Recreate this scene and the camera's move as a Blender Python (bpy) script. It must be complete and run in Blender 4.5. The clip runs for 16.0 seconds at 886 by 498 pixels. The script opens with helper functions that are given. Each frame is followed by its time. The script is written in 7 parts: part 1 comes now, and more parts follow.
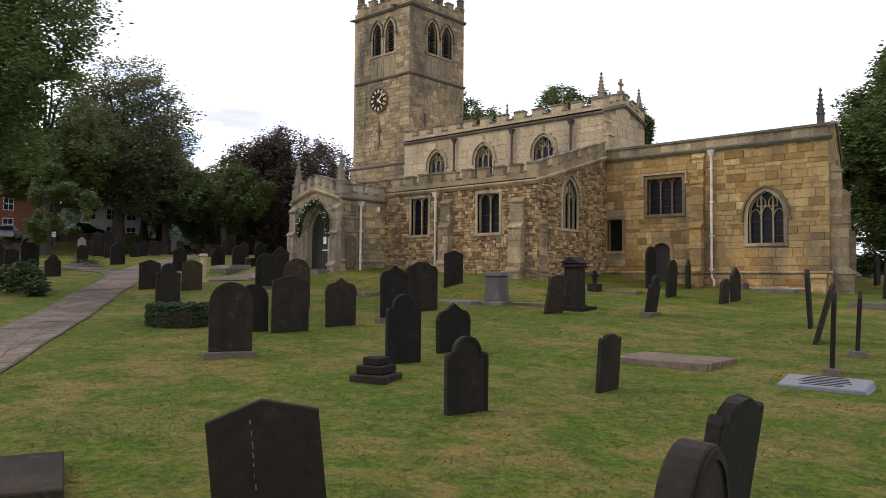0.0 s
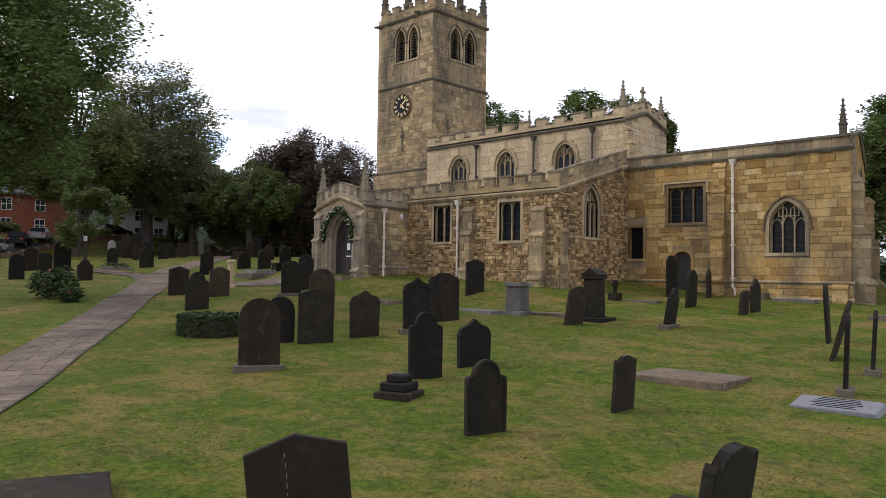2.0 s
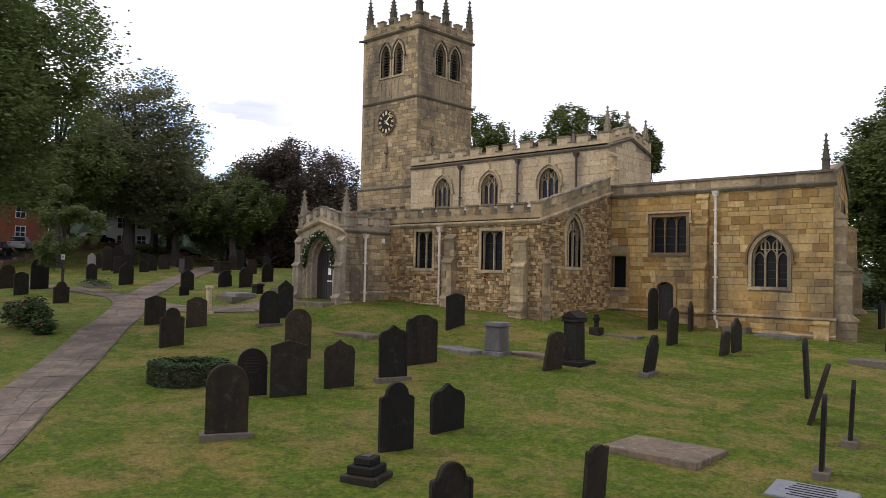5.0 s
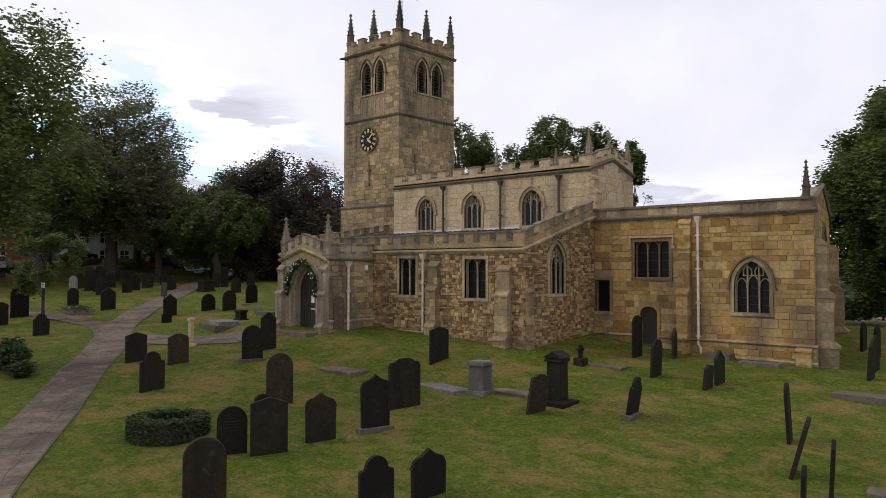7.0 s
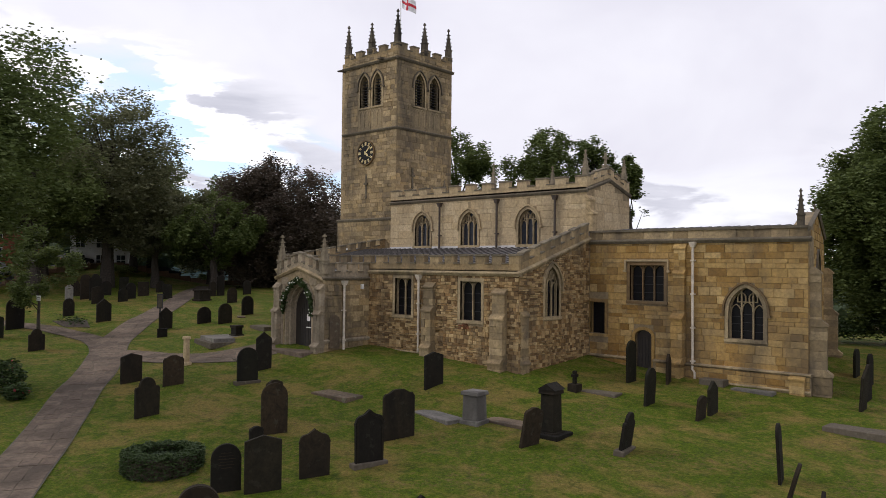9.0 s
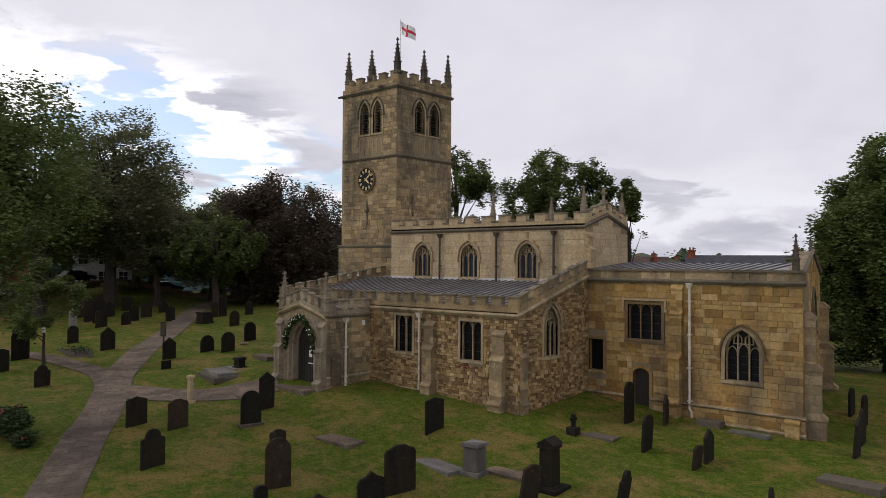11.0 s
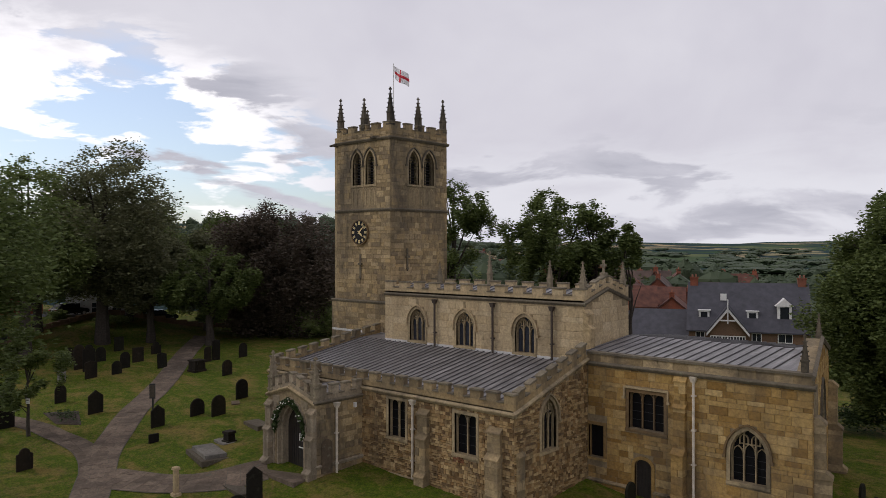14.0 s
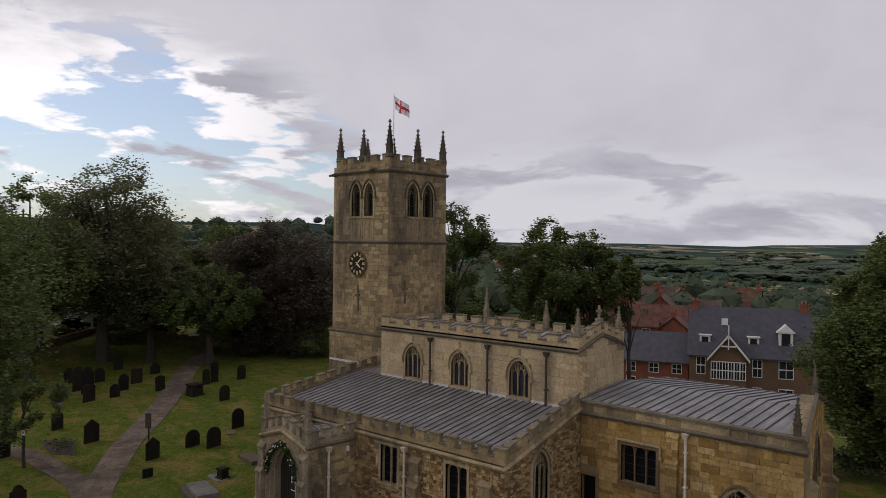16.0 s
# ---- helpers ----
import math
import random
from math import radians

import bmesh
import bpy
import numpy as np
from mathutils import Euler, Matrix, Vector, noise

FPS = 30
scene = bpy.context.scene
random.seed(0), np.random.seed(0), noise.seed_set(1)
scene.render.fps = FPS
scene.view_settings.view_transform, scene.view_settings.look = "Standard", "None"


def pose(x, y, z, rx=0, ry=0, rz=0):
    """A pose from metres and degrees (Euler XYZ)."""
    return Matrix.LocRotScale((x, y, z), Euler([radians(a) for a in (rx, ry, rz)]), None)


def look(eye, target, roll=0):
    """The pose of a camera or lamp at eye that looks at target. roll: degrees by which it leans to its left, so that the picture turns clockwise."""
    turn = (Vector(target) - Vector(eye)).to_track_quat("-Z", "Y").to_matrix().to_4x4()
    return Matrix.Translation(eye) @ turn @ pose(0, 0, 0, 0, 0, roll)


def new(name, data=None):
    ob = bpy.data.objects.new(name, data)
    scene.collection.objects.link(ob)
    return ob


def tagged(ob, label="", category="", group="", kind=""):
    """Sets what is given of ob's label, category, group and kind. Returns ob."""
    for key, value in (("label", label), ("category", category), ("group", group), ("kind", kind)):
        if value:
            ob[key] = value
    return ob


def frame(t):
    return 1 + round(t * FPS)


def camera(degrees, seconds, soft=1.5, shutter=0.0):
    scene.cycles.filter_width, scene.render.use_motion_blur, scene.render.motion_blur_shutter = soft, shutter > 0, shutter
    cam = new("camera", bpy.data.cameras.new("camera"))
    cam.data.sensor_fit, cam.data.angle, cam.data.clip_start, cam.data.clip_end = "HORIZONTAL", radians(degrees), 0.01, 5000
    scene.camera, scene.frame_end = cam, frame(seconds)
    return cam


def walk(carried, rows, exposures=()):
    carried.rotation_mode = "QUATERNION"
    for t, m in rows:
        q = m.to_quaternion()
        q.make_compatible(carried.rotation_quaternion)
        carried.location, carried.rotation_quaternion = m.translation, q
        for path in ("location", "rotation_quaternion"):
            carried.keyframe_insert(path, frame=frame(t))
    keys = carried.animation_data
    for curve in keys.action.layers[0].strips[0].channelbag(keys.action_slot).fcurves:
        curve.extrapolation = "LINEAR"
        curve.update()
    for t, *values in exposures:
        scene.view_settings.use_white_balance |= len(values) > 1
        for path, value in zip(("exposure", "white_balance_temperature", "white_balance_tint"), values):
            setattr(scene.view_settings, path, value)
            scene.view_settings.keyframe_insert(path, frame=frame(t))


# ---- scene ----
cam = camera(61.0, 16.0, soft=0.85)
PATH = [
    (0, (1.53, 2.191, 2.457), (0.185, 3.669, 2.539), 0.5),
    (0.5, (1.563, 2.167, 2.463), (0.218, 3.644, 2.549), 0.8),
    (1, (1.64, 2.064, 2.552), (0.287, 3.535, 2.634), 0.8),
    (1.5, (1.75, 1.93, 2.651), (0.378, 3.382, 2.731), 0.9),
    (2, (1.935, 1.779, 2.94), (0.546, 3.217, 3.016), 0.8),
    (2.5, (1.986, 1.815, 3.177), (0.592, 3.248, 3.249), 0.9),
    (3, (1.876, 2.053, 3.298), (0.473, 3.476, 3.37), 1.4),
    (3.5, (1.861, 2.183, 3.608), (0.457, 3.606, 3.675), 2.1),
    (4, (1.909, 2.223, 3.956), (0.507, 3.648, 4.024), 2.2),
    (4.5, (1.934, 2.244, 4.273), (0.551, 3.687, 4.341), 1.8),
    (7, (2.049, 2.537, 6.457), (0.705, 4.018, 6.511), 0.1),
    (7.5, (2.026, 2.592, 6.696), (0.69, 4.08, 6.749), 0.0),
    (8, (2.064, 2.577, 7.01), (0.731, 4.067, 7.061), -0.1),
    (8.5, (2.054, 2.666, 7.254), (0.719, 4.154, 7.305), 0.4),
    (9, (2.165, 2.491, 7.757), (0.827, 3.977, 7.804), 0.6),
    (11.5, (2.655, 1.966, 11.045), (1.314, 3.449, 11.072), 0.1),
    (12, (2.735, 1.832, 12.138), (1.395, 3.317, 12.154), -0.8),
    (12.5, (2.673, 2.136, 13.088), (1.331, 3.618, 13.098), -1.1),
    (13, (2.377, 2.644, 13.931), (1.034, 4.127, 13.936), -0.9),
    (13.5, (1.97, 3.182, 14.672), (0.63, 4.666, 14.675), -0.7),
    (14, (1.809, 3.617, 15.529), (0.465, 5.099, 15.526), -0.1),
    (14.5, (1.861, 3.86, 16.418), (0.511, 5.335, 16.418), 0.6),
    (15, (2.001, 3.925, 17.574), (0.647, 5.397, 17.567), 0.6),
    (15.5, (2.086, 3.985, 17.985), (0.732, 5.457, 17.983), 0.4),
    (16, (2.192, 4.138, 18.201), (0.836, 5.608, 18.193), 0.7),
]
walk(cam, [(t, look(eye, target, roll)) for t, eye, target, roll in PATH],
     [(0.0, 0.27, 6050, 12), (4.5, 0.26, 6050, 12), (7.0, -0.14, 6300, 11), (9.0, -0.19, 6350, 11), (12.0, -0.56, 6400, 12), (14.2, -0.64, 6400, 12), (16.0, -0.86, 6450, 13)])

# ---- world and light ----
SUN_TURN, SUN_UP = radians(235), radians(38)
world = bpy.data.worlds.new("overcast_sky")
scene.world = world
world.use_nodes = True


class Graph:
    """Short way to build a node tree."""

    def __init__(self, tree):
        self.tree = tree
        tree.nodes.clear()

    def add(self, kind, **sets):
        node = self.tree.nodes.new(kind)
        for key, value in sets.items():
            if key in node.inputs.keys():
                if isinstance(value, bpy.types.NodeSocket):
                    self.tree.links.new(value, node.inputs[key])
                else:
                    node.inputs[key].default_value = value
            else:
                setattr(node, key, value)
        return node

    def plug(self, a, b):
        self.tree.links.new(a, b)

    def math(self, op, a, b=0.0):
        node = self.tree.nodes.new("ShaderNodeMath")
        node.operation = op
        for k, v in enumerate((a, b)):
            if isinstance(v, bpy.types.NodeSocket):
                self.tree.links.new(v, node.inputs[k])
            else:
                node.inputs[k].default_value = v
        return node.outputs[0]

    def noise(self, vector, scale, detail=4.0, rough=0.55, distort=0.0):
        node = self.tree.nodes.new("ShaderNodeTexNoise")
        node.inputs["Scale"].default_value = scale
        node.inputs["Detail"].default_value = detail
        node.inputs["Roughness"].default_value = rough
        node.inputs["Distortion"].default_value = distort
        if vector is not None:
            self.tree.links.new(vector, node.inputs["Vector"])
        return node.outputs["Fac"]

    def ramp(self, fac, *stops):
        node = self.tree.nodes.new("ShaderNodeValToRGB")
        band = node.color_ramp
        while len(band.elements) < len(stops):
            band.elements.new(0.5)
        for el, (pos, col) in zip(band.elements, stops):
            el.position = pos
            el.color = (*col, 1.0) if len(col) == 3 else col
        self.tree.links.new(fac, node.inputs["Fac"])
        return node.outputs["Color"]

    def mix(self, fac, a, b, blend="MIX"):
        node = self.tree.nodes.new("ShaderNodeMix")
        node.data_type = "RGBA"
        node.blend_type = blend
        for sock, v in ((node.inputs[0], fac), (node.inputs[6], a), (node.inputs[7], b)):
            if isinstance(v, bpy.types.NodeSocket):
                self.tree.links.new(v, sock)
            elif isinstance(v, (tuple, list)):
                sock.default_value = (*v, 1.0) if len(v) == 3 else v
            else:
                sock.default_value = v
        return node.outputs[2]


def build_sky():
    """High grey overcast above, broken banks with blue gaps low in the west."""
    g = Graph(world.node_tree)
    sky = g.add("ShaderNodeTexSky", sky_type="NISHITA", sun_disc=False, sun_elevation=SUN_UP, sun_rotation=SUN_TURN)
    blue = g.mix(1.0, sky.outputs[0], (0.160, 0.170, 0.186), "MULTIPLY")
    xyz = g.add("ShaderNodeSeparateXYZ", Vector=g.add("ShaderNodeTexCoord").outputs["Generated"])
    up = g.math("ARCSINE", xyz.outputs["Z"])
    turn = g.math("ARCTAN2", xyz.outputs["X"], xyz.outputs["Y"])

    def smooth(value, lo, hi):
        node = g.add("ShaderNodeMapRange", interpolation_type="SMOOTHSTEP")
        g.plug(value, node.inputs["Value"])
        node.inputs["From Min"].default_value, node.inputs["From Max"].default_value = lo, hi
        return node.outputs["Result"]

    banks = g.add("ShaderNodeCombineXYZ", X=turn, Y=g.math("MULTIPLY", up, 3.4), Z=0.0).outputs[0]
    veil = g.add("ShaderNodeCombineXYZ", X=turn, Y=g.math("MULTIPLY", up, 1.8), Z=4.0).outputs[0]
    big = g.noise(veil, 1.7, 5.0, 0.55, 0.3)
    fine = g.noise(banks, 4.6, 8.0, 0.55, 0.35)
    puff = g.noise(banks, 7.5, 8.0, 0.56, 0.25)
    west = smooth(turn, -0.78, -1.12)
    # the lower edge of the high cloud, ragged, rising to the west
    edge = g.math("ADD", g.math("ADD", 0.125, g.math("MULTIPLY", west, 0.13)), g.math("MULTIPLY", g.math("SUBTRACT", fine, 0.5), 0.22))
    low = smooth(g.math("SUBTRACT", edge, up), -0.035, 0.055)
    high = g.ramp(big, (0.30, (0.74, 0.725, 0.80)), (0.50, (0.83, 0.81, 0.885)), (0.70, (0.97, 0.955, 1.01)))
    bright = g.mix(west, (1.00, 0.995, 1.05), (1.62, 1.58, 1.58))
    grey = g.ramp(puff, (0.35, (0.62, 0.62, 0.695)), (0.65, (0.83, 0.82, 0.89)))
    lower = g.math("MULTIPLY", g.math("SUBTRACT", 0.15, up), 1.3)
    gap = g.math("MULTIPLY", smooth(g.math("ADD", g.math("ADD", big, lower), g.math("MULTIPLY", g.math("SUBTRACT", puff, 0.5), 1.3)), 0.57, 0.66), g.math("MULTIPLY", smooth(turn, -0.68, -0.86), 0.8))
    broken = g.mix(gap, bright, blue)
    broken = g.mix(smooth(g.math("SUBTRACT", fine, g.math("MULTIPLY", west, 0.03)), 0.515, 0.59), broken, grey)
    colour = g.mix(low, high, broken)
    back = g.add("ShaderNodeBackground", Color=colour, Strength=1.17)
    out = g.add("ShaderNodeOutputWorld")
    g.plug(back.outputs[0], out.inputs[0])


build_sky()
sun = new("sun", bpy.data.lights.new("sun", "SUN"))
sun.data.energy, sun.data.angle, sun.data.color = 1.1, radians(14), (1.0, 0.94, 0.85)
sun.matrix_world = look((0, 0, 0), (-math.sin(SUN_TURN) * math.cos(SUN_UP), -math.cos(SUN_TURN) * math.cos(SUN_UP), -math.sin(SUN_UP)))

# ---- materials ----
def material(name, rough=0.85, metal=0.0):
    mat = bpy.data.materials.new(name)
    mat.use_nodes = True
    g = Graph(mat.node_tree)
    bsdf = g.add("ShaderNodeBsdfPrincipled", Roughness=rough, Metallic=metal)
    out = g.add("ShaderNodeOutputMaterial")
    g.plug(bsdf.outputs[0], out.inputs[0])
    return mat, g, bsdf


def set_bump(g, bsdf, height, strength, distance):
    bump = g.add("ShaderNodeBump", Strength=strength, Distance=distance, Height=height)
    g.plug(bump.outputs[0], bsdf.inputs["Normal"])


def stone_mat(name, tones, grain=6.0, stain=(0.10, 0.085, 0.065), stain_amount=0.45, lichen=0.0, pieces="object", rough=0.9, bump=0.5):
    """Weathered stone: tone per piece, grain, long stains."""
    mat, g, bsdf = material(name, rough)
    place = g.add("ShaderNodeNewGeometry")
    pos = place.outputs["Position"]
    if pieces == "object":
        chance = g.add("ShaderNodeObjectInfo").outputs["Random"]
    elif pieces == "island":
        chance = place.outputs["Random Per Island"]
    else:
        chance = g.noise(pos, 0.8, 3.0)
    bsdf.inputs["Specular IOR Level"].default_value = 0.2
    stops = [((k + 0.5) / len(tones), c) for k, c in enumerate(tones)]
    base = g.ramp(chance, *stops)
    speck = g.noise(pos, grain, 6.0, 0.65)
    base = g.mix(0.55, base, g.ramp(speck, (0.3, (0.28, 0.27, 0.25)), (0.7, (0.80, 0.78, 0.74))), "OVERLAY")
    squash = g.add("ShaderNodeMapping", Vector=pos)
    squash.inputs["Scale"].default_value = (1.0, 1.0, 0.3)
    blot = g.noise(squash.outputs[0], 0.55, 6.0, 0.62, 0.5)
    base = g.mix(g.ramp(blot, (0.44, (0, 0, 0)), (0.66, (min(0.95, stain_amount * 1.35),) * 3)), base, stain)
    wash = g.noise(pos, 0.22, 5.0, 0.6, 0.4)
    base = g.mix(0.6 * stain_amount, base, g.ramp(wash, (0.32, (0.30, 0.29, 0.27)), (0.68, (0.74, 0.70, 0.62))), "OVERLAY")
    soot = g.noise(pos, 2.3, 7.0, 0.7, 0.8)
    base = g.mix(g.ramp(soot, (0.52, (0, 0, 0)), (0.70, (stain_amount * 0.9,) * 3)), base, tuple(c * 0.75 for c in stain))
    if lichen:
        spot = g.noise(pos, 3.2, 5.0, 0.6)
        base = g.mix(g.ramp(spot, (0.60, (0, 0, 0)), (0.66, (lichen,) * 3)), base, (0.26, 0.27, 0.19))
    g.plug(base, bsdf.inputs["Base Color"])
    set_bump(g, bsdf, g.noise(pos, grain * 2.2, 6.0, 0.7), bump, 0.03)
    return mat


def plain_mat(name, colour, rough=0.6, metal=0.0, vary=0.25, scale=4.0, bump=0.15):
    mat, g, bsdf = material(name, rough, metal)
    pos = g.add("ShaderNodeNewGeometry").outputs["Position"]
    n = g.noise(pos, scale, 5.0, 0.6)
    dark = tuple(c * (1 - vary) for c in colour)
    light = tuple(min(1.0, c * (1 + vary)) for c in colour)
    g.plug(g.ramp(n, (0.3, dark), (0.7, light)), bsdf.inputs["Base Color"])
    if bump:
        set_bump(g, bsdf, g.noise(pos, scale * 5, 4.0), bump, 0.02)
    return mat


def leaf_mat(name, dark, light, through_light=0.35):
    mat, g, bsdf = material(name, 0.65)
    geo = g.add("ShaderNodeNewGeometry")
    tone = g.mix(g.noise(geo.outputs["Position"], 0.35, 3.0), dark, light)
    tone = g.mix(0.5, tone, g.ramp(geo.outputs["Random Per Island"], (0.0, dark), (1.0, light)))
    g.plug(tone, bsdf.inputs["Base Color"])
    bsdf.inputs["Specular IOR Level"].default_value = 0.25
    trans = g.add("ShaderNodeBsdfTranslucent", Color=tone)
    both = g.add("ShaderNodeMixShader", Fac=through_light)
    g.plug(bsdf.outputs[0], both.inputs[1])
    g.plug(trans.outputs[0], both.inputs[2])
    out = [n for n in g.tree.nodes if n.type == "OUTPUT_MATERIAL"][0]
    g.plug(both.outputs[0], out.inputs[0])
    return mat


def grass_mat():
    mat, g, bsdf = material("grass", 0.95)
    pos = g.add("ShaderNodeNewGeometry").outputs["Position"]
    fine = g.noise(pos, 9.0, 7.0, 0.78)
    green = g.ramp(fine, (0.32, (0.022, 0.035, 0.003)), (0.52, (0.066, 0.102, 0.004)), (0.70, (0.130, 0.158, 0.012)))
    straw = g.ramp(fine, (0.25, (0.085, 0.062, 0.014)), (0.75, (0.27, 0.195, 0.058)))
    patch = g.noise(pos, 0.32, 7.0, 0.66, 0.9)
    streak = g.add("ShaderNodeMapping", Vector=pos)
    streak.inputs["Scale"].default_value = (0.5, 0.9, 0.5)
    patch2 = g.noise(streak.outputs[0], 0.9, 6.0, 0.65, 0.7)
    worn = g.math("ADD", g.math("MULTIPLY", patch, 0.6), g.math("MULTIPLY", patch2, 0.4))
    base = g.mix(g.ramp(worn, (0.485, (0, 0, 0)), (0.59, (0.85,) * 3)), green, straw)
    mottle = g.noise(pos, 2.6, 6.0, 0.7, 0.4)
    base = g.mix(g.ramp(mottle, (0.52, (0, 0, 0)), (0.63, (0.5,) * 3)), base, straw)
    base = g.mix(g.ramp(mottle, (0.34, (0.65,) * 3), (0.47, (0, 0, 0))), base, (0.024, 0.040, 0.007))
    earth = g.noise(pos, 1.1, 6.0, 0.7, 0.5)
    base = g.mix(g.ramp(earth, (0.66, (0, 0, 0)), (0.74, (0.5,) * 3)), base, (0.10, 0.062, 0.035))
    # raked-over moss and thatch
    scuff = g.math("MULTIPLY", g.ramp(g.noise(pos, 0.45, 4.0, 0.6, 0.4), (0.48, (0, 0, 0)), (0.60, (1, 1, 1))), g.ramp(g.noise(pos, 5.5, 6.0, 0.75, 0.8), (0.50, (0, 0, 0)), (0.60, (0.75,) * 3)))
    base = g.mix(scuff, base, g.ramp(fine, (0.3, (0.055, 0.036, 0.016)), (0.7, (0.21, 0.145, 0.06))))
    g.plug(base, bsdf.inputs["Base Color"])
    bsdf.inputs["Specular IOR Level"].default_value = 0.15
    set_bump(g, bsdf, g.noise(pos, 26.0, 5.0, 0.75), 0.6, 0.05)
    return mat


def hazy_land_mat():
    mat, g, bsdf = material("hazy_far_land", 0.95)
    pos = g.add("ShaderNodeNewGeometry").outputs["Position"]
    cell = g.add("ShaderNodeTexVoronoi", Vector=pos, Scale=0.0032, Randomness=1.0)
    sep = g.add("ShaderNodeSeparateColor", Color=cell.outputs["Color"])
    # distance haze put into the base colour: green fields and woods tinted pale blue
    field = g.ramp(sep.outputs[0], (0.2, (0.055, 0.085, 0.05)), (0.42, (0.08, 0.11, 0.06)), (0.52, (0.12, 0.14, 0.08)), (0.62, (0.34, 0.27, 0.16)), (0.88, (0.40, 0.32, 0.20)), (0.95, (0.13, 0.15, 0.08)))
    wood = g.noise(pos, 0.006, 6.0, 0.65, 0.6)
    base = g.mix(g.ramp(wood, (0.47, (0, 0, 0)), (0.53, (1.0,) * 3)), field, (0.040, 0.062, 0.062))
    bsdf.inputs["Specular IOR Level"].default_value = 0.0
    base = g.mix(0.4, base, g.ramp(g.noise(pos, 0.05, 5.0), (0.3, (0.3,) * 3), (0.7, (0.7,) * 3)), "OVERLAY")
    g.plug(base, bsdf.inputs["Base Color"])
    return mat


def glass_mat(name, tone):
    mat, g, bsdf = material(name, 0.3)
    pos = g.add("ShaderNodeNewGeometry").outputs["Position"]
    g.plug(g.ramp(g.noise(pos, 5.0, 3.0), (0.3, tuple(c * 0.6 for c in tone)), (0.7, tone)), bsdf.inputs["Base Color"])
    bsdf.inputs["Specular IOR Level"].default_value = 0.12
    set_bump(g, bsdf, g.noise(pos, 9.0, 2.0), 0.25, 0.02)
    return mat


YELLOW = [(0.24, 0.145, 0.05), (0.37, 0.25, 0.10), (0.45, 0.32, 0.15), (0.31, 0.195, 0.075), (0.52, 0.39, 0.21), (0.20, 0.12, 0.045), (0.40, 0.27, 0.115)]
BUFF = [(0.22, 0.175, 0.105), (0.35, 0.28, 0.165), (0.44, 0.36, 0.225), (0.28, 0.23, 0.15), (0.38, 0.295, 0.16), (0.19, 0.155, 0.105)]
CREAM = [(0.44, 0.35, 0.21), (0.50, 0.41, 0.26), (0.47, 0.375, 0.225), (0.53, 0.44, 0.285)]
RUBBLE = [(0.15, 0.10, 0.055), (0.29, 0.21, 0.12), (0.40, 0.31, 0.19), (0.22, 0.14, 0.07), (0.50, 0.41, 0.27), (0.12, 0.08, 0.05), (0.33, 0.25, 0.15)]
PORCH = [(0.33, 0.275, 0.195), (0.40, 0.34, 0.245), (0.29, 0.24, 0.165), (0.37, 0.30, 0.20)]


def drawn(tones, pull, tint=(0.97, 1.0, 0.88)):
    """The tones drawn together towards their mean."""
    mean = [sum(c[k] for c in tones) / len(tones) for k in range(3)]
    return [tuple((c[k] * (1 - pull) + mean[k] * pull) * tint[k] for k in range(3)) for c in tones]


YELLOW, BUFF, CREAM, RUBBLE, PORCH = drawn(YELLOW, 0.05, (0.99, 0.965, 0.84)), drawn(BUFF, 0.1, (1.03, 0.99, 0.96)), drawn(CREAM, 0.1, (0.95, 0.93, 0.94)), drawn(RUBBLE, 0.0, (1.0, 0.92, 0.76)), drawn(PORCH, 0.1, (0.90, 0.91, 0.97))
M_yellow = stone_mat("yellow_limestone", YELLOW, stain_amount=0.45, bump=0.7)
M_yellow_i = stone_mat("yellow_limestone_joined", YELLOW, stain_amount=0.45, pieces="island", bump=0.7)
M_buff = stone_mat("buff_limestone", BUFF, stain_amount=0.65, bump=0.8)
M_buff_i = stone_mat("buff_limestone_joined", BUFF, stain_amount=0.65, pieces="island", bump=0.8)
M_cream_i = stone_mat("cream_limestone_joined", CREAM, stain_amount=0.3, pieces="island")
M_cream = stone_mat("cream_limestone", CREAM, stain_amount=0.3)
M_rubble = stone_mat("rubble", RUBBLE, stain_amount=0.35, bump=0.8)
M_rubble_i = stone_mat("rubble_joined", RUBBLE, stain_amount=0.35, pieces="island", bump=0.8)
M_porch = stone_mat("porch_stone", PORCH, stain_amount=0.55)
M_porch_i = stone_mat("porch_stone_joined", PORCH, stain_amount=0.55, pieces="island")
M_mortar = stone_mat("mortar", [(0.23, 0.18, 0.11), (0.30, 0.24, 0.155)], pieces="noise", stain_amount=0.55)
M_trim = stone_mat("dressed_trim", [(0.29, 0.23, 0.14), (0.37, 0.30, 0.19), (0.33, 0.26, 0.16)], pieces="noise", stain_amount=0.6)
M_parapet = stone_mat("parapet_stone", [(0.24, 0.18, 0.10), (0.34, 0.26, 0.145), (0.28, 0.205, 0.11), (0.38, 0.295, 0.17)], pieces="noise", stain_amount=0.55)
M_merlon = stone_mat("merlon_stone", [(0.22, 0.17, 0.10), (0.31, 0.24, 0.14), (0.36, 0.28, 0.165)], stain_amount=0.6)
M_brownstone = stone_mat("brown_dressed_stone", [(0.15, 0.10, 0.05), (0.19, 0.13, 0.07)], pieces="noise", stain_amount=0.4)
# weathered stone, its tones darkened further to paint in the copings' shadow lines
M_coping = stone_mat("weathered_shadowed_coping", [(0.115, 0.10, 0.078), (0.185, 0.162, 0.122), (0.15, 0.13, 0.092)], pieces="island", stain_amount=0.7, lichen=0.3)
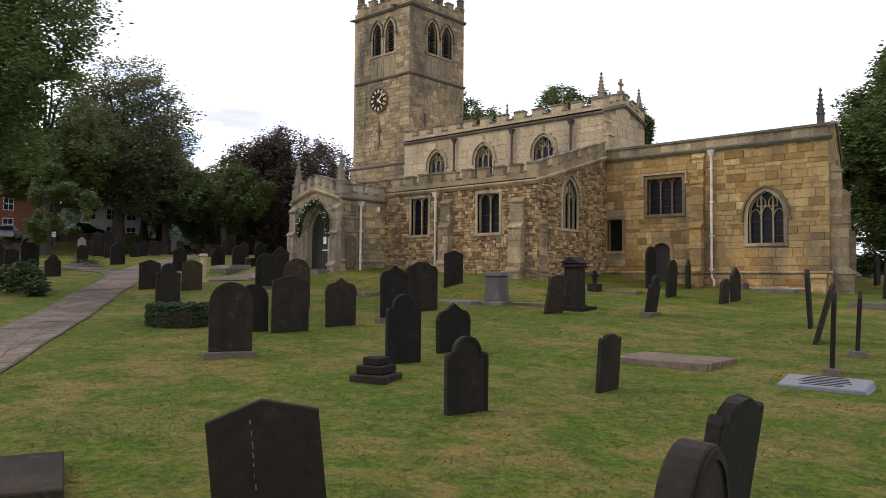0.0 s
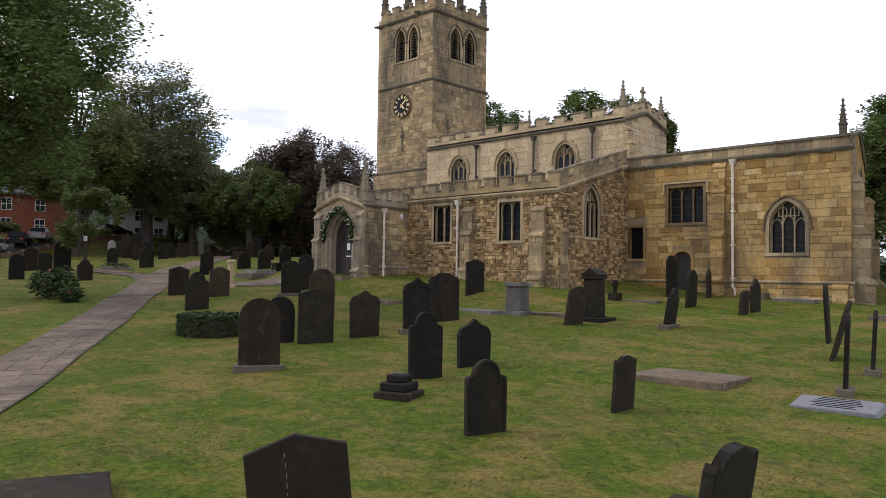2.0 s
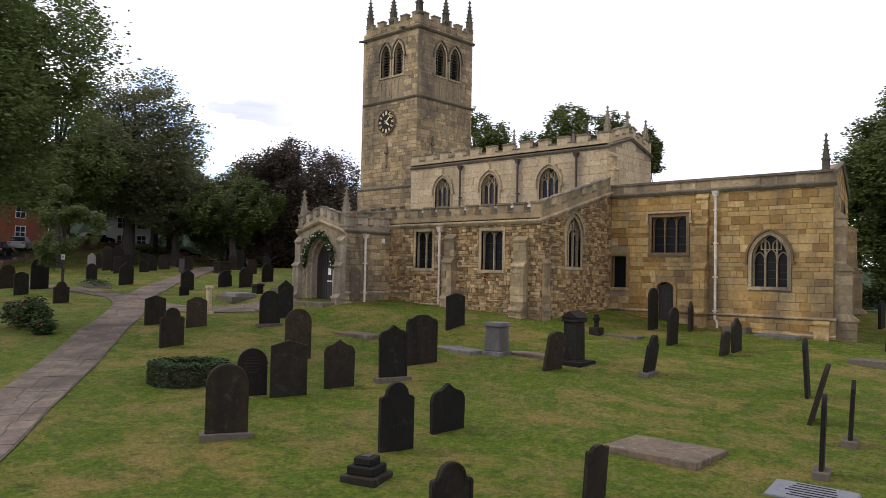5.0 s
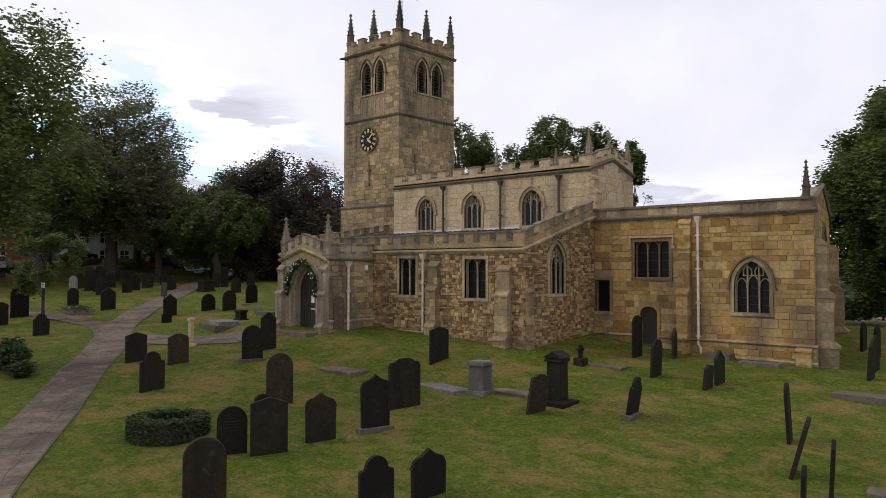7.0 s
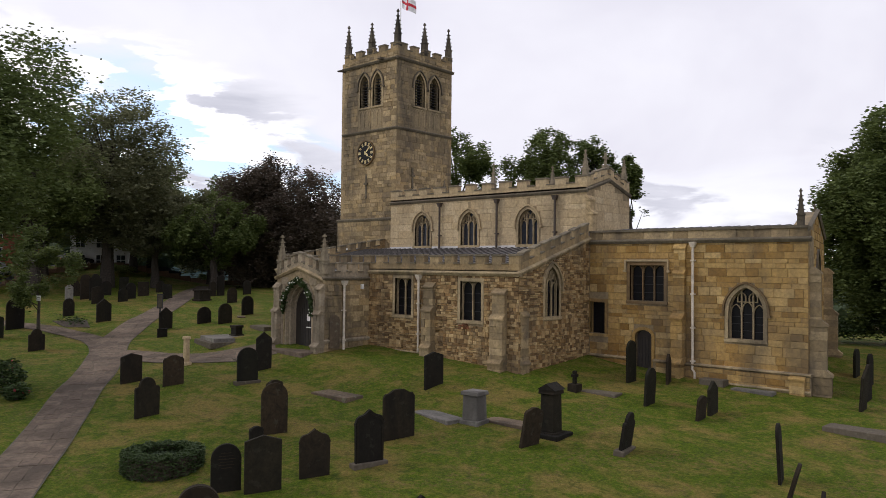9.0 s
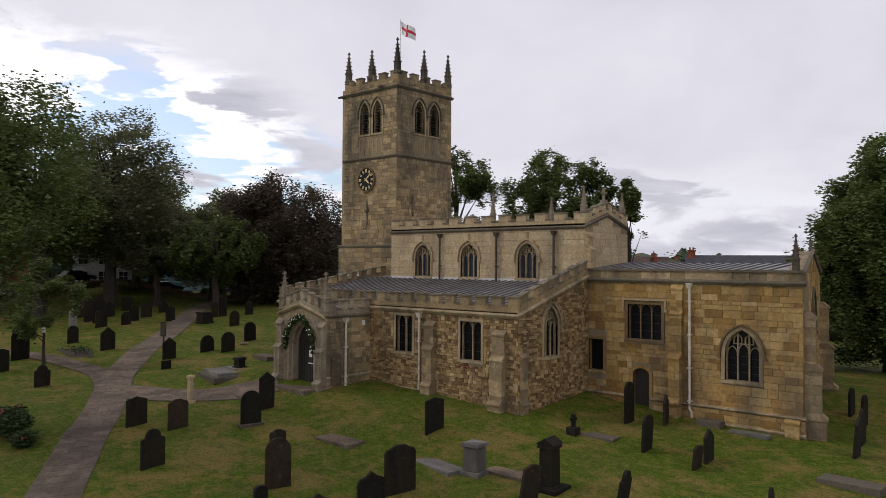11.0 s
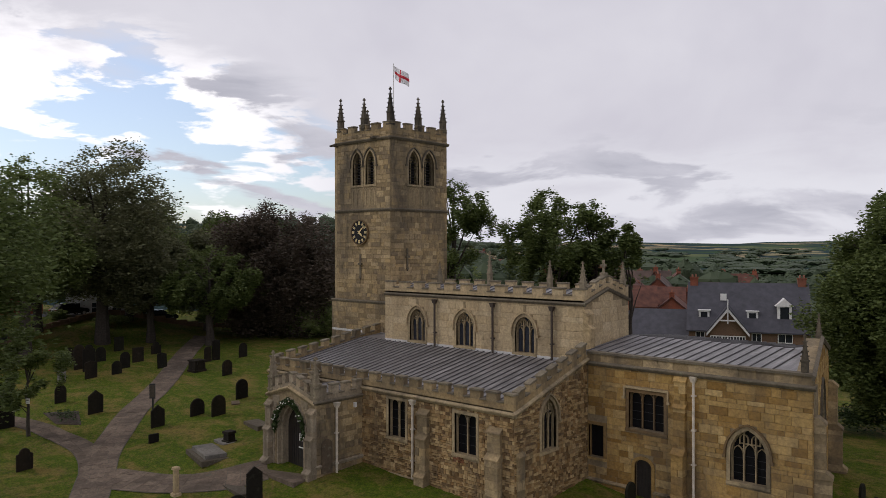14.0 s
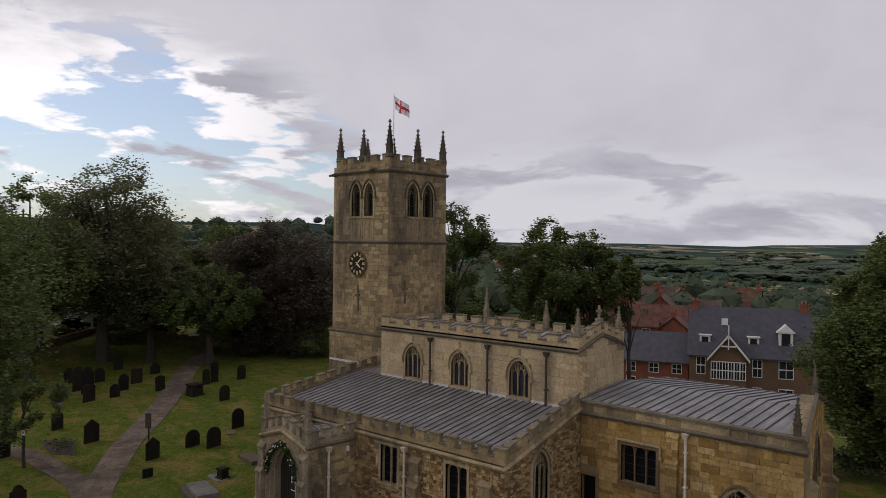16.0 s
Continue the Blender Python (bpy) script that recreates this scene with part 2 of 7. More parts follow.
M_pinnacle = stone_mat("sooty_pinnacle", [(0.10, 0.085, 0.065), (0.16, 0.14, 0.105)], pieces="noise", stain=(0.03, 0.028, 0.025), stain_amount=0.7)
M_pale_pin = stone_mat("pale_pinnacle", [(0.22, 0.19, 0.14), (0.30, 0.26, 0.19)], pieces="noise", stain_amount=0.6)
M_grave = stone_mat("sooty_gravestone", [(0.011, 0.0095, 0.007), (0.017, 0.014, 0.009), (0.009, 0.008, 0.006), (0.025, 0.0185, 0.0115), (0.014, 0.0135, 0.0075)], stain=(0.006, 0.0058, 0.0045), stain_amount=0.6, lichen=0.035, rough=0.8, bump=0.35)
M_grave_edge = stone_mat("grave_plinth", [(0.075, 0.065, 0.05), (0.11, 0.095, 0.075)], lichen=0.2)
M_brown_grave = stone_mat("brown_gravestone", [(0.037, 0.027, 0.016), (0.028, 0.021, 0.013)], stain=(0.013, 0.011, 0.009), stain_amount=0.7, lichen=0.08)
M_slab = stone_mat("pink_slab", [(0.150, 0.115, 0.080), (0.195, 0.150, 0.108)], stain=(0.06, 0.05, 0.04), stain_amount=0.5, lichen=0.35)
M_pale = stone_mat("pale_tomb", [(0.20, 0.195, 0.185), (0.15, 0.145, 0.135)], stain=(0.08, 0.075, 0.07), stain_amount=0.6)
M_flag = stone_mat("paving_flag", [(0.145, 0.112, 0.088), (0.185, 0.146, 0.115), (0.115, 0.090, 0.072), (0.16, 0.126, 0.10)], stain=(0.065, 0.052, 0.04), stain_amount=0.55, bump=0.3)
M_flag_i = stone_mat("paving_flag_joined", [(0.145, 0.112, 0.088), (0.185, 0.146, 0.115), (0.115, 0.090, 0.072)], stain=(0.065, 0.052, 0.04), stain_amount=0.55, bump=0.3, pieces="island")
M_joint = plain_mat("path_joint", (0.09, 0.085, 0.06), 0.95)


def lead_mat(name, colour):
    """Weathered lead: dull patches and pale runs down the slope."""
    mat, g, bsdf = material(name, 0.5)
    pos = g.add("ShaderNodeNewGeometry").outputs["Position"]
    runs = g.add("ShaderNodeMapping", Vector=pos)
    runs.inputs["Scale"].default_value = (2.6, 0.3, 0.3)
    streak = g.noise(runs.outputs[0], 1.6, 6.0, 0.65)
    patch = g.noise(pos, 0.7, 6.0, 0.6)
    tone = g.ramp(g.math("ADD", g.math("MULTIPLY", streak, 0.6), g.math("MULTIPLY", patch, 0.4)), (0.34, tuple(c * 0.55 for c in colour)), (0.5, colour), (0.64, tuple(min(1.0, c * 1.7) for c in colour)))
    tone = g.mix(g.ramp(g.noise(pos, 1.9, 6.0, 0.7), (0.56, (0, 0, 0)), (0.68, (0.55,) * 3)), tone, (0.085, 0.068, 0.05))
    g.plug(tone, bsdf.inputs["Base Color"])
    set_bump(g, bsdf, g.noise(pos, 5.0, 5.0, 0.6), 0.4, 0.02)
    return mat


M_lead = lead_mat("lead_roof", (0.165, 0.155, 0.15))
M_lead_roll = plain_mat("lead_roll", (0.075, 0.07, 0.068), 0.55, 0.0, 0.3, 3.0)
M_flash = plain_mat("lead_flashing", (0.52, 0.51, 0.50), 0.6, 0.0, 0.15)
M_glass = glass_mat("leaded_glass", (0.010, 0.010, 0.012))
M_lightglass = glass_mat("clerestory_glass", (0.05, 0.055, 0.07))
M_lattice = plain_mat("lead_cames", (0.018, 0.018, 0.02), 0.6)
M_oak = plain_mat("dark_oak", (0.022, 0.016, 0.012), 0.6)
M_iron = plain_mat("black_iron", (0.016, 0.016, 0.017), 0.5)
M_pipe = plain_mat("cream_painted_pipe", (0.60, 0.53, 0.43), 0.5)
M_brownpipe = plain_mat("rusty_pipe", (0.055, 0.04, 0.03), 0.6)
M_white = plain_mat("white_paint", (0.78, 0.77, 0.74), 0.5, vary=0.08)
M_gold = plain_mat("gilding", (0.75, 0.60, 0.30), 0.4, 0.2, 0.1)
M_black = plain_mat("dial_and_void_black", (0.010, 0.010, 0.011), 0.95)
M_red = plain_mat("flag_red", (0.55, 0.03, 0.05), 0.8, vary=0.1)
M_flagwhite = plain_mat("flag_white", (0.75, 0.74, 0.76), 0.8, vary=0.06)
M_brick = stone_mat("red_brick", [(0.23, 0.075, 0.045), (0.30, 0.105, 0.065)], grain=12.0, pieces="noise", stain_amount=0.25)
M_darkbrick = stone_mat("brown_brick", [(0.15, 0.095, 0.06), (0.19, 0.12, 0.08)], grain=12.0, pieces="noise", stain_amount=0.25)
M_redstone = stone_mat("reddened_stone", [(0.20, 0.085, 0.045), (0.15, 0.075, 0.045)], pieces="island", stain_amount=0.4)
M_slate = plain_mat("blue_slate", (0.050, 0.049, 0.060), 0.6, 0.0, 0.3, 1.5)
M_redtile = plain_mat("red_tile", (0.105, 0.040, 0.025), 0.85, 0.0, 0.5, 0.9)
M_browntile = plain_mat("brown_tile", (0.085, 0.055, 0.042), 0.85, 0.0, 0.45, 0.9)
M_render = plain_mat("white_render", (0.68, 0.67, 0.64), 0.9, vary=0.1, scale=0.8)
M_tarmac = plain_mat("tarmac", (0.055, 0.055, 0.058), 0.9, vary=0.2)
M_bark = plain_mat("bark", (0.045, 0.036, 0.028), 0.95, vary=0.4, scale=6.0, bump=0.8)
M_leaf_lime = leaf_mat("lime_leaves", (0.058, 0.086, 0.024), (0.170, 0.212, 0.068))
M_leaf_green = leaf_mat("green_leaves", (0.050, 0.076, 0.021), (0.165, 0.200, 0.058))
M_leaf_dark = leaf_mat("dark_leaves", (0.080, 0.112, 0.036), (0.250, 0.290, 0.100), 0.45)
M_leaf_copper = leaf_mat("copper_leaves", (0.058, 0.046, 0.034), (0.150, 0.115, 0.082), 0.3)
M_leaf_plum = leaf_mat("plum_leaves", (0.080, 0.090, 0.046), (0.245, 0.245, 0.125), 0.45)
M_leaf_far = leaf_mat("far_leaves", (0.038, 0.058, 0.032), (0.090, 0.118, 0.060), 0.2)
M_polish = plain_mat("polished_grey_granite", (0.13, 0.132, 0.14), 0.45, vary=0.2, scale=9.0)
M_box = leaf_mat("box_hedge_leaves", (0.022, 0.040, 0.013), (0.066, 0.098, 0.030), 0.2)
M_bloom = plain_mat("garland_bloom", (0.75, 0.74, 0.66), 0.7, vary=0.1)
M_rose = plain_mat("rose_bloom", (0.35, 0.05, 0.07), 0.7, vary=0.2)
M_soil = plain_mat("bed_soil", (0.05, 0.036, 0.026), 0.95, vary=0.4, bump=0.6)
M_grass = grass_mat()
M_blade = leaf_mat("grass_blade", (0.034, 0.054, 0.004), (0.140, 0.148, 0.024), 0.4)
M_far = hazy_land_mat()
M_carglass = glass_mat("car_glass", (0.03, 0.035, 0.04))
M_tyre = plain_mat("tyre_rubber", (0.015, 0.015, 0.016), 0.9)
M_alloy = plain_mat("alloy_rim", (0.4, 0.4, 0.42), 0.35, 0.8, 0.1)
M_terracotta = plain_mat("terracotta", (0.30, 0.13, 0.08), 0.85)
M_lamp = plain_mat("red_lamp_glass", (0.45, 0.05, 0.04), 0.3)


# ---- mesh helpers ----
def link_mesh(name, bm, mat, smooth=False):
    me = bpy.data.meshes.new(name)
    bmesh.ops.recalc_face_normals(bm, faces=bm.faces[:])
    bm.to_mesh(me)
    bm.free()
    me.materials.append(mat)
    if smooth:
        for p in me.polygons:
            p.use_smooth = True
    return new(name, me)


def world_of(ob):
    m = ob.matrix_basis.copy()
    while ob.parent is not None:
        ob = ob.parent
        m = ob.matrix_basis @ m
    return m


def hang(ob, parent, m):
    """Parents ob; m is its pose in the world, None its parent's own."""
    if parent is not None:
        ob.parent = parent
    if m is not None:
        ob.matrix_basis = world_of(parent).inverted() @ m if parent is not None else m


def part(name, bm, mat, parent=None, label="", m=None, smooth=False):
    ob = link_mesh(name, bm, mat, smooth)
    hang(ob, parent, m)
    if label:
        tagged(ob, label)
    return ob


def thing(name, label, category, group="", kind="", m=None):
    ob = tagged(new(name), label, category, group, kind)
    ob.empty_display_size = 0.2
    if m is not None:
        ob.matrix_basis = m
    return ob


def box(bm, x0, x1, y0, y1, z0, z1, m=None):
    vs = [bm.verts.new(m @ Vector(p) if m else p) for p in ((x0, y0, z0), (x1, y0, z0), (x1, y1, z0), (x0, y1, z0), (x0, y0, z1), (x1, y0, z1), (x1, y1, z1), (x0, y1, z1))]
    for f in ((0, 3, 2, 1), (4, 5, 6, 7), (0, 1, 5, 4), (1, 2, 6, 5), (2, 3, 7, 6), (3, 0, 4, 7)):
        bm.faces.new([vs[k] for k in f])
    return vs


def prism(bm, outline, y0, y1, m=None):
    """A polygon in x, z pushed from y0 to y1."""
    a = [bm.verts.new(m @ Vector((x, y0, z)) if m else (x, y0, z)) for x, z in outline]
    b = [bm.verts.new(m @ Vector((x, y1, z)) if m else (x, y1, z)) for x, z in outline]
    n = len(a)
    bm.faces.new(a)
    bm.faces.new(b[::-1])
    for k in range(n):
        bm.faces.new((a[k], b[k], b[(k + 1) % n], a[(k + 1) % n]))
    return a + b


def band(bm, inner, outer, y0, y1, closed=False):
    """A band between two lines of as many points, pushed from y0 to y1."""
    rows = [[bm.verts.new((x, y, z)) for x, z in line] for line in (inner, outer) for y in (y0, y1)]
    n = len(inner)
    for k in range(n if closed else n - 1):
        j = (k + 1) % n
        i0, i1, o0, o1 = rows[0], rows[1], rows[2], rows[3]
        bm.faces.new((i0[k], o0[k], o0[j], i0[j]))
        bm.faces.new((i1[k], i1[j], o1[j], o1[k]))
        bm.faces.new((i0[k], i0[j], i1[j], i1[k]))
        bm.faces.new((o0[k], o1[k], o1[j], o0[j]))
    if not closed:
        for k in (0, n - 1):
            bm.faces.new((rows[0][k], rows[1][k], rows[3][k], rows[2][k]))


def tube(bm, points, radii, sides=8):
    """A tapering tube through points."""
    rings = []
    for k, p in enumerate(points):
        p = Vector(p)
        ahead = (Vector(points[min(k + 1, len(points) - 1)]) - Vector(points[max(k - 1, 0)])).normalized()
        side = ahead.orthogonal().normalized()
        up = ahead.cross(side)
        rings.append([bm.verts.new(p + (side * math.cos(a) + up * math.sin(a)) * radii[k]) for a in (2 * math.pi * s / sides for s in range(sides))])
    for a, b in zip(rings, rings[1:]):
        for s in range(sides):
            bm.faces.new((a[s], a[(s + 1) % sides], b[(s + 1) % sides], b[s]))
    bm.faces.new(rings[0][::-1])
    bm.faces.new(rings[-1])


def bevelled(bm, width, segments=1):
    bmesh.ops.bevel(bm, geom=bm.edges[:], offset=width, segments=segments, affect="EDGES", clamp_overlap=True)
    return bm


def bm_new():
    return bmesh.new()


# ---- the lie of the land ----
def soft_max(a, b, k):
    hi = max(a, b)
    return hi + k * math.log(math.exp((a - hi) / k) + math.exp((b - hi) / k))


def step(a, b, x):
    t = min(1.0, max(0.0, (x - a) / (b - a)))
    return t * t * (3 - 2 * t)


def height(x, y):
    g = soft_max(-1.24 - 0.049 * x + 0.0715 * y, -0.1, 0.5)
    g = -soft_max(-g, -5.0, 0.4)
    g += 0.5 * step(25.8, 29.2, y) * step(-16, -22, x) * step(-42, -38, x)
    g += (2.6 - g) * step(44, 60, y) * step(-50, -30, x)
    g += (0.8 - g) * step(8, 40, x)
    g += 2.4 * step(-78, -93, x) * step(58, 44, y)
    g -= 3.5 * step(66, 88, y) * step(-60, -48, x)
    away = math.hypot(x + 30, y - 35)
    west = step(0.35, 0.85, -(x + 30) / max(away, 1.0))
    fall = -22.0 * step(60, 420, away) * (1 - west)
    rise = 30.0 * step(130, 560, away) * west
    hills = (46.0 + 44.0 * noise.noise((x / 800.0, y / 800.0, 3.0)) + 9.0 * noise.noise((x / 260.0, y / 260.0, 7.0))) * step(1300, 3400, away) * (1 - west)
    rough = 0.05 * noise.noise((x / 3.0, y / 3.0, 0.0)) + 0.02 * noise.noise((x / 0.9, y / 0.9, 5.0)) if away < 90 else 3.0 * noise.noise((x / 150.0, y / 150.0, 1.0)) * step(90, 400, away)
    return g + fall + rise + hills + rough


def build_ground():
    def lines(lo, hi, fine, near0, near1):
        out, v = [], near0
        while v < near1:
            out.append(v)
            v += fine
        gap, v = fine, near1
        while v < hi:
            out.append(v)
            gap *= 1.13
            v += gap
        out.append(hi)
        gap, v, back = fine, near0, []
        while v > lo:
            gap *= 1.13
            v -= gap
            back.append(max(v, lo))
        return back[::-1] + out

    xs, ys = lines(-4700, 4700, 0.55, -62, 8), lines(-600, 4700, 0.55, -4, 44)
    verts = [(x, y, height(x, y)) for y in ys for x in xs]
    n = len(xs)
    faces = [(r * n + c, r * n + c + 1, (r + 1) * n + c + 1, (r + 1) * n + c) for r in range(len(ys) - 1) for c in range(n - 1)]
    me = bpy.data.meshes.new("ground")
    me.from_pydata(verts, [], faces)
    me.materials.append(M_grass)
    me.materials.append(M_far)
    for p in me.polygons:
        c = p.center
        p.use_smooth = True
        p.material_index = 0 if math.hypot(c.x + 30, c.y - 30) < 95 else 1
    tagged(new("ground", me), "sloping churchyard lawn with dry straw-coloured patches", "ground", kind="structure")


build_ground()


# ---- building kit: a wall's own frame has x along it, y into it, z up ----
class Arch:
    """A pointed or flat opening: middle, half width, sill, spring and top."""

    def __init__(self, u, half, sill, spring, top):
        self.u, self.half, self.sill, self.spring, self.top = u, half, sill, spring, top

    def width(self, z, grow=0.0):
        a, r = self.half + grow, self.top + grow - self.spring
        if z < self.sill - grow or z > self.top + grow:
            return 0.0
        if z <= self.spring or self.top - self.spring < 0.02:
            return a
        h = z - self.spring
        if r >= a:
            big = (a * a + r * r) / (2 * a)
            return max(0.0, a - big + math.sqrt(max(0.0, big * big - h * h)))
        return a * math.sqrt(max(0.0, 1 - (h / r) ** 2))

    def line(self, grow=0.0, steps=9, foot=None):
        """From the right foot over the top to the left foot."""
        foot = self.sill if foot is None else foot
        if self.top - self.spring < 0.02:
            a = self.half + grow
            return [(self.u + a, foot), (self.u + a, self.top + grow), (self.u - a, self.top + grow), (self.u - a, foot)]
        right = [(self.u + self.half + grow, foot)]
        for k in range(steps):
            z = self.spring + (self.top + grow - self.spring) * math.sin(math.pi / 2 * k / steps)
            right.append((self.u + self.width(z, grow), z))
        return right + [(self.u, self.top + grow)] + [(2 * self.u - x, z) for x, z in right[::-1]]


def wall_part(parent, name, m, outline, arches, thick, mat=None, label=""):
    """A solid wall with openings cut through it."""
    bm = bm_new()
    for loop in [outline] + [a.line() for a in arches]:
        vs = [bm.verts.new((x, 0, z)) for x, z in loop]
        for k in range(len(vs)):
            bm.edges.new((vs[k], vs[(k + 1) % len(vs)]))
    bmesh.ops.triangle_fill(bm, use_beauty=True, use_dissolve=False, edges=bm.edges[:])
    made = bmesh.ops.extrude_face_region(bm, geom=bm.faces[:])
    bmesh.ops.translate(bm, verts=[v for v in made["geom"] if isinstance(v, bmesh.types.BMVert)], vec=(0, thick, 0))
    return part(name, bm, mat or M_mortar, parent, label, m)


def unit_stone(rough=0.0, rng=None):
    me = bpy.data.meshes.new("stone")
    e = 0.03
    verts = [(0, 0, 0), (1, 0, 0), (1, 0, 1), (0, 0, 1), (e, -1, e * 1.6), (1 - e, -1, e * 1.6), (1 - e, -1, 1 - e * 1.6), (e, -1, 1 - e * 1.6)]
    if rough:
        verts = [(x + rng.uniform(-rough, rough) * 0.6, y, z + rng.uniform(-rough, rough)) if y < 0 else (x, y, z) for x, y, z in verts]
    me.from_pydata(verts, [], [(4, 5, 6, 7), (0, 1, 5, 4), (1, 2, 6, 5), (2, 3, 7, 6), (3, 0, 4, 7)])
    return me


def lay_stones(parent, m, u0, u1, z0, z1, course, length, arches, mats, seed, proud=0.03, gap=0.014, singles=0, top=None, grow=0.16, jitter=0.25, rough=0.0):
    """Courses of stones on a wall's face: the first ones single, the rest joined."""
    rng = random.Random(seed)
    stones, z = [], z0
    while z < z1 - 0.06:
        h = min(course * rng.uniform(1 - jitter, 1 + jitter), z1 - z)
        if z1 - z - h < 0.08:
            h = z1 - z
        spans, mid = [(u0, u1)], z + h / 2
        for a in arches:
            w = max(a.width(zz, grow) for zz in (z + 0.02, mid, z + h - 0.02))
            if w > 0:
                nxt = []
                for s, e in spans:
                    if a.u + w <= s or a.u - w >= e:
                        nxt.append((s, e))
                    else:
                        if a.u - w > s:
                            nxt.append((s, a.u - w))
                        if a.u + w < e:
                            nxt.append((a.u + w, e))
                spans = nxt
        for s, e in spans:
            u = s
            while u < e - 0.02:
                w = rng.uniform(*length)
                if e - u - w < length[0] * 0.6:
                    w = e - u
                if top is None or z + h <= top(u) and z + h <= top(u + w):
                    stones.append((u + gap / 2, z + gap / 2, w - gap, h - gap, proud * rng.uniform(0.55, 1.3)))
                u += w
        z += h
    if top is not None:
        singles = min(singles, len(stones))
    rng.shuffle(stones)
    shapes = [unit_stone(rough, rng) for _ in range(8 if rough else 1)]
    for me in shapes:
        me.materials.append(mats[0])
    for u, zz, w, h, d in stones[:singles]:
        ob = new("stone", rng.choice(shapes))
        hang(ob, parent, m @ Matrix.Translation((u, 0, zz)) @ Matrix.Diagonal((w, d, h, 1)))
    rest = stones[singles:]
    if rest:
        verts, faces = [], []
        for u, zz, w, h, d in rest:
            n, e = len(verts), min(0.014, 0.15 * h)
            j = [rng.uniform(-0.35, 0.35) * e + rng.uniform(-rough, rough) * (w * 0.6 if q % 2 == 0 else h) for q in range(8)]
            verts += [(u, 0, zz), (u + w, 0, zz), (u + w, 0, zz + h), (u, 0, zz + h), (u + e + j[0], -d, zz + e + j[1]), (u + w - e + j[2], -d, zz + e + j[3]), (u + w - e + j[4], -d, zz + h - e + j[5]), (u + e + j[6], -d, zz + h - e + j[7])]
            faces += [tuple(n + k for k in f) for f in ((4, 5, 6, 7), (0, 1, 5, 4), (1, 2, 6, 5), (2, 3, 7, 6), (3, 0, 4, 7))]
        joined = bpy.data.meshes.new("stonework")
        joined.from_pydata(verts, [], faces)
        joined.materials.append(mats[1])
        ob = tagged(new("stonework", joined), kind="stuff")
        hang(ob, parent, m)


def sub(parent, name, bm, mat, m, label=""):
    return part(name, bm, mat, parent, label, m)


def gothic_window(parent, m, a, lights, glass, stone, hood=True, deep=0.32, tracery=True, hood_mat=None, name="window"):
    """Stone frame, mullions with cusped heads, glass panes (black sheets for the dark inside the belfry), sill and hood
    mould.
    """
    ring_in, ring_out = a.line(-0.035), a.line(0.17)
    bm = bm_new()
    band(bm, a.line(0.0), ring_out, -0.045, 0.12)
    frame_ob = sub(parent, name, bm, stone, m)
    bm = bm_new()
    band(bm, ring_in, a.line(0.03), 0.12, deep)
    sub(frame_ob, "reveal", bm, stone, m)
    bm = bm_new()
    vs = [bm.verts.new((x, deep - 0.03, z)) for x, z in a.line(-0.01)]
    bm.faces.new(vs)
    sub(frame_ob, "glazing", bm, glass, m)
    bm = bm_new()
    prism(bm, [(a.u - a.half - 0.2, a.sill - 0.16), (a.u + a.half + 0.2, a.sill - 0.16), (a.u + a.half + 0.2, a.sill - 0.02), (a.u - a.half - 0.2, a.sill - 0.02)], -0.08, deep)
    sub(frame_ob, "sill", bm, stone, m)
    w = 2 * a.half / lights
    y0, y1 = deep - 0.16, deep - 0.04
    for k in range(1, lights):
        u = a.u - a.half + w * k
        up = a.spring + (a.top - a.spring) * (0.15 if tracery else 0)
        z1 = max(z for z in [a.sill + 0.02 * s for s in range(int((a.top - a.sill) / 0.02) + 1)] if a.width(z) > abs(u - a.u)) if tracery else a.top
        bm = bm_new()
        box(bm, u - 0.036, u + 0.036, y0, y1, a.sill - 0.02, z1)
        sub(frame_ob, "mullion", bevelled(bm, 0.01), stone, m)
    for k in range(lights):
        u = a.u - a.half + w * (k + 0.5)
        hw = w / 2 - 0.03
        if a.top - a.spring < 0.02:
            spring, head = a.top - hw * 1.1, a.top - 0.03
        else:
            spring, head = a.spring - 0.05 + (0.14 if lights % 2 and k == lights // 2 else 0.0), 0
            head = spring + hw * 1.45
        if lights == 1:
            continue
        lite = Arch(u, hw - 0.02, spring - 0.1, spring, head)
        bm = bm_new()
        outer = [(x, min(z, a.top)) for x, z in lite.line(0.042)]
        band(bm, lite.line(0.0), outer, y0 + 0.01, y1)
        sub(frame_ob, "light_head", bm, stone, m)
        for c in range(1, 4):
            bm = bm_new()
            z = a.sill + (spring - a.sill) * c / 3.6
            box(bm, u - hw, u + hw, deep - 0.045, deep - 0.025, z - 0.012, z + 0.012)
            sub(frame_ob, "saddle_bar", bm, M_lattice, m)
    if tracery and lights > 1 and a.top - a.spring > 0.3:
        zc = a.spring + (a.top - a.spring) * 0.56
        for du in ((-0.5, 0.5) if lights == 3 else (0.0,)):
            u, r = a.u + du * w, 0.2 * w + 0.06
            lite = Arch(u, r, zc - r, zc, zc + r * 1.3)
            bm = bm_new()
            loop = lite.line(0.0)
            band(bm, loop, lite.line(0.05, foot=lite.sill - 0.05), y0 + 0.015, y1, True)
            sub(frame_ob, "tracery", bm, stone, m)
    if hood:
        bm = bm_new()
        foot = a.spring - (0.12 if a.top - a.spring > 0.02 else -0.05)
        if a.top - a.spring < 0.02:
            foot = a.top - 0.25
        band(bm, a.line(0.2, foot=foot), a.line(0.29, foot=foot), -0.13, 0.0)
        for s in (-1, 1):
            u = a.u + s * (a.half + 0.28)
            box(bm, u - 0.08, u + 0.08, -0.15, 0.0, foot - 0.13, foot)
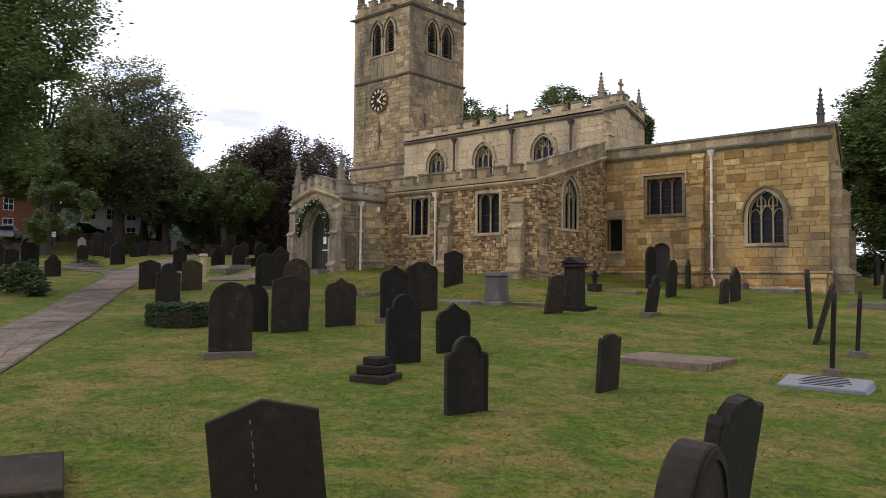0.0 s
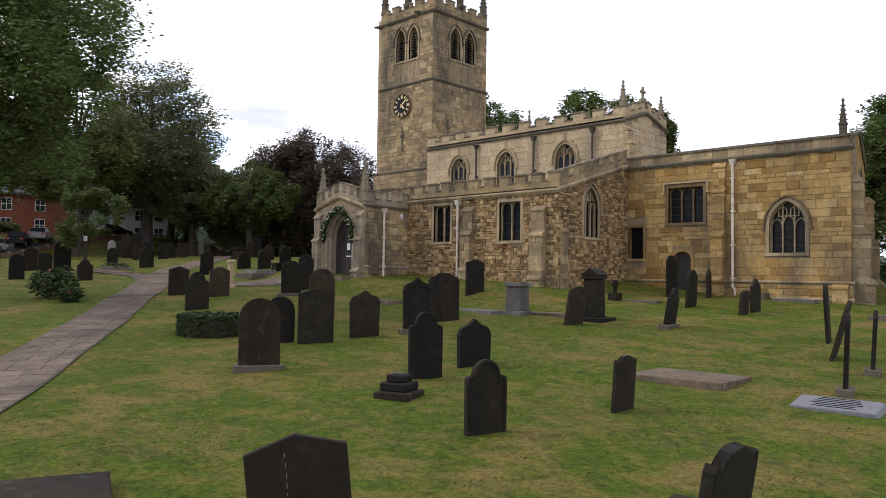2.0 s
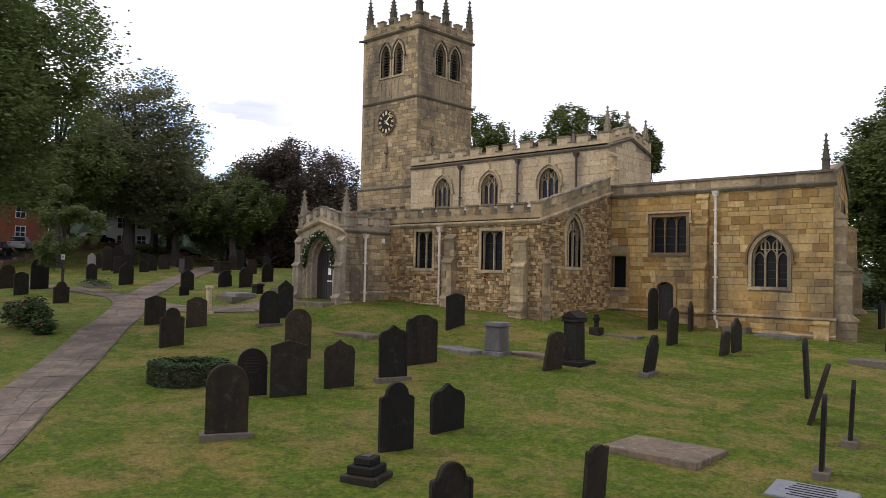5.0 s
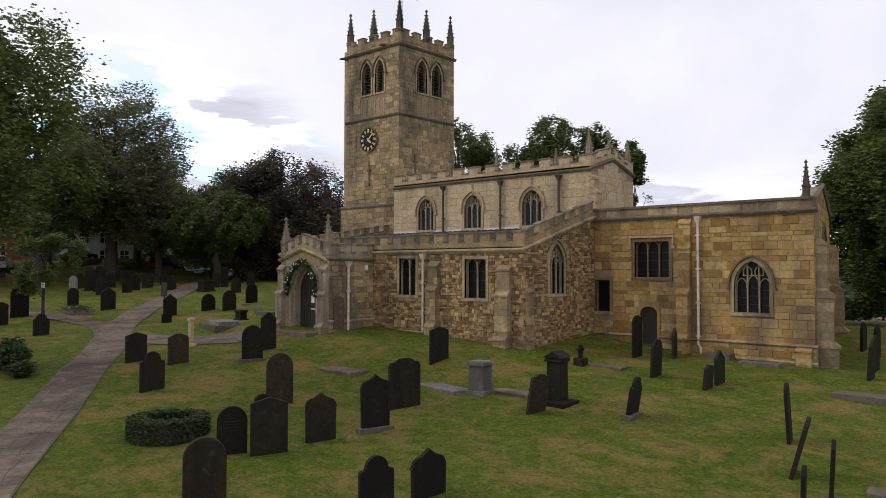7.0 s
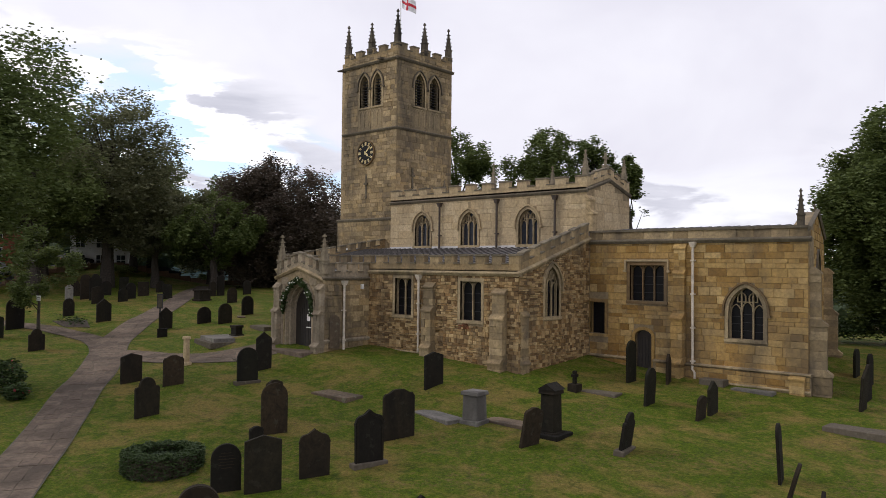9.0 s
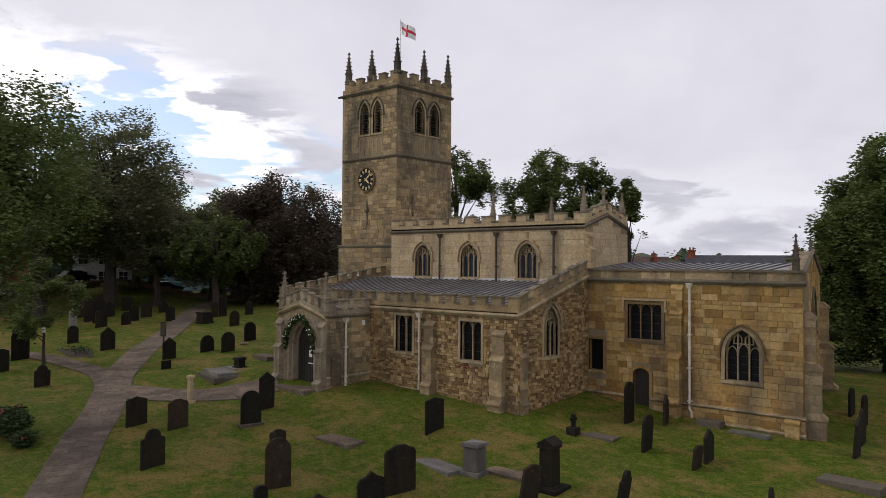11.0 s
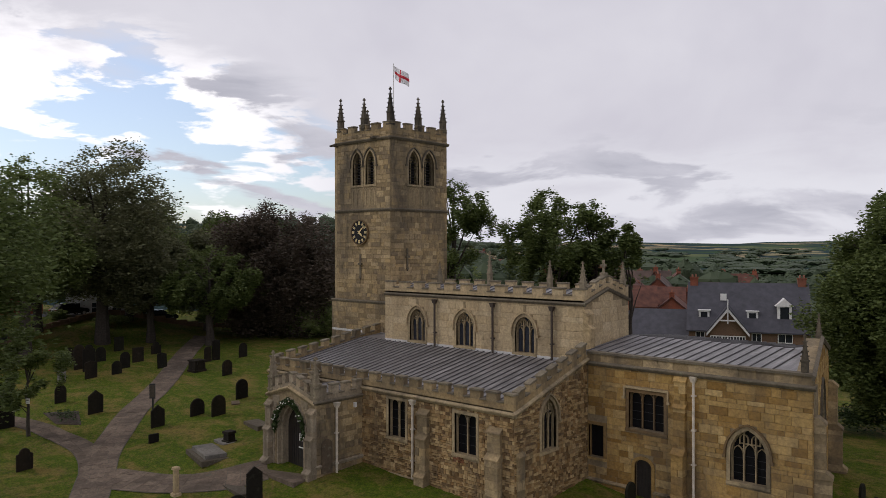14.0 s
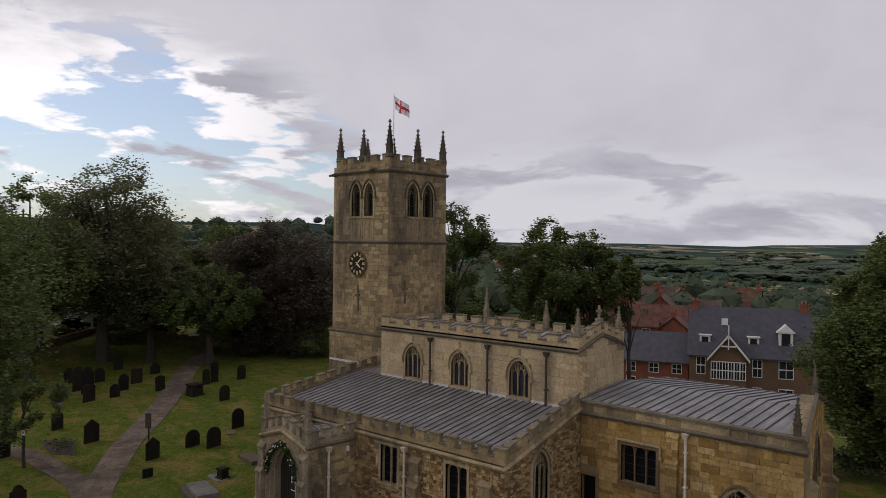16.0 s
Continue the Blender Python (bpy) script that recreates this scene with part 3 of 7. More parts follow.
        sub(frame_ob, "hood_mould", bm, hood_mat or stone, m)
    return frame_ob


def string_course(parent, m, u0, u1, z, mat, h=0.2, out=0.14, slope=0.0, name="string_course"):
    bm = bm_new()
    pts = [(0.02, -h * 0.5), (-out * 0.5, -h * 0.5), (-out, 0.0), (-out, h * 0.2), (0.02, h * 0.5)]
    for ua, ub in ((u0, u1),):
        ends = []
        for u in (ua, ub):
            ends.append([bm.verts.new((u, y, z + dz + slope * (u - u0))) for y, dz in pts])
        bm.faces.new(ends[0])
        bm.faces.new(ends[1][::-1])
        for j in range(5):
            bm.faces.new((ends[0][j], ends[1][j], ends[1][(j + 1) % 5], ends[0][(j + 1) % 5]))
    return sub(parent, name, bm, mat, m)


def battlement(parent, m, u0, u1, base, low, top, count, mat, cope, rise=None, thick=0.32, fill=0.55, seed=1):
    """A parapet wall with merlons, each capped; rise(u) lifts it along its length."""
    rise = rise or (lambda u: 0.0)
    rng = random.Random(seed)
    pitch = (u1 - u0) / (count + (count - 1) * (1 - fill) / fill) if count > 1 else u1 - u0
    gap = pitch * (1 - fill) / fill
    bm = bm_new()
    steps = max(4, count)
    us = [u0 + (u1 - u0) * k / (2 * steps) for k in range(2 * steps + 1)]
    prism(bm, [(a, base + rise(a)) for a in us] + [(a, low + rise(a)) for a in us[::-1]], 0.0, thick)
    wall = sub(parent, "parapet", bm, M_parapet if mat is M_merlon else mat, m)
    for k in range(count):
        a = u0 + k * (pitch + gap)
        b = a + pitch
        r0, r1 = rise(a), rise(b)
        j = rng.uniform(-0.025, 0.025)
        bm = bm_new()
        prism(bm, [(a, low + r0 - 0.01), (b, low + r1 - 0.01), (b, top + r1 + j), (a, top + r0 + j)], 0.003, thick - 0.003)
        merlon = sub(wall, "merlon", bm, mat, m)
        bm = bm_new()
        c = 0.028
        slant = [(a - c, top + r0 + j), (b + c, top + r1 + j), (b + c, top + r1 + 0.06 + j), (b - 0.015, top + r1 + 0.10 + j), (a + 0.015, top + r0 + 0.10 + j), (a - c, top + r0 + 0.06 + j)]
        prism(bm, slant, -0.045, thick + 0.045)
        sub(wall, "coping", bm, cope, m)
        if k < count - 1:
            bm = bm_new()
            e = b + gap
            prism(bm, [(b, low + r1), (e, low + rise(e)), (e, low + rise(e) + 0.07), (b, low + r1 + 0.07)], -0.045, thick + 0.045)
            sub(wall, "coping", bm, cope, m)
    return wall


def pinnacle(parent, x, y, z, high, wide, mat, turn=0.0):
    """A square shaft with gablets, a crocketed spire and a finial."""
    m = pose(x, y, z, 0, 0, turn)
    bm = bm_new()
    w, shaft = wide / 2, high * 0.36
    box(bm, -w, w, -w, w, -0.1, shaft, m)
    box(bm, -w * 1.25, w * 1.25, -w * 1.25, w * 1.25, shaft * 0.08, shaft * 0.2, m)
    box(bm, -w * 1.2, w * 1.2, -w * 1.2, w * 1.2, shaft - 0.05, shaft + 0.05, m)
    levels = 5
    tip = high * 0.93
    ring = []
    for k in range(levels + 1):
        r = w * 0.78 * (1 - k / levels) + 0.025
        zz = shaft + (tip - shaft) * k / levels
        ring.append([bm.verts.new(m @ Vector((sx * r, sy * r, zz))) for sx, sy in ((-1, -1), (1, -1), (1, 1), (-1, 1))])
    for a, b in zip(ring, ring[1:]):
        for s in range(4):
            bm.faces.new((a[s], a[(s + 1) % 4], b[(s + 1) % 4], b[s]))
    bm.faces.new(ring[-1])
    for k in range(1, levels):
        r = w * 0.78 * (1 - k / levels) + 0.04
        zz = shaft + (tip - shaft) * k / levels
        c = wide * 0.115
        for sx, sy in ((-1, -1), (1, -1), (1, 1), (-1, 1)):
            box(bm, sx * r - c, sx * r + c, sy * r - c, sy * r + c, zz - c * 0.7, zz + c * 0.7, m)
    box(bm, -w * 0.42, w * 0.42, -w * 0.42, w * 0.42, tip - 0.02, tip + high * 0.035, m)
    box(bm, -w * 0.2, w * 0.2, -w * 0.2, w * 0.2, tip + high * 0.03, high, m)
    return part("pinnacle", bm, mat, parent)


def buttress(parent, m, u0, u1, stages, mat, seed=3):
    """Stages (foot, head, depth) with sloping weatherings, in courses."""
    rng = random.Random(seed)
    bm = bm_new()
    box(bm, u0 + 0.02, u1 - 0.02, -stages[-1][2] + 0.06, 0.04, stages[0][0], stages[-1][1])
    core = sub(parent, "buttress", bm, M_mortar, m)
    for foot, head, depth in stages:
        z = foot
        while z < head - 0.05:
            h = min(rng.uniform(0.3, 0.5), head - z)
            if head - z - h < 0.12:
                h = head - z
            cut = rng.uniform(0.35, 0.65) * (u1 - u0) + u0
            j = rng.uniform(-0.012, 0.012)
            cuts = [(u0, u1)] if rng.random() < 0.5 else [(u0, cut - 0.006), (cut + 0.006, u1)]
            for a, b in cuts:
                bm = bm_new()
                box(bm, a, b, -depth + j, 0.05, z, z + h - 0.012)
                sub(core, "stone", bm, mat, m)
                j = -j
            z += h
        bm = bm_new()
        nxt = depth - 0.25
        vs = [(-depth - 0.06, head - 0.02), (0.05, head - 0.02), (0.05, head + 0.32), (-max(nxt, 0.0), head + 0.32), (-depth - 0.06, head + 0.06)]
        a = [bm.verts.new((u0 - 0.04, y, z)) for y, z in vs]
        b = [bm.verts.new((u1 + 0.04, y, z)) for y, z in vs]
        bm.faces.new(a)
        bm.faces.new(b[::-1])
        for k in range(5):
            bm.faces.new((a[k], b[k], b[(k + 1) % 5], a[(k + 1) % 5]))
        sub(core, "weathering", bm, mat, m)
    return core


def downpipe(m, u, top, foot, mat, label, kick=0.0):
    ob = thing("downpipe", label, "downpipe")
    bm = bm_new()
    pts = [(u, -0.16, top - 0.25), (u, -0.16, foot + 0.6), (u + kick, -0.16, foot + 0.45), (u + kick, -0.16, foot)]
    tube(bm, pts, [0.07] * 4, 8)
    sub(ob, "pipe", bm, mat, m)
    bm = bm_new()
    vs = box(bm, u - 0.17, u + 0.17, -0.32, -0.02, top - 0.27, top)
    for v in vs[:4]:
        v.co.x = u + (v.co.x - u) * 0.55
        v.co.y = -0.16 + (v.co.y + 0.16) * 0.6
    sub(ob, "hopper", bm, mat, m)
    z = foot + 1.0
    while z < top - 0.6:
        bm = bm_new()
        box(bm, u - 0.1, u + 0.1, -0.24, -0.01, z - 0.04, z + 0.04)
        sub(ob, "bracket", bm, mat, m)
        z += 1.7


def lead_roof(parent, m, u0, u1, y0, z0, y1, z1, step_u=0.5, cut=0.0):
    """A sloping lead roof with rolls running down it; given in the frame of m."""
    bm = bm_new()
    vs = [(u0, y0, z0), (u1, y0, z0), (u1 - cut, y1, z1), (u0, y1, z1)]
    lo = [bm.verts.new((x, y, z - 0.15)) for x, y, z in vs]
    hi = [bm.verts.new(v) for v in vs]
    bm.faces.new(hi)
    bm.faces.new(lo[::-1])
    for k in range(4):
        bm.faces.new((lo[k], lo[(k + 1) % 4], hi[(k + 1) % 4], hi[k]))
    roof = sub(parent, "roof", bm, M_lead, m, "grey lead roof with standing rolls")
    u = u0 + step_u / 2
    while u < u1 - max(cut, 0.0):
        bm = bm_new()
        tube(bm, [(u, y0, z0 + 0.025), (u, y1, z1 + 0.025)], [0.034, 0.034], 6)
        sub(roof, "lead_roll", bm, M_lead_roll, m)
        u += step_u
    return roof


def rubble(parent, m, u0, u1, z0, z1, arches, seed, singles, top=None):
    """Random rubble: short patches, each coursed for itself."""
    rng = random.Random(seed)
    z, row = z0, 0
    while z < z1 - 0.1:
        zt = min(z + rng.uniform(0.45, 0.8), z1)
        if z1 - zt < 0.3:
            zt = z1
        u = u0
        while u < u1 - 0.02:
            ue = min(u + rng.uniform(0.7, 1.7), u1)
            if u1 - ue < 0.5:
                ue = u1
            near = singles * (ue - u) * (zt - z) / ((u1 - u0) * (z1 - z0))
            lay_stones(parent, m, u, ue, z, zt, rng.choice((0.10, 0.13, 0.16, 0.21)), rng.choice(((0.13, 0.32), (0.17, 0.42), (0.2, 0.5))), arches, (M_rubble, M_rubble_i), rng.randrange(10 ** 6), proud=0.05, gap=0.011, singles=int(near), grow=0.19, jitter=0.3, top=top, rough=0.1)
            u = ue
        z = zt


SOUTH = lambda y: pose(0, y, 0)
EAST = lambda x: pose(x, 0, 0, 0, 0, 90)


# ---- church tower ----
TX0, TX1, TY0, TY1 = -45.3, -39.1, 42.85, 49.2


def clock(parent, m, u, z, r):
    ob = thing("clock", "round black clock with gilt numerals and hands", "clock")
    bm = bm_new()
    n = 40
    prism(bm, [(u + r * math.cos(2 * math.pi * k / n), z + r * math.sin(2 * math.pi * k / n)) for k in range(n)], -0.14, 0.02)
    sub(ob, "dial", bm, M_black, m)
    bm = bm_new()
    circle = lambda q: [(u + q * math.cos(2 * math.pi * k / n), z + q * math.sin(2 * math.pi * k / n)) for k in range(n)]
    band(bm, circle(r * 0.97), circle(r * 1.04), -0.19, 0.0, True)
    sub(ob, "rim", bm, M_brownstone, m)
    for k in range(12):
        a = math.pi / 6 * k
        bm = bm_new()
        turn = pose(u, -0.16, z, 0, math.degrees(a), 0)
        for dx in ((-0.045, 0.045) if k % 3 else (-0.07, 0.0, 0.07)):
            box(bm, dx - 0.022, dx + 0.022, -0.01, 0.01, r * 0.62, r * 0.9, turn)
        sub(ob, "numeral", bm, M_gold, m)
    for name, a, length, wide in (("minute_hand", 48, 0.9, 0.06), ("hour_hand", 130, 0.55, 0.09)):
        bm = bm_new()
        turn = pose(u, -0.19, z, 0, a, 0)
        prism(bm, [(-wide * 0.5, -r * 0.18), (wide * 0.5, -r * 0.18), (wide * 0.9, r * length * 0.5), (0, r * length), (-wide * 0.9, r * length * 0.5)], -0.012, 0.012, turn)
        sub(ob, name, bm, M_gold, m)


def build_tower():
    ob = thing("church_tower", "square buff limestone church tower with battlements and pinnacles", "church tower")
    s_pair = [Arch(-42.83, 0.52, 20.45, 22.05, 23.05), Arch(-41.33, 0.52, 20.45, 22.05, 23.05)]
    e_pair = [Arch(45.35, 0.58, 20.45, 22.05, 23.05), Arch(47.05, 0.58, 20.45, 22.05, 23.05)]
    slit = [Arch(-44.05, 0.06, 10.6, 11.2, 11.2)]
    for name, m, u0, u1, pair in (("south_wall", SOUTH(TY0), TX0, TX1, s_pair), ("east_wall", EAST(TX1), TY0, TY1, e_pair)):
        holes = pair + (slit if name == "south_wall" else [])
        wall = wall_part(ob, name, m, [(u0 + 0.02, 2.5), (u1 - 0.02, 2.5), (u1 - 0.02, 24.4), (u0 + 0.02, 24.4)], holes, 0.9)
        blind = [Arch(p.u, p.half, 18.75, 20.2, 20.2) for p in pair]
        lay_stones(wall, m, u0, u1, 11.5, 18.4, 0.33, (0.3, 1.0), [], (M_buff, M_buff_i), 11 + len(name), singles=200, gap=0.009, jitter=0.4, proud=0.026, rough=0.012)
        lay_stones(wall, m, u0 + 0.1, u1 - 0.02, 18.55, 23.8, 0.33, (0.3, 1.0), pair + blind, (M_buff, M_buff_i), 12 + len(name), singles=60, grow=0.2, gap=0.009, jitter=0.4, proud=0.026, rough=0.012)
        lay_stones(wall, m, u0, u1, 23.95, 24.4, 0.22, (0.4, 0.8), [], (M_buff, M_buff_i), 13)
        for p in pair:
            # no glass here: a black sheet painted as the unlit inside behind the louvres
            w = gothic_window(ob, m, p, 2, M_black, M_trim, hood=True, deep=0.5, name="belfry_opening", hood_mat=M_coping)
            for k in range(10):
                z = p.sill + 0.12 + k * 0.22
                half = p.width(z) - 0.05
                if half > 0.1:
                    bm = bm_new()
                    prism(bm, [(p.u - half, z), (p.u + half, z), (p.u + half, z + 0.03), (p.u - half, z + 0.03)], 0.2, 0.42)
                    louvre = sub(w, "louvre", bm, M_oak, m)
            for s in (-0.5, 0.5):
                bm = bm_new()
                u = p.u + s * p.half
                panel = Arch(u, p.half * 0.40, 18.85, 19.75, 20.15)
                band(bm, panel.line(0.0), panel.line(0.07), -0.03, 0.05)
                sub(w, "blind_panel", bm, M_trim, m)
        string_course(ob, m, u0 - 0.08, u1 + 0.08, 18.46, M_coping, 0.26, 0.17)
        string_course(ob, m, u0 - 0.08, u1 + 0.08, 23.88, M_coping, 0.28, 0.22)
        # lower stage stands proud on a battered plinth
        bm = bm_new()
        box(bm, u0 - (0.3 if name == "south_wall" else 0), u1 + (0.3 if name == "south_wall" else 0), -0.3, 0.02, 2.5, 11.3)
        low = sub(ob, "lower_stage", bm, M_mortar, m)
        mm = m @ Matrix.Translation((0, -0.3, 0))
        lay_stones(low, mm, u0 - 0.3, u1 + 0.3 * (name == "south_wall"), 6.0, 11.3, 0.36, (0.35, 1.1), [], (M_buff, M_buff_i), 15, gap=0.009, jitter=0.4, proud=0.026, rough=0.012)
        string_course(ob, mm, u0 - 0.34, u1 + (0.34 if name == "south_wall" else 0.0), 11.4, M_coping, 0.24, 0.1)
        battlement(ob, m, u0 + (0.0 if name == "south_wall" else 0.33), u1, 24.3, 24.62, 25.06, 5, M_merlon, M_coping, seed=4, fill=0.58)
    bm = bm_new()
    box(bm, TX0 - 0.3, TX0 + 0.85, TY0 + 0.02, TY1, 2.5, 24.4)
    part("west_wall", bm, M_buff_i, ob)
    bm = bm_new()
    box(bm, TX0 + 0.86, TX1 - 0.02, TY1 - 0.85, TY1, 2.5, 24.4)
    part("north_wall", bm, M_buff_i, ob)
    bm = bm_new()
    box(bm, TX0 + 0.86, TX1 - 0.91, TY0 + 0.91, TY1 - 0.86, 24.0, 24.2)
    part("roof", bm, M_lead, ob)
    battlement(ob, pose(TX0, 0, 0, 0, 0, -90), -TY1 + 0.33, -TY0 - 0.33, 24.3, 24.62, 25.06, 5, M_merlon, M_coping, seed=5)
    battlement(ob, pose(0, TY1, 0, 0, 0, 180), -TX1 + 0.33, -TX0, 24.3, 24.62, 25.06, 5, M_merlon, M_coping, seed=6)
    mx, my = (TX0 + TX1) / 2, (TY0 + TY1) / 2
    for x, y, h in ((TX0 + 0.22, TY0 + 0.22, 2.7), (TX1 - 0.22, TY0 + 0.22, 2.85), (TX1 - 0.22, TY1 - 0.22, 2.7), (TX0 + 0.22, TY1 - 0.22, 2.6), (mx, TY0 + 0.16, 2.35), (TX1 - 0.16, my, 2.45), (mx, TY1 - 0.16, 2.2), (TX0 + 0.16, my, 2.2)):
        pinnacle(ob, x, y, 24.75, h + 0.12, 0.40, M_pinnacle)
    m = SOUTH(TY0)
    for u, z in ((TX0 + 0.05, 23.75), (TX1 - 1.35, 23.95)):
        bm = bm_new()
        tube(bm, [(u, 0, z), (u - 0.12, -0.3, z + 0.02), (u - 0.2, -0.62, z - 0.06)], [0.14, 0.12, 0.07], 6)
        sub(ob, "gargoyle", bm, M_pinnacle, m)
    for mm, u, z, h in ((m, -42.45, 13.3, 1.75), (EAST(TX1), 44.6, 14.0, 1.5)):
        bm = bm_new()
        box(bm, u - 0.09, u + 0.09, -0.07, 0.0, z, z + h)
        box(bm, u - 0.2, u + 0.2, -0.16, 0.0, z + h * 0.52, z + h * 0.62)
        prism(bm, [(u - 0.14, z), (u + 0.14, z), (u, z - 0.25)], -0.1, 0.0)
        sub(ob, "niche", bm, M_pinnacle, mm)
    clock(ob, m, -42.45, 16.75, 0.95)
    pole = thing("flagpole", "white pole flying a white flag with a red cross", "flagpole")
    bm = bm_new()
    tube(bm, [(-42.0, 46.0, 24.1), (-42.0, 46.0, 30.45)], [0.05, 0.03], 8)
    part("pole", bm, M_white, pole)
    # flag in cloth strips that sag to the fly
    def cloth(name, u0, u1, v0, v1, mat, off):
        bm2 = bm_new()
        grid = []
        for i in range(9):
            u = u0 + (u1 - u0) * i / 8
            row = []
            for j in range(3):
                v = v0 + (v1 - v0) * j / 2
                row.append(bm2.verts.new((-41.96 + u * 0.8 + 0.02 * math.sin(v * 3), 46.0 + 0.14 * math.sin(u * 3.4 + v) + off, 30.25 - v * 0.9 - 0.46 * u - 0.06 * math.sin(u * 3.0))))
            grid.append(row)
        for a, b in zip(grid, grid[1:]):
            for j in range(2):
                bm2.faces.new((a[j], b[j], b[j + 1], a[j + 1]))
        ext = bmesh.ops.extrude_face_region(bm2, geom=bm2.faces[:])
        bmesh.ops.translate(bm2, verts=[v for v in ext["geom"] if isinstance(v, bmesh.types.BMVert)], vec=(0, 0.012, 0))
        return part(name, bm2, mat, pole)
    cloth("flag", 0.0, 2.0, 0.0, 1.15, M_flagwhite, 0.0)
    cloth("cross_bar", 0.0, 2.0, 0.45, 0.70, M_red, -0.008)
    cloth("cross_upright", 0.86, 1.14, 0.0, 1.15, M_red, -0.010)
    cloth("cross_bar", 0.0, 2.0, 0.45, 0.70, M_red, 0.010)


build_tower()


# ---- nave ----
NX0, NX1, NY0, NY1 = -37.2, -20.85, 40.5, 45.6


def build_nave():
    ob = thing("church_nave", "cream limestone nave clerestory with arched windows and battlements", "church nave")
    m = SOUTH(NY0)
    wins = [Arch(u, 0.72, 9.2, 10.45, 11.38) for u in (-34.0, -29.75, -25.0)]
    wall = wall_part(ob, "south_wall", m, [(NX0, 2.4), (NX1, 2.4), (NX1, 12.5), (NX0, 12.5)], wins, 0.8)
    lay_stones(wall, m, NX0, NX1, 8.6, 12.2, 0.42, (0.6, 1.2), wins, (M_cream, M_cream_i), 21, proud=0.016, gap=0.009, singles=150, grow=0.2)
    for a in wins:
        gothic_window(ob, m, a, 3, M_lightglass, M_trim, deep=0.34, hood_mat=M_cream_i)
    string_course(ob, m, NX0, NX1 + 0.1, 12.3, M_coping, 0.22, 0.15)
    battlement(ob, m, NX0, NX1, 12.35, 12.76, 13.14, 12, M_cream, M_coping, seed=7, fill=0.56)
    # low-pitched east gable
    e = EAST(NX1)
    mid = (NY0 + NY1) / 2
    rise = lambda u: 0.75 * (1 - abs(u - mid) / (mid - NY0))
    east = wall_part(ob, "east_wall", e, [(NY0 + 0.02, 2.4), (NY1 - 0.02, 2.4), (NY1 - 0.02, 12.5), (mid, 13.25), (NY0 + 0.02, 12.5)], [], 0.7)
    lay_stones(east, e, NY0, NY1, 9.6, 12.9, 0.42, (0.6, 1.2), [], (M_cream, M_cream_i), 22, proud=0.014, gap=0.008, top=lambda u: 12.35 + rise(u))
    for u0, u1, sl in ((NY0 - 0.05, mid, 0.75 / (mid - NY0)), (mid, NY1 + 0.05, -0.75 / (mid - NY0))):
        string_course(ob, e, u0, u1, 12.35 if sl > 0 else 13.1, M_coping, 0.22, 0.16, slope=sl)
    battlement(ob, e, NY0 + 0.33, NY1 - 0.33, 12.4, 12.75, 13.1, 6, M_cream, M_coping, rise=rise, seed=8)
    n = pose(0, NY1, 0, 0, 0, 180)
    bm = bm_new()
    box(bm, NX0, NX1 - 0.7, NY1 - 0.7, NY1, 2.4, 12.5)
    part("north_wall", bm, M_cream_i, ob)
    bm = bm_new()
    box(bm, NX0, NX0 + 0.6, NY0 + 0.81, NY1 - 0.71, 2.4, 12.9)
    part("west_wall", bm, M_cream_i, ob)
    bm = bm_new()
    box(bm, TX1 + 0.02, NX0 - 0.01, NY0 + 2.6, NY1 - 0.3, 2.4, 12.3)
    part("link_wall", bm, M_cream_i, ob)
    battlement(ob, n, -NX1, -NX0, 12.35, 12.76, 13.14, 12, M_cream_i, M_coping, seed=9)
    lead_roof(ob, pose(0, 0, 0), NX0, NX1 - 0.5, NY0 + 0.6, 12.5, mid, 12.95)
    lead_roof(ob, pose(0, NY1 + NY0, 0, 0, 0, 0) @ Matrix.Diagonal((1, -1, 1, 1)), NX0, NX1 - 0.5, NY0 + 0.6, 12.5, mid, 12.95)
    for x, y, z, h in ((NX1 - 0.25, NY0 + 0.25, 12.9, 1.85), (NX1 - 0.25, NY1 - 0.25, 12.9, 1.75), (-26.5, NY1 - 0.2, 12.8, 1.9), (-31.6, NY1 - 0.2, 12.8, 2.5), (-36.4, NY1 - 0.2, 12.8, 1.6)):
        pinnacle(ob, x, y, z, h, 0.30, M_pale_pin)
    bm = bm_new()
    for x0, x1, y0, y1, z0, z1 in ((-0.17, 0.17, -0.17, 0.17, 0.0, 0.3), (-0.06, 0.06, -0.06, 0.06, 0.28, 1.05), (-0.055, 0.055, -0.27, 0.27, 0.66, 0.8)):
        box(bm, NX1 - 0.25 + x0, NX1 - 0.25 + x1, mid + y0, mid + y1, 13.75 + z0, 13.75 + z1)
    part("gable_cross", bm, M_pale_pin, ob)
    for u in (-32.27, -27.35, -22.95):
        downpipe(m, u, 12.1, 8.9, M_brownpipe, "rusty brown iron downpipe with hopper on the clerestory")
    buttress(ob, EAST(NX1), NY0 - 0.05, NY0 + 0.5, [(9.2, 10.9, 0.42), (10.9, 11.7, 0.25)], M_buff_i)


build_nave()


# ---- south aisle ----
AX0, AX1, AY0 = -40.2, -20.05, 32.83


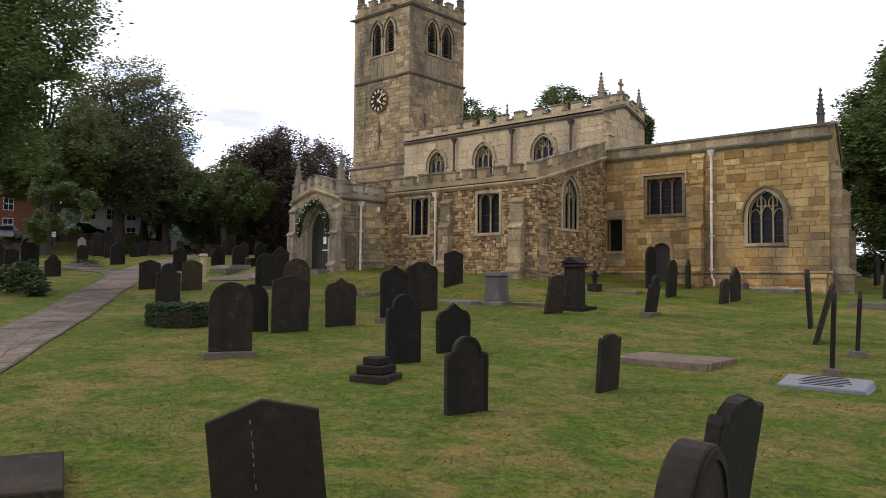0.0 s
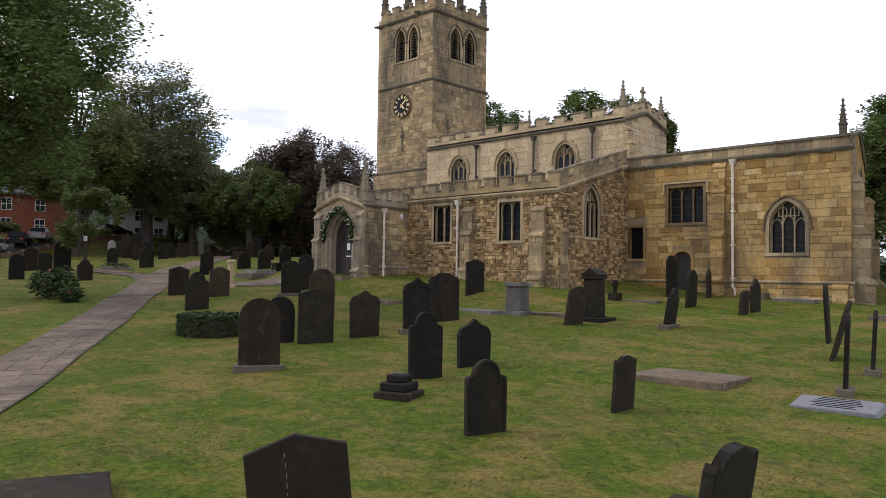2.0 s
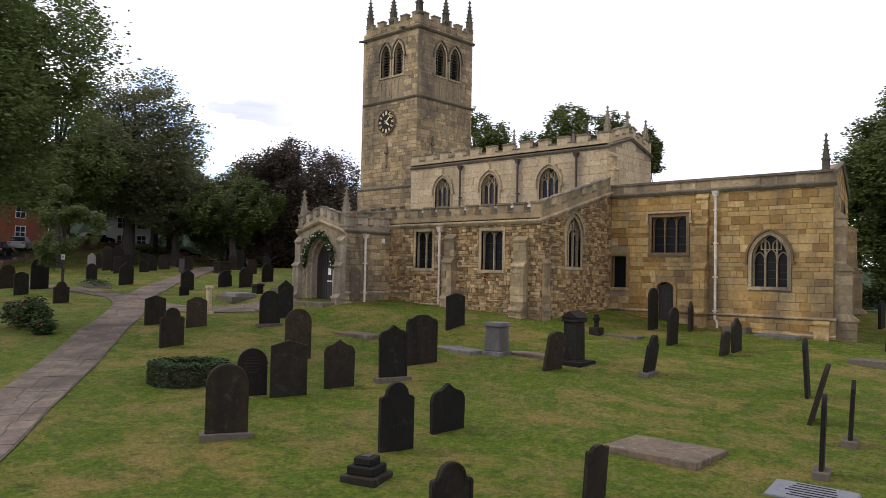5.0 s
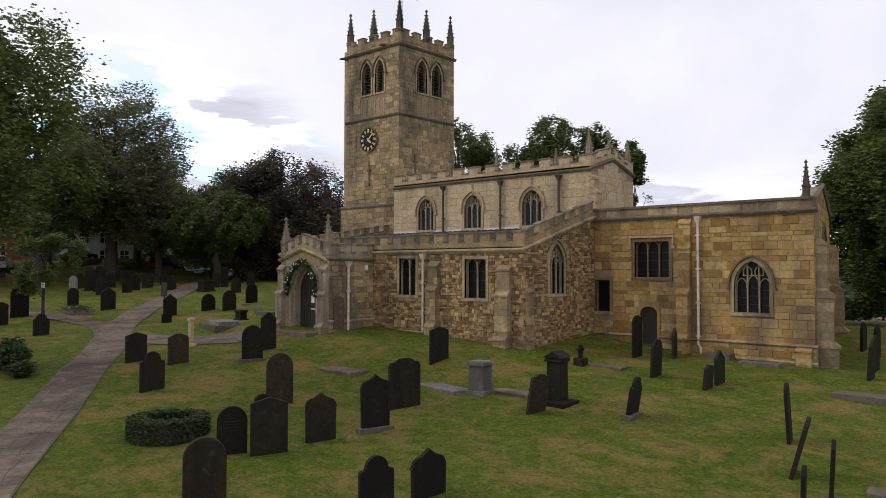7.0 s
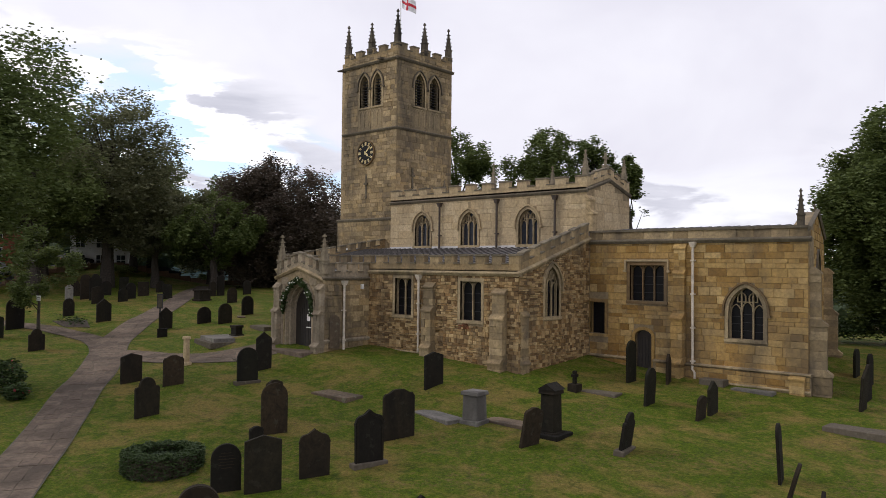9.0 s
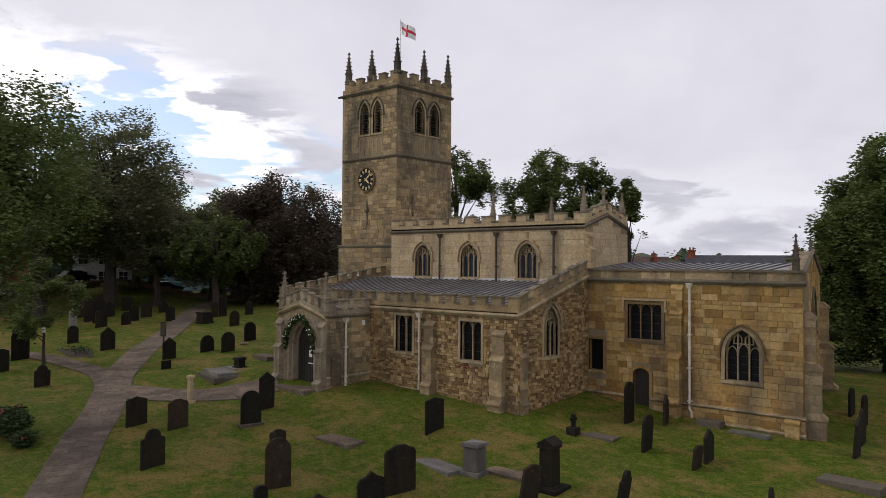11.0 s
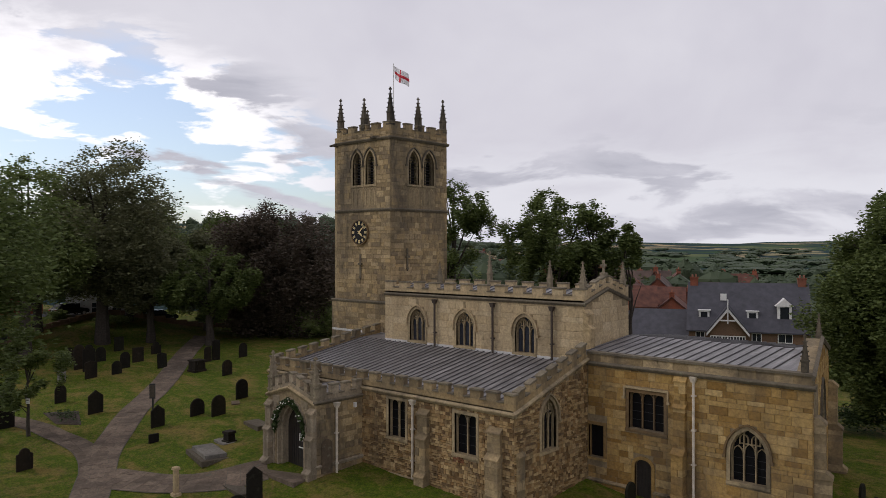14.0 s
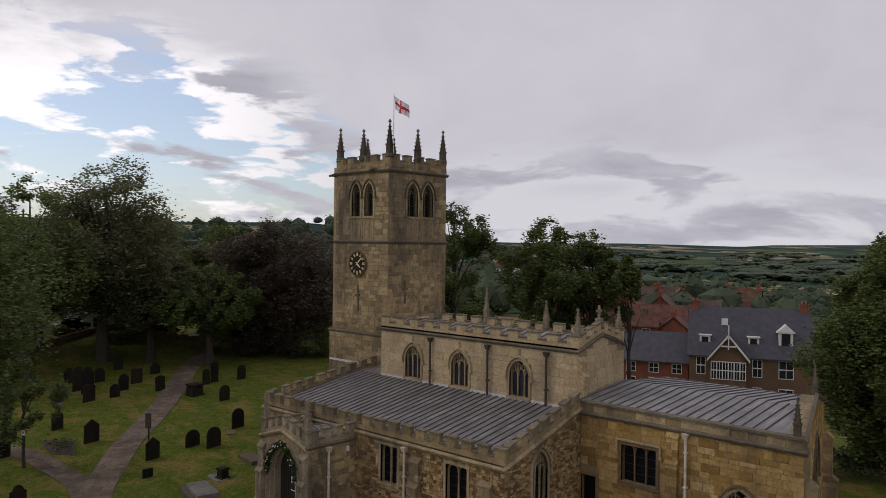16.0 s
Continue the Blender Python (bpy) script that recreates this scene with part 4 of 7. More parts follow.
def build_aisle():
    ob = thing("south_aisle", "rubble limestone south aisle with battlements and lead roof", "church aisle")
    m, e = SOUTH(AY0), EAST(AX1)
    wins = [Arch(-28.15, 0.66, 5.0, 7.08, 7.08), Arch(-23.15, 0.72, 4.95, 7.0, 7.0)]
    wall = wall_part(ob, "south_wall", m, [(AX0, 1.8), (AX1, 1.8), (AX1, 7.6), (AX0, 7.6)], wins, 0.8)
    rubble(wall, m, -31.2, AX1, 2.0, 7.35, wins, 31, 300)
    lay_stones(wall, m, AX0, -35.0, 2.4, 7.35, 0.36, (0.4, 0.8), [], (M_buff, M_buff_i), 32)
    for a in wins:
        gothic_window(ob, m, a, 2, M_glass, M_trim, hood=False, deep=0.3, tracery=False)
    string_course(ob, m, AX0 - 0.1, AX1 + 0.14, 7.42, M_trim, 0.26, 0.18)
    battlement(ob, m, AX0, AX1, 7.48, 7.92, 8.33, 19, M_merlon, M_coping, seed=10, fill=0.6)
    lancet = [Arch(35.75, 0.66, 5.2, 6.75, 7.8)]
    slope = 0.29
    east = wall_part(ob, "east_wall", e, [(AY0 + 0.02, 1.8), (39.5, 1.8), (39.5, 9.5), (AY0 + 0.02, 7.6)], lancet, 0.7)
    rubble(east, e, AY0, 39.45, 2.0, 9.3, lancet, 33, 150, top=lambda u: 7.4 + slope * (u - AY0))
    gothic_window(ob, e, lancet[0], 3, M_glass, M_trim, hood=True, deep=0.3)
    string_course(ob, e, AY0 - 0.14, 39.5, 7.42, M_trim, 0.26, 0.16, slope=slope)
    battlement(ob, e, AY0 + 0.33, 39.4, 7.48, 7.92, 8.33, 7, M_merlon, M_coping, rise=lambda u: slope * (u - AY0), seed=12, fill=0.6)
    w = pose(AX0, 0, 0, 0, 0, -90)
    bm = bm_new()
    prism(bm, [(-42.5, 1.8), (-AY0 - 0.02, 1.8), (-AY0 - 0.02, 7.55), (-42.5, 9.0)], 0.0, 0.7)
    sub(ob, "west_wall", bm, M_buff_i, w)
    battlement(ob, w, -42.5, -AY0 - 0.33, 7.48, 7.92, 8.33, 10, M_merlon, M_coping, rise=lambda u: 0.15 * (-AY0 - u), seed=13)
    lead_roof(ob, pose(0, 0, 0), AX0 + 0.35, AX1 - 0.35, AY0 + 0.35, 7.75, NY0 + 0.02, 9.0)
    for x0, x1, y in ((NX0, AX1 - 0.3, NY0),):
        bm = bm_new()
        box(bm, x0, x1, y - 0.05, y + 0.005, 8.98, 9.14)
        part("flashing", bm, M_flash, ob)
    bm = bm_new()
    box(bm, TX0 - 0.2, NX0, TY0 - 0.36, TY0 - 0.3, 9.0, 9.16)
    part("flashing", bm, M_flash, ob)
    bm = bm_new()
    vs = [(AX0 + 0.35, NY0, 8.98), (NX0, NY0, 8.98), (NX0, TY0, 9.15), (AX0 + 0.35, TY0, 9.15)]
    top_ring = [bm.verts.new(v) for v in vs]
    low_ring = [bm.verts.new((x, y, z - 0.2)) for x, y, z in vs]
    bm.faces.new(top_ring)
    bm.faces.new(low_ring[::-1])
    for k in range(4):
        bm.faces.new((low_ring[k], low_ring[(k + 1) % 4], top_ring[(k + 1) % 4], top_ring[k]))
    part("roof_valley", bm, M_lead, ob)
    buttress(ob, m, -26.35, -25.65, [(1.9, 3.3, 0.55), (3.3, 5.3, 0.42), (5.3, 6.6, 0.25)], M_buff, 5)
    buttress(ob, m, -21.55, -20.75, [(1.9, 2.9, 0.6), (2.9, 5.1, 0.45), (5.1, 6.4, 0.25)], M_buff, 6)
    buttress(ob, e, AY0 + 0.1, AY0 + 0.7, [(1.9, 2.9, 0.2), (2.9, 5.3, 0.12)], M_buff, 7)
    downpipe(m, -26.8, 7.3, 3.0, M_pipe, "cream painted downpipe with hopper on the aisle wall")
    # rust-red stain below the window sill, in brickwork patching
    bm = bm_new()
    rng = random.Random(5)
    for k in range(14):
        u, z = -23.95 + rng.uniform(0, 0.55), 4.5 + 0.1 * (k % 4) + rng.uniform(-0.02, 0.02)
        box(bm, u, u + 0.2, -0.07, 0.0, z, z + 0.08)
    sub(ob, "brick_patch", bm, M_redstone, m)
    # pale plinth stones at the foot
    string_course(ob, m, -31.0, -26.4, 2.95, M_trim, 0.2, 0.1, name="plinth")


build_aisle()


# ---- porch ----
PX0, PX1, PY0 = -35.35, -31.0, 29.35


def build_porch():
    ob = thing("church_porch", "grey-buff stone gabled porch with pinnacles and arched entrance", "church porch")
    m, e = SOUTH(PY0), EAST(PX1)
    mid = (PX0 + PX1) / 2 - 0.08
    arch = Arch(mid, 1.32, 2.0, 5.25, 6.85)
    rise = lambda u: 0.62 * (1 - abs(u - mid) / (mid - PX0))
    front = wall_part(ob, "front_wall", m, [(PX0, 1.9), (PX1, 1.9), (PX1, 7.05), (mid, 7.75), (PX0, 7.05)], [arch], 0.55)
    lay_stones(front, m, PX0, PX1, 2.2, 7.5, 0.36, (0.35, 0.8), [arch], (M_porch, M_porch_i), 41, grow=0.26, top=lambda u: 7.0 + rise(u), singles=60)
    for k, (g, y0, y1) in enumerate(((0.26, -0.06, 0.1), (0.0, 0.03, 0.3), (-0.12, 0.26, 0.56))):
        bm = bm_new()
        band(bm, arch.line(g - 0.14), arch.line(g), y0, y1)
        sub(ob, "arch_order", bm, M_porch_i, m)
    for s in (-1, 1):
        for g in (-0.02, -0.2):
            bm = bm_new()
            u = mid + s * (arch.half + g)
            tube(bm, [(u, 0.08 - g, 2.9), (u, 0.08 - g, 5.3)], [0.065, 0.065], 8)
            box(bm, u - 0.1, u + 0.1, 0.0 - g, 0.17 - g, 5.28, 5.45)
            sub(ob, "shaft", bm, M_porch_i, m)
    inner = Arch(mid, 1.06, 2.0, 5.1, 6.5)
    wall_part(ob, "inner_wall", m @ Matrix.Translation((0, 0.56, 0)), [(PX0 + 0.1, 1.9), (PX1 - 0.1, 1.9), (PX1 - 0.1, 6.9), (PX0 + 0.1, 6.9)], [inner], 0.3, M_porch_i)
    door = thing("porch_door", "dark oak double doors with a white notice", "door")
    for s in (-1, 1):
        bm = bm_new()
        line = [(mid + s * abs(x - mid), z) for x, z in inner.line(-0.005)[:11]] + [(mid, inner.top), (mid, 2.0)]
        line = [p for k, p in enumerate(line) if k == 0 or (Vector(p) - Vector(line[k - 1])).length > 1e-4]
        prism(bm, line, 0.66, 0.74)
        leaf = sub(door, "door_leaf", bm, M_oak, m)
        for k in range(4):
            bm = bm_new()
            u = mid + s * (0.12 + 0.18 * k)
            box(bm, u - 0.012, u + 0.012, 0.64, 0.66, 3.0, 5.0 + 0.25 * (3 - k))
            sub(leaf, "cover_strip", bm, M_iron, m)
    bm = bm_new()
    box(bm, mid + 0.02, mid + 0.3, 0.63, 0.655, 4.5, 4.9)
    sub(door, "notice", bm, M_white, m)
    bm = bm_new()
    box(bm, mid - 0.05, mid + 0.45, 0.63, 0.655, 4.1, 4.16)
    sub(door, "notice", bm, M_white, m)
    # side wall with its parapet
    east = wall_part(ob, "east_wall", e, [(PY0 + 0.02, 1.9), (AY0, 1.9), (AY0, 7.1), (PY0 + 0.02, 7.1)], [], 0.5)
    lay_stones(east, e, PY0, AY0 - 0.05, 2.0, 6.95, 0.30, (0.25, 0.75), [], (M_buff, M_buff_i), 42, singles=60, gap=0.009, jitter=0.4, rough=0.015)
    west = pose(PX0, 0, 0, 0, 0, -90)
    bm = bm_new()
    box(bm, -AY0, -PY0 - 0.02, 0, 0.5, 1.9, 7.1)
    sub(ob, "west_wall", bm, M_porch_i, west)
    string_course(ob, e, PY0 - 0.12, AY0, 7.02, M_coping, 0.22, 0.15)
    battlement(ob, e, PY0 + 0.33, AY0 - 0.05, 7.06, 7.38, 7.84, 4, M_porch, M_coping, seed=14)
    battlement(ob, west, -AY0, -PY0 - 0.33, 7.06, 7.38, 7.84, 4, M_porch, M_coping, seed=15)
    k = 0.62 / (mid - PX0)
    string_course(ob, m, PX0 - 0.1, mid, 7.0, M_trim, 0.24, 0.16, slope=k)
    string_course(ob, m, mid, PX1 + 0.1, 7.62, M_trim, 0.24, 0.16, slope=-k)
    battlement(ob, m, PX0, PX1, 7.06, 7.36, 7.84, 7, M_porch, M_coping, rise=rise, seed=16, fill=0.5)
    for u in (PX0 + 0.2, PX1 - 0.2):
        pinnacle(ob, u, PY0 + 0.2, 7.2, 2.35, 0.42, M_pale_pin)
        buttress(ob, m, u - 0.27, u + 0.27, [(1.9, 3.2, 0.5), (3.2, 5.0, 0.34), (5.0, 6.4, 0.2)], M_porch, 9)
    string_course(ob, e, PY0, AY0, 3.5, M_porch_i, 0.24, 0.13, name="plinth")
    lead_roof(ob, EAST(PX1), PY0 + 0.3, AY0 + 0.3, 0.4, 7.15, 2.15, 7.55)
    lead_roof(ob, pose(PX0, 0, 0, 0, 0, -90), -AY0 - 0.3, -PY0 - 0.3, 0.4, 7.15, 2.2, 7.55)
    downpipe(e, 30.75, 6.9, 2.5, M_pipe, "cream painted downpipe with hopper on the porch wall")
    tablet = thing("wall_tablet", "weathered brown stone memorial tablet leaning on the porch", "tablet")
    bm = bm_new()
    prism(bm, Arch(30.1, 0.36, 3.1, 4.6, 4.95).line(0.0), -0.14, 0.0)
    sub(tablet, "tablet", bm, M_slab, e)
    lamp_box = thing("wall_box", "small white box lamp on the porch wall", "lamp")
    bm = bm_new()
    box(bm, 32.1, 32.26, -0.16, 0.0, 6.4, 6.68)
    sub(lamp_box, "box", bevelled(bm, 0.02), M_white, e)
    bm = bm_new()
    box(bm, PX0 + 0.5, PX1 - 0.2, PY0 - 1.3, PY0 + 0.3, 2.35, 2.95)
    step_ob = tagged(part("porch_step", bevelled(bm, 0.02), M_flag), "worn stone step before the porch door", "step")
    garland = thing("garland", "leafy green garland with white blooms round the arch", "garland")
    rng = random.Random(8)
    line = arch.line(0.02, 14, foot=5.0)
    verts, faces = [], []
    for k in range(520):
        s = rng.uniform(0, len(line) - 1.001)
        i, f = int(s), s - int(s)
        x = line[i][0] * (1 - f) + line[i + 1][0] * f + rng.gauss(0, 0.075)
        z = line[i][1] * (1 - f) + line[i + 1][1] * f + rng.gauss(0, 0.09)
        y = -0.1 + rng.gauss(0, 0.06)
        q = Euler((rng.uniform(0, 6), rng.uniform(0, 6), rng.uniform(0, 6))).to_matrix()
        n = len(verts)
        verts += [Vector((x, y, z)) + q @ Vector(p) * 0.1 for p in ((-0.5, -1, 0), (0.5, -1, 0), (0.5, 1, 0.2), (-0.5, 1, 0.2))]
        faces.append((n, n + 1, n + 2, n + 3))
        if k % 20 == 0:
            bm_b = bm_new()
            bmesh.ops.create_icosphere(bm_b, subdivisions=1, radius=0.042, matrix=Matrix.Translation((x, y - 0.1, z)))
            sub(garland, "bloom", bm_b, M_bloom, m)
    me = bpy.data.meshes.new("foliage")
    me.from_pydata(verts, [], faces)
    me.materials.append(M_box)
    fol = new("foliage", me)
    hang(fol, garland, m)


build_porch()


# ---- chancel ----
CX0, CX1, CY0, CY1 = -20.05, -8.5, 39.5, 50.9


def build_chancel():
    ob = thing("chancel", "warm yellow limestone chancel with lead roof and buttresses", "church chancel")
    # the east wall runs askew to the south wall
    m, e = SOUTH(CY0), pose(CX1, CY0, 0, 0, 0, 12) @ Matrix.Translation((-CX1, -CY0, 0)) @ EAST(CX1)
    small = Arch(-19.5, 0.46, 4.15, 5.9, 5.9)
    square = Arch(-16.55, 0.98, 6.05, 7.95, 7.95)
    door = Arch(-16.72, 0.48, 2.3, 4.15, 4.5)
    big = Arch(-11.35, 0.84, 4.38, 5.72, 6.9)
    holes = [small, square, door, big]
    wall = wall_part(ob, "south_wall", m, [(CX0, 1.4), (CX1, 1.4), (CX1, 9.3), (CX0, 9.3)], holes, 0.8)
    lay_stones(wall, m, CX0 + 0.05, CX1, 3.0, 9.15, 0.33, (0.3, 1.15), holes, (M_yellow, M_yellow_i), 51, proud=0.024, gap=0.009, singles=300, grow=0.2, jitter=0.4, rough=0.012)
    lay_stones(wall, m @ Matrix.Translation((0, -0.16, 0)), CX0 + 0.05, CX1 + 0.1, 1.6, 2.85, 0.32, (0.5, 1.1), [Arch(-16.72, 0.6, 1.0, 4.15, 4.5)], (M_yellow, M_yellow_i), 52, proud=0.022)
    for u0, u1 in ((CX0, -17.35), (-16.1, CX1 + 0.14)):
        bm = bm_new()
        box(bm, u0, u1, -0.155, 0.0, 1.4, 2.86)
        sub(ob, "plinth", bm, M_mortar, m)
        string_course(ob, m, u0, u1 + 0.02, 2.93, M_trim, 0.2, 0.26)
        string_course(ob, m @ Matrix.Translation((0, -0.16, 0)), u0, u1 + 0.02, 2.15, M_trim, 0.2, 0.12)
    gothic_window(ob, m, small, 1, M_glass, M_yellow_i, hood=False, deep=0.3, tracery=False)
    gothic_window(ob, m, square, 3, M_glass, M_brownstone, hood=True, deep=0.34, tracery=False, hood_mat=M_trim)
    gothic_window(ob, m, big, 3, M_glass, M_trim, hood=True, deep=0.36, hood_mat=M_brownstone)
    d = thing("priest_door", "small dark oak door in a low stone arch", "door")
    bm = bm_new()
    prism(bm, door.line(-0.005), 0.22, 0.3)
    leaf = sub(d, "door_leaf", bm, M_oak, m)
    for k in range(5):
        bm = bm_new()
        u = door.u + (k - 2) * 0.17
        box(bm, u - 0.008, u + 0.008, 0.205, 0.22, 2.35, 4.15)
        sub(leaf, "plank_joint", bm, M_iron, m)
    bm = bm_new()
    tube(bm, [(door.u + 0.3, 0.19, 3.3), (door.u + 0.3, 0.19, 3.45)], [0.025, 0.025], 6)
    sub(leaf, "handle", bm, M_iron, m)
    bm = bm_new()
    band(bm, door.line(0.0), door.line(0.17), -0.06, 0.12)
    sub(ob, "door_surround", bm, M_yellow_i, m)
    bm = bm_new()
    box(bm, door.u - 0.75, door.u + 0.75, CY0 - 0.6, CY0 + 0.2, 1.7, 2.32)
    tagged(part("door_step", bevelled(bm, 0.02), M_pale), "low stone step below the small door", "step")
    # cornice and plain parapet with coping
    string_course(ob, m, CX0, CX1 + 0.16, 9.22, M_coping, 0.26, 0.18)
    n = 14
    for k in range(n):
        u0, u1 = CX0 + (CX1 - CX0) * k / n, CX0 + (CX1 - CX0) * (k + 1) / n - 0.012
        bm = bm_new()
        box(bm, u0, u1, 0.006 * (k % 3), 0.4, 9.28, 9.74)
        sub(ob, "parapet_stone", bm, M_buff, m)
        bm = bm_new()
        prism(bm, [(u0, 9.74), (u1, 9.74), (u1, 9.86), (u0, 9.86)], -0.07, 0.45)
        sub(ob, "coping", bm, M_coping, m)
    lead_roof(ob, pose(0, 0, 0), CX0 - 0.6, CX1 - 0.74, CY0 + 0.3, 9.75, 45.2, 10.2, 0.55, cut=1.15)
    lead_roof(ob, pose(0, 90.4, 0) @ Matrix.Diagonal((1, -1, 1, 1)), CX0 - 0.6, CX1 - 3.05, CY0 + 0.3, 9.75, 45.2, 10.2, 0.55, cut=-1.15)
    mid = (CY0 + CY1) / 2
    eastwin = Arch(mid, 1.35, 4.3, 6.6, 8.6)
    rise = lambda u: 1.15 * (1 - abs(u - mid) / (mid - CY0))
    wall = wall_part(ob, "east_wall", e, [(CY0 + 0.18, 1.4), (CY1 - 0.02, 1.4), (CY1 - 0.02, 9.7), (mid, 10.85), (CY0 + 0.18, 9.75)], [eastwin], 0.7)
    lay_stones(wall, e, CY0 + 0.01, CY1, 1.6, 10.6, 0.34, (0.45, 0.9), [eastwin], (M_yellow, M_yellow_i), 53, top=lambda u: 9.6 + rise(u), grow=0.2)
    gothic_window(ob, e, eastwin, 3, M_glass, M_trim, hood=True, deep=0.36, hood_mat=M_coping)
    k = 1.15 / (mid - CY0)
    string_course(ob, e, CY0 - 0.15, mid, 9.72, M_coping, 0.26, 0.14, slope=k, name="gable_coping")
    string_course(ob, e, mid, CY1 + 0.15, 10.87, M_coping, 0.26, 0.14, slope=-k, name="gable_coping")
    bm = bm_new()
    box(bm, CX0, CX1 - 2.9, CY1 - 0.9, CY1 - 0.2, 1.4, 9.7)
    part("north_wall", bm, M_yellow_i, ob)
    buttress(ob, m, -14.95, -14.35, [(1.7, 2.95, 0.75), (2.95, 5.2, 0.55), (5.2, 7.5, 0.3), (7.5, 8.8, 0.2)], M_yellow, 21)
    buttress(ob, m, CX1 - 0.75, CX1 - 0.1, [(1.6, 2.7, 0.3)], M_yellow, 22)
    buttress(ob, e, CY0 + 0.1, CY0 + 0.75, [(1.6, 2.9, 0.95), (2.9, 5.2, 0.75), (5.2, 7.6, 0.5)], M_buff, 23)
    buttress(ob, e, CY1 - 0.75, CY1 - 0.1, [(1.6, 2.9, 0.95), (2.9, 5.2, 0.75), (5.2, 7.6, 0.5)], M_buff, 24)
    pinnacle(ob, CX1 - 0.42, CY0 + 0.32, 9.7, 1.9, 0.27, M_pinnacle)
    pinnacle(ob, CX1 - 2.8, CY1 - 0.5, 9.7, 2.0, 0.30, M_pinnacle)
    downpipe(m, -13.95, 9.15, 2.1, M_pipe, "cream painted downpipe with hopper on the chancel wall", kick=0.12)


build_chancel()


# ---- paths ----
def spline(points, gap):
    """Evenly spaced points with headings along a smooth line."""
    pts = [Vector((x, y, 0)) for x, y in points]
    pts = [pts[0] * 2 - pts[1]] + pts + [pts[-1] * 2 - pts[-2]]
    fine = []
    for a, b, c, d in zip(pts, pts[1:], pts[2:], pts[3:]):
        for k in range(40):
            t = k / 40
            fine.append(0.5 * (2 * b + (c - a) * t + (2 * a - 5 * b + 4 * c - d) * t * t + (3 * b - 3 * c + d - a) * t ** 3))
    fine.append(pts[-2])
    out, left = [fine[0]], gap
    for a, b in zip(fine, fine[1:]):
        run = (b - a).length
        while run >= left and run > 0:
            a = a + (b - a) * (left / run)
            out.append(a)
            run -= left
            left = gap
        left -= run
    return out


def build_path(label, points, wide, rows, singles, seed, row_gap=0.75):
    ob = thing("path", label, "path", kind="structure")
    rng = random.Random(seed)
    line = spline(points, row_gap)
    side = []
    for k, p in enumerate(line):
        d = (line[min(k + 1, len(line) - 1)] - line[max(k - 1, 0)]).normalized()
        side.append(Vector((-d.y, d.x, 0)))
    lift = lambda v, z: (v.x, v.y, height(v.x, v.y) + z)
    bm = bm_new()
    prev = None
    for p, s in zip(line, side):
        cur = [bm.verts.new(lift(p + s * wide * f, 0.035)) for f in (-0.52, -0.25, 0, 0.25, 0.52)]
        if prev:
            for j in range(4):
                bm.faces.new((prev[j], cur[j], cur[j + 1], prev[j + 1]))
        prev = cur
    part("bedding", bm, M_joint, ob)
    verts, faces, count = [], [], 0
    for k in range(len(line) - 1):
        cuts = [0.0]
        while cuts[-1] < 1 - 1e-6:
            cuts.append(min(1.0, cuts[-1] + rng.uniform(0.7, 1.3) / rows))
            if 1 - cuts[-1] < 0.45 / rows:
                cuts[-1] = 1.0
        for a, b in zip(cuts, cuts[1:]):
            g = 0.012 / wide
            h = 0.05 + rng.uniform(-0.006, 0.006)
            ring = []
            for q, f in ((k, a + g), (k, b - g), (k + 1, b - g), (k + 1, a + g)):
                base = line[q] + side[q] * wide * (f - 0.5)
                toward = (line[k + 1] - line[k]).normalized() * (0.012 if q == k else -0.012)
                base = base + toward
                ring.append(Vector(lift(base, h)))
            mid = sum(ring, Vector()) / 4
            if count < singles:
                me = bpy.data.meshes.new("flagstone")
                low = [v - Vector((0, 0, 0.04)) for v in ring]
                me.from_pydata([v - mid for v in low + ring], [], [(4, 5, 6, 7), (0, 1, 5, 4), (1, 2, 6, 5), (2, 3, 7, 6), (3, 0, 4, 7)])
                me.materials.append(M_flag)
                fl = new("flagstone", me)
                fl.location = mid
                fl.parent = ob
            else:
                n = len(verts)
                verts += ring + [v - Vector((0, 0, 0.04)) for v in ring]
                faces += [(n, n + 1, n + 2, n + 3), (n + 4, n + 5, n + 1, n), (n + 5, n + 6, n + 2, n + 1), (n + 6, n + 7, n + 3, n + 2), (n + 7, n + 4, n, n + 3)]
            count += 1
    if verts:
        me = bpy.data.meshes.new("paving")
        me.from_pydata(verts, [], faces)
        me.materials.append(M_flag_i)
        p = tagged(new("paving", me), kind="stuff")
        p.parent = ob


build_path("grey flagstone path across the churchyard lawn", [(-6, 0.0), (-12.0, 3.8), (-17.46, 7.26), (-21.9, 9.9), (-28.6, 14.1), (-34.0, 17.3), (-37.8, 19.8), (-41.8, 22.1), (-45.2, 24.0), (-48.4, 26.3), (-52.5, 29.4), (-59.0, 35.2), (-67.5, 41.6), (-80, 51.0)], 2.0, 3, 300, 61)
build_path("grey flagstone branch path curving past a young tree", [(-42.4, 22.2), (-45.0, 23.2), (-47.6, 23.7), (-51.0, 23.6), (-56.0, 23.1), (-64, 20.5)], 1.5, 2, 60, 62)
build_path("worn flagstone approach to the church porch", [(-41.6, 22.4), (-38.4, 24.0), (-36.0, 26.2), (-34.2, 28.9)], 2.6, 3, 60, 63)


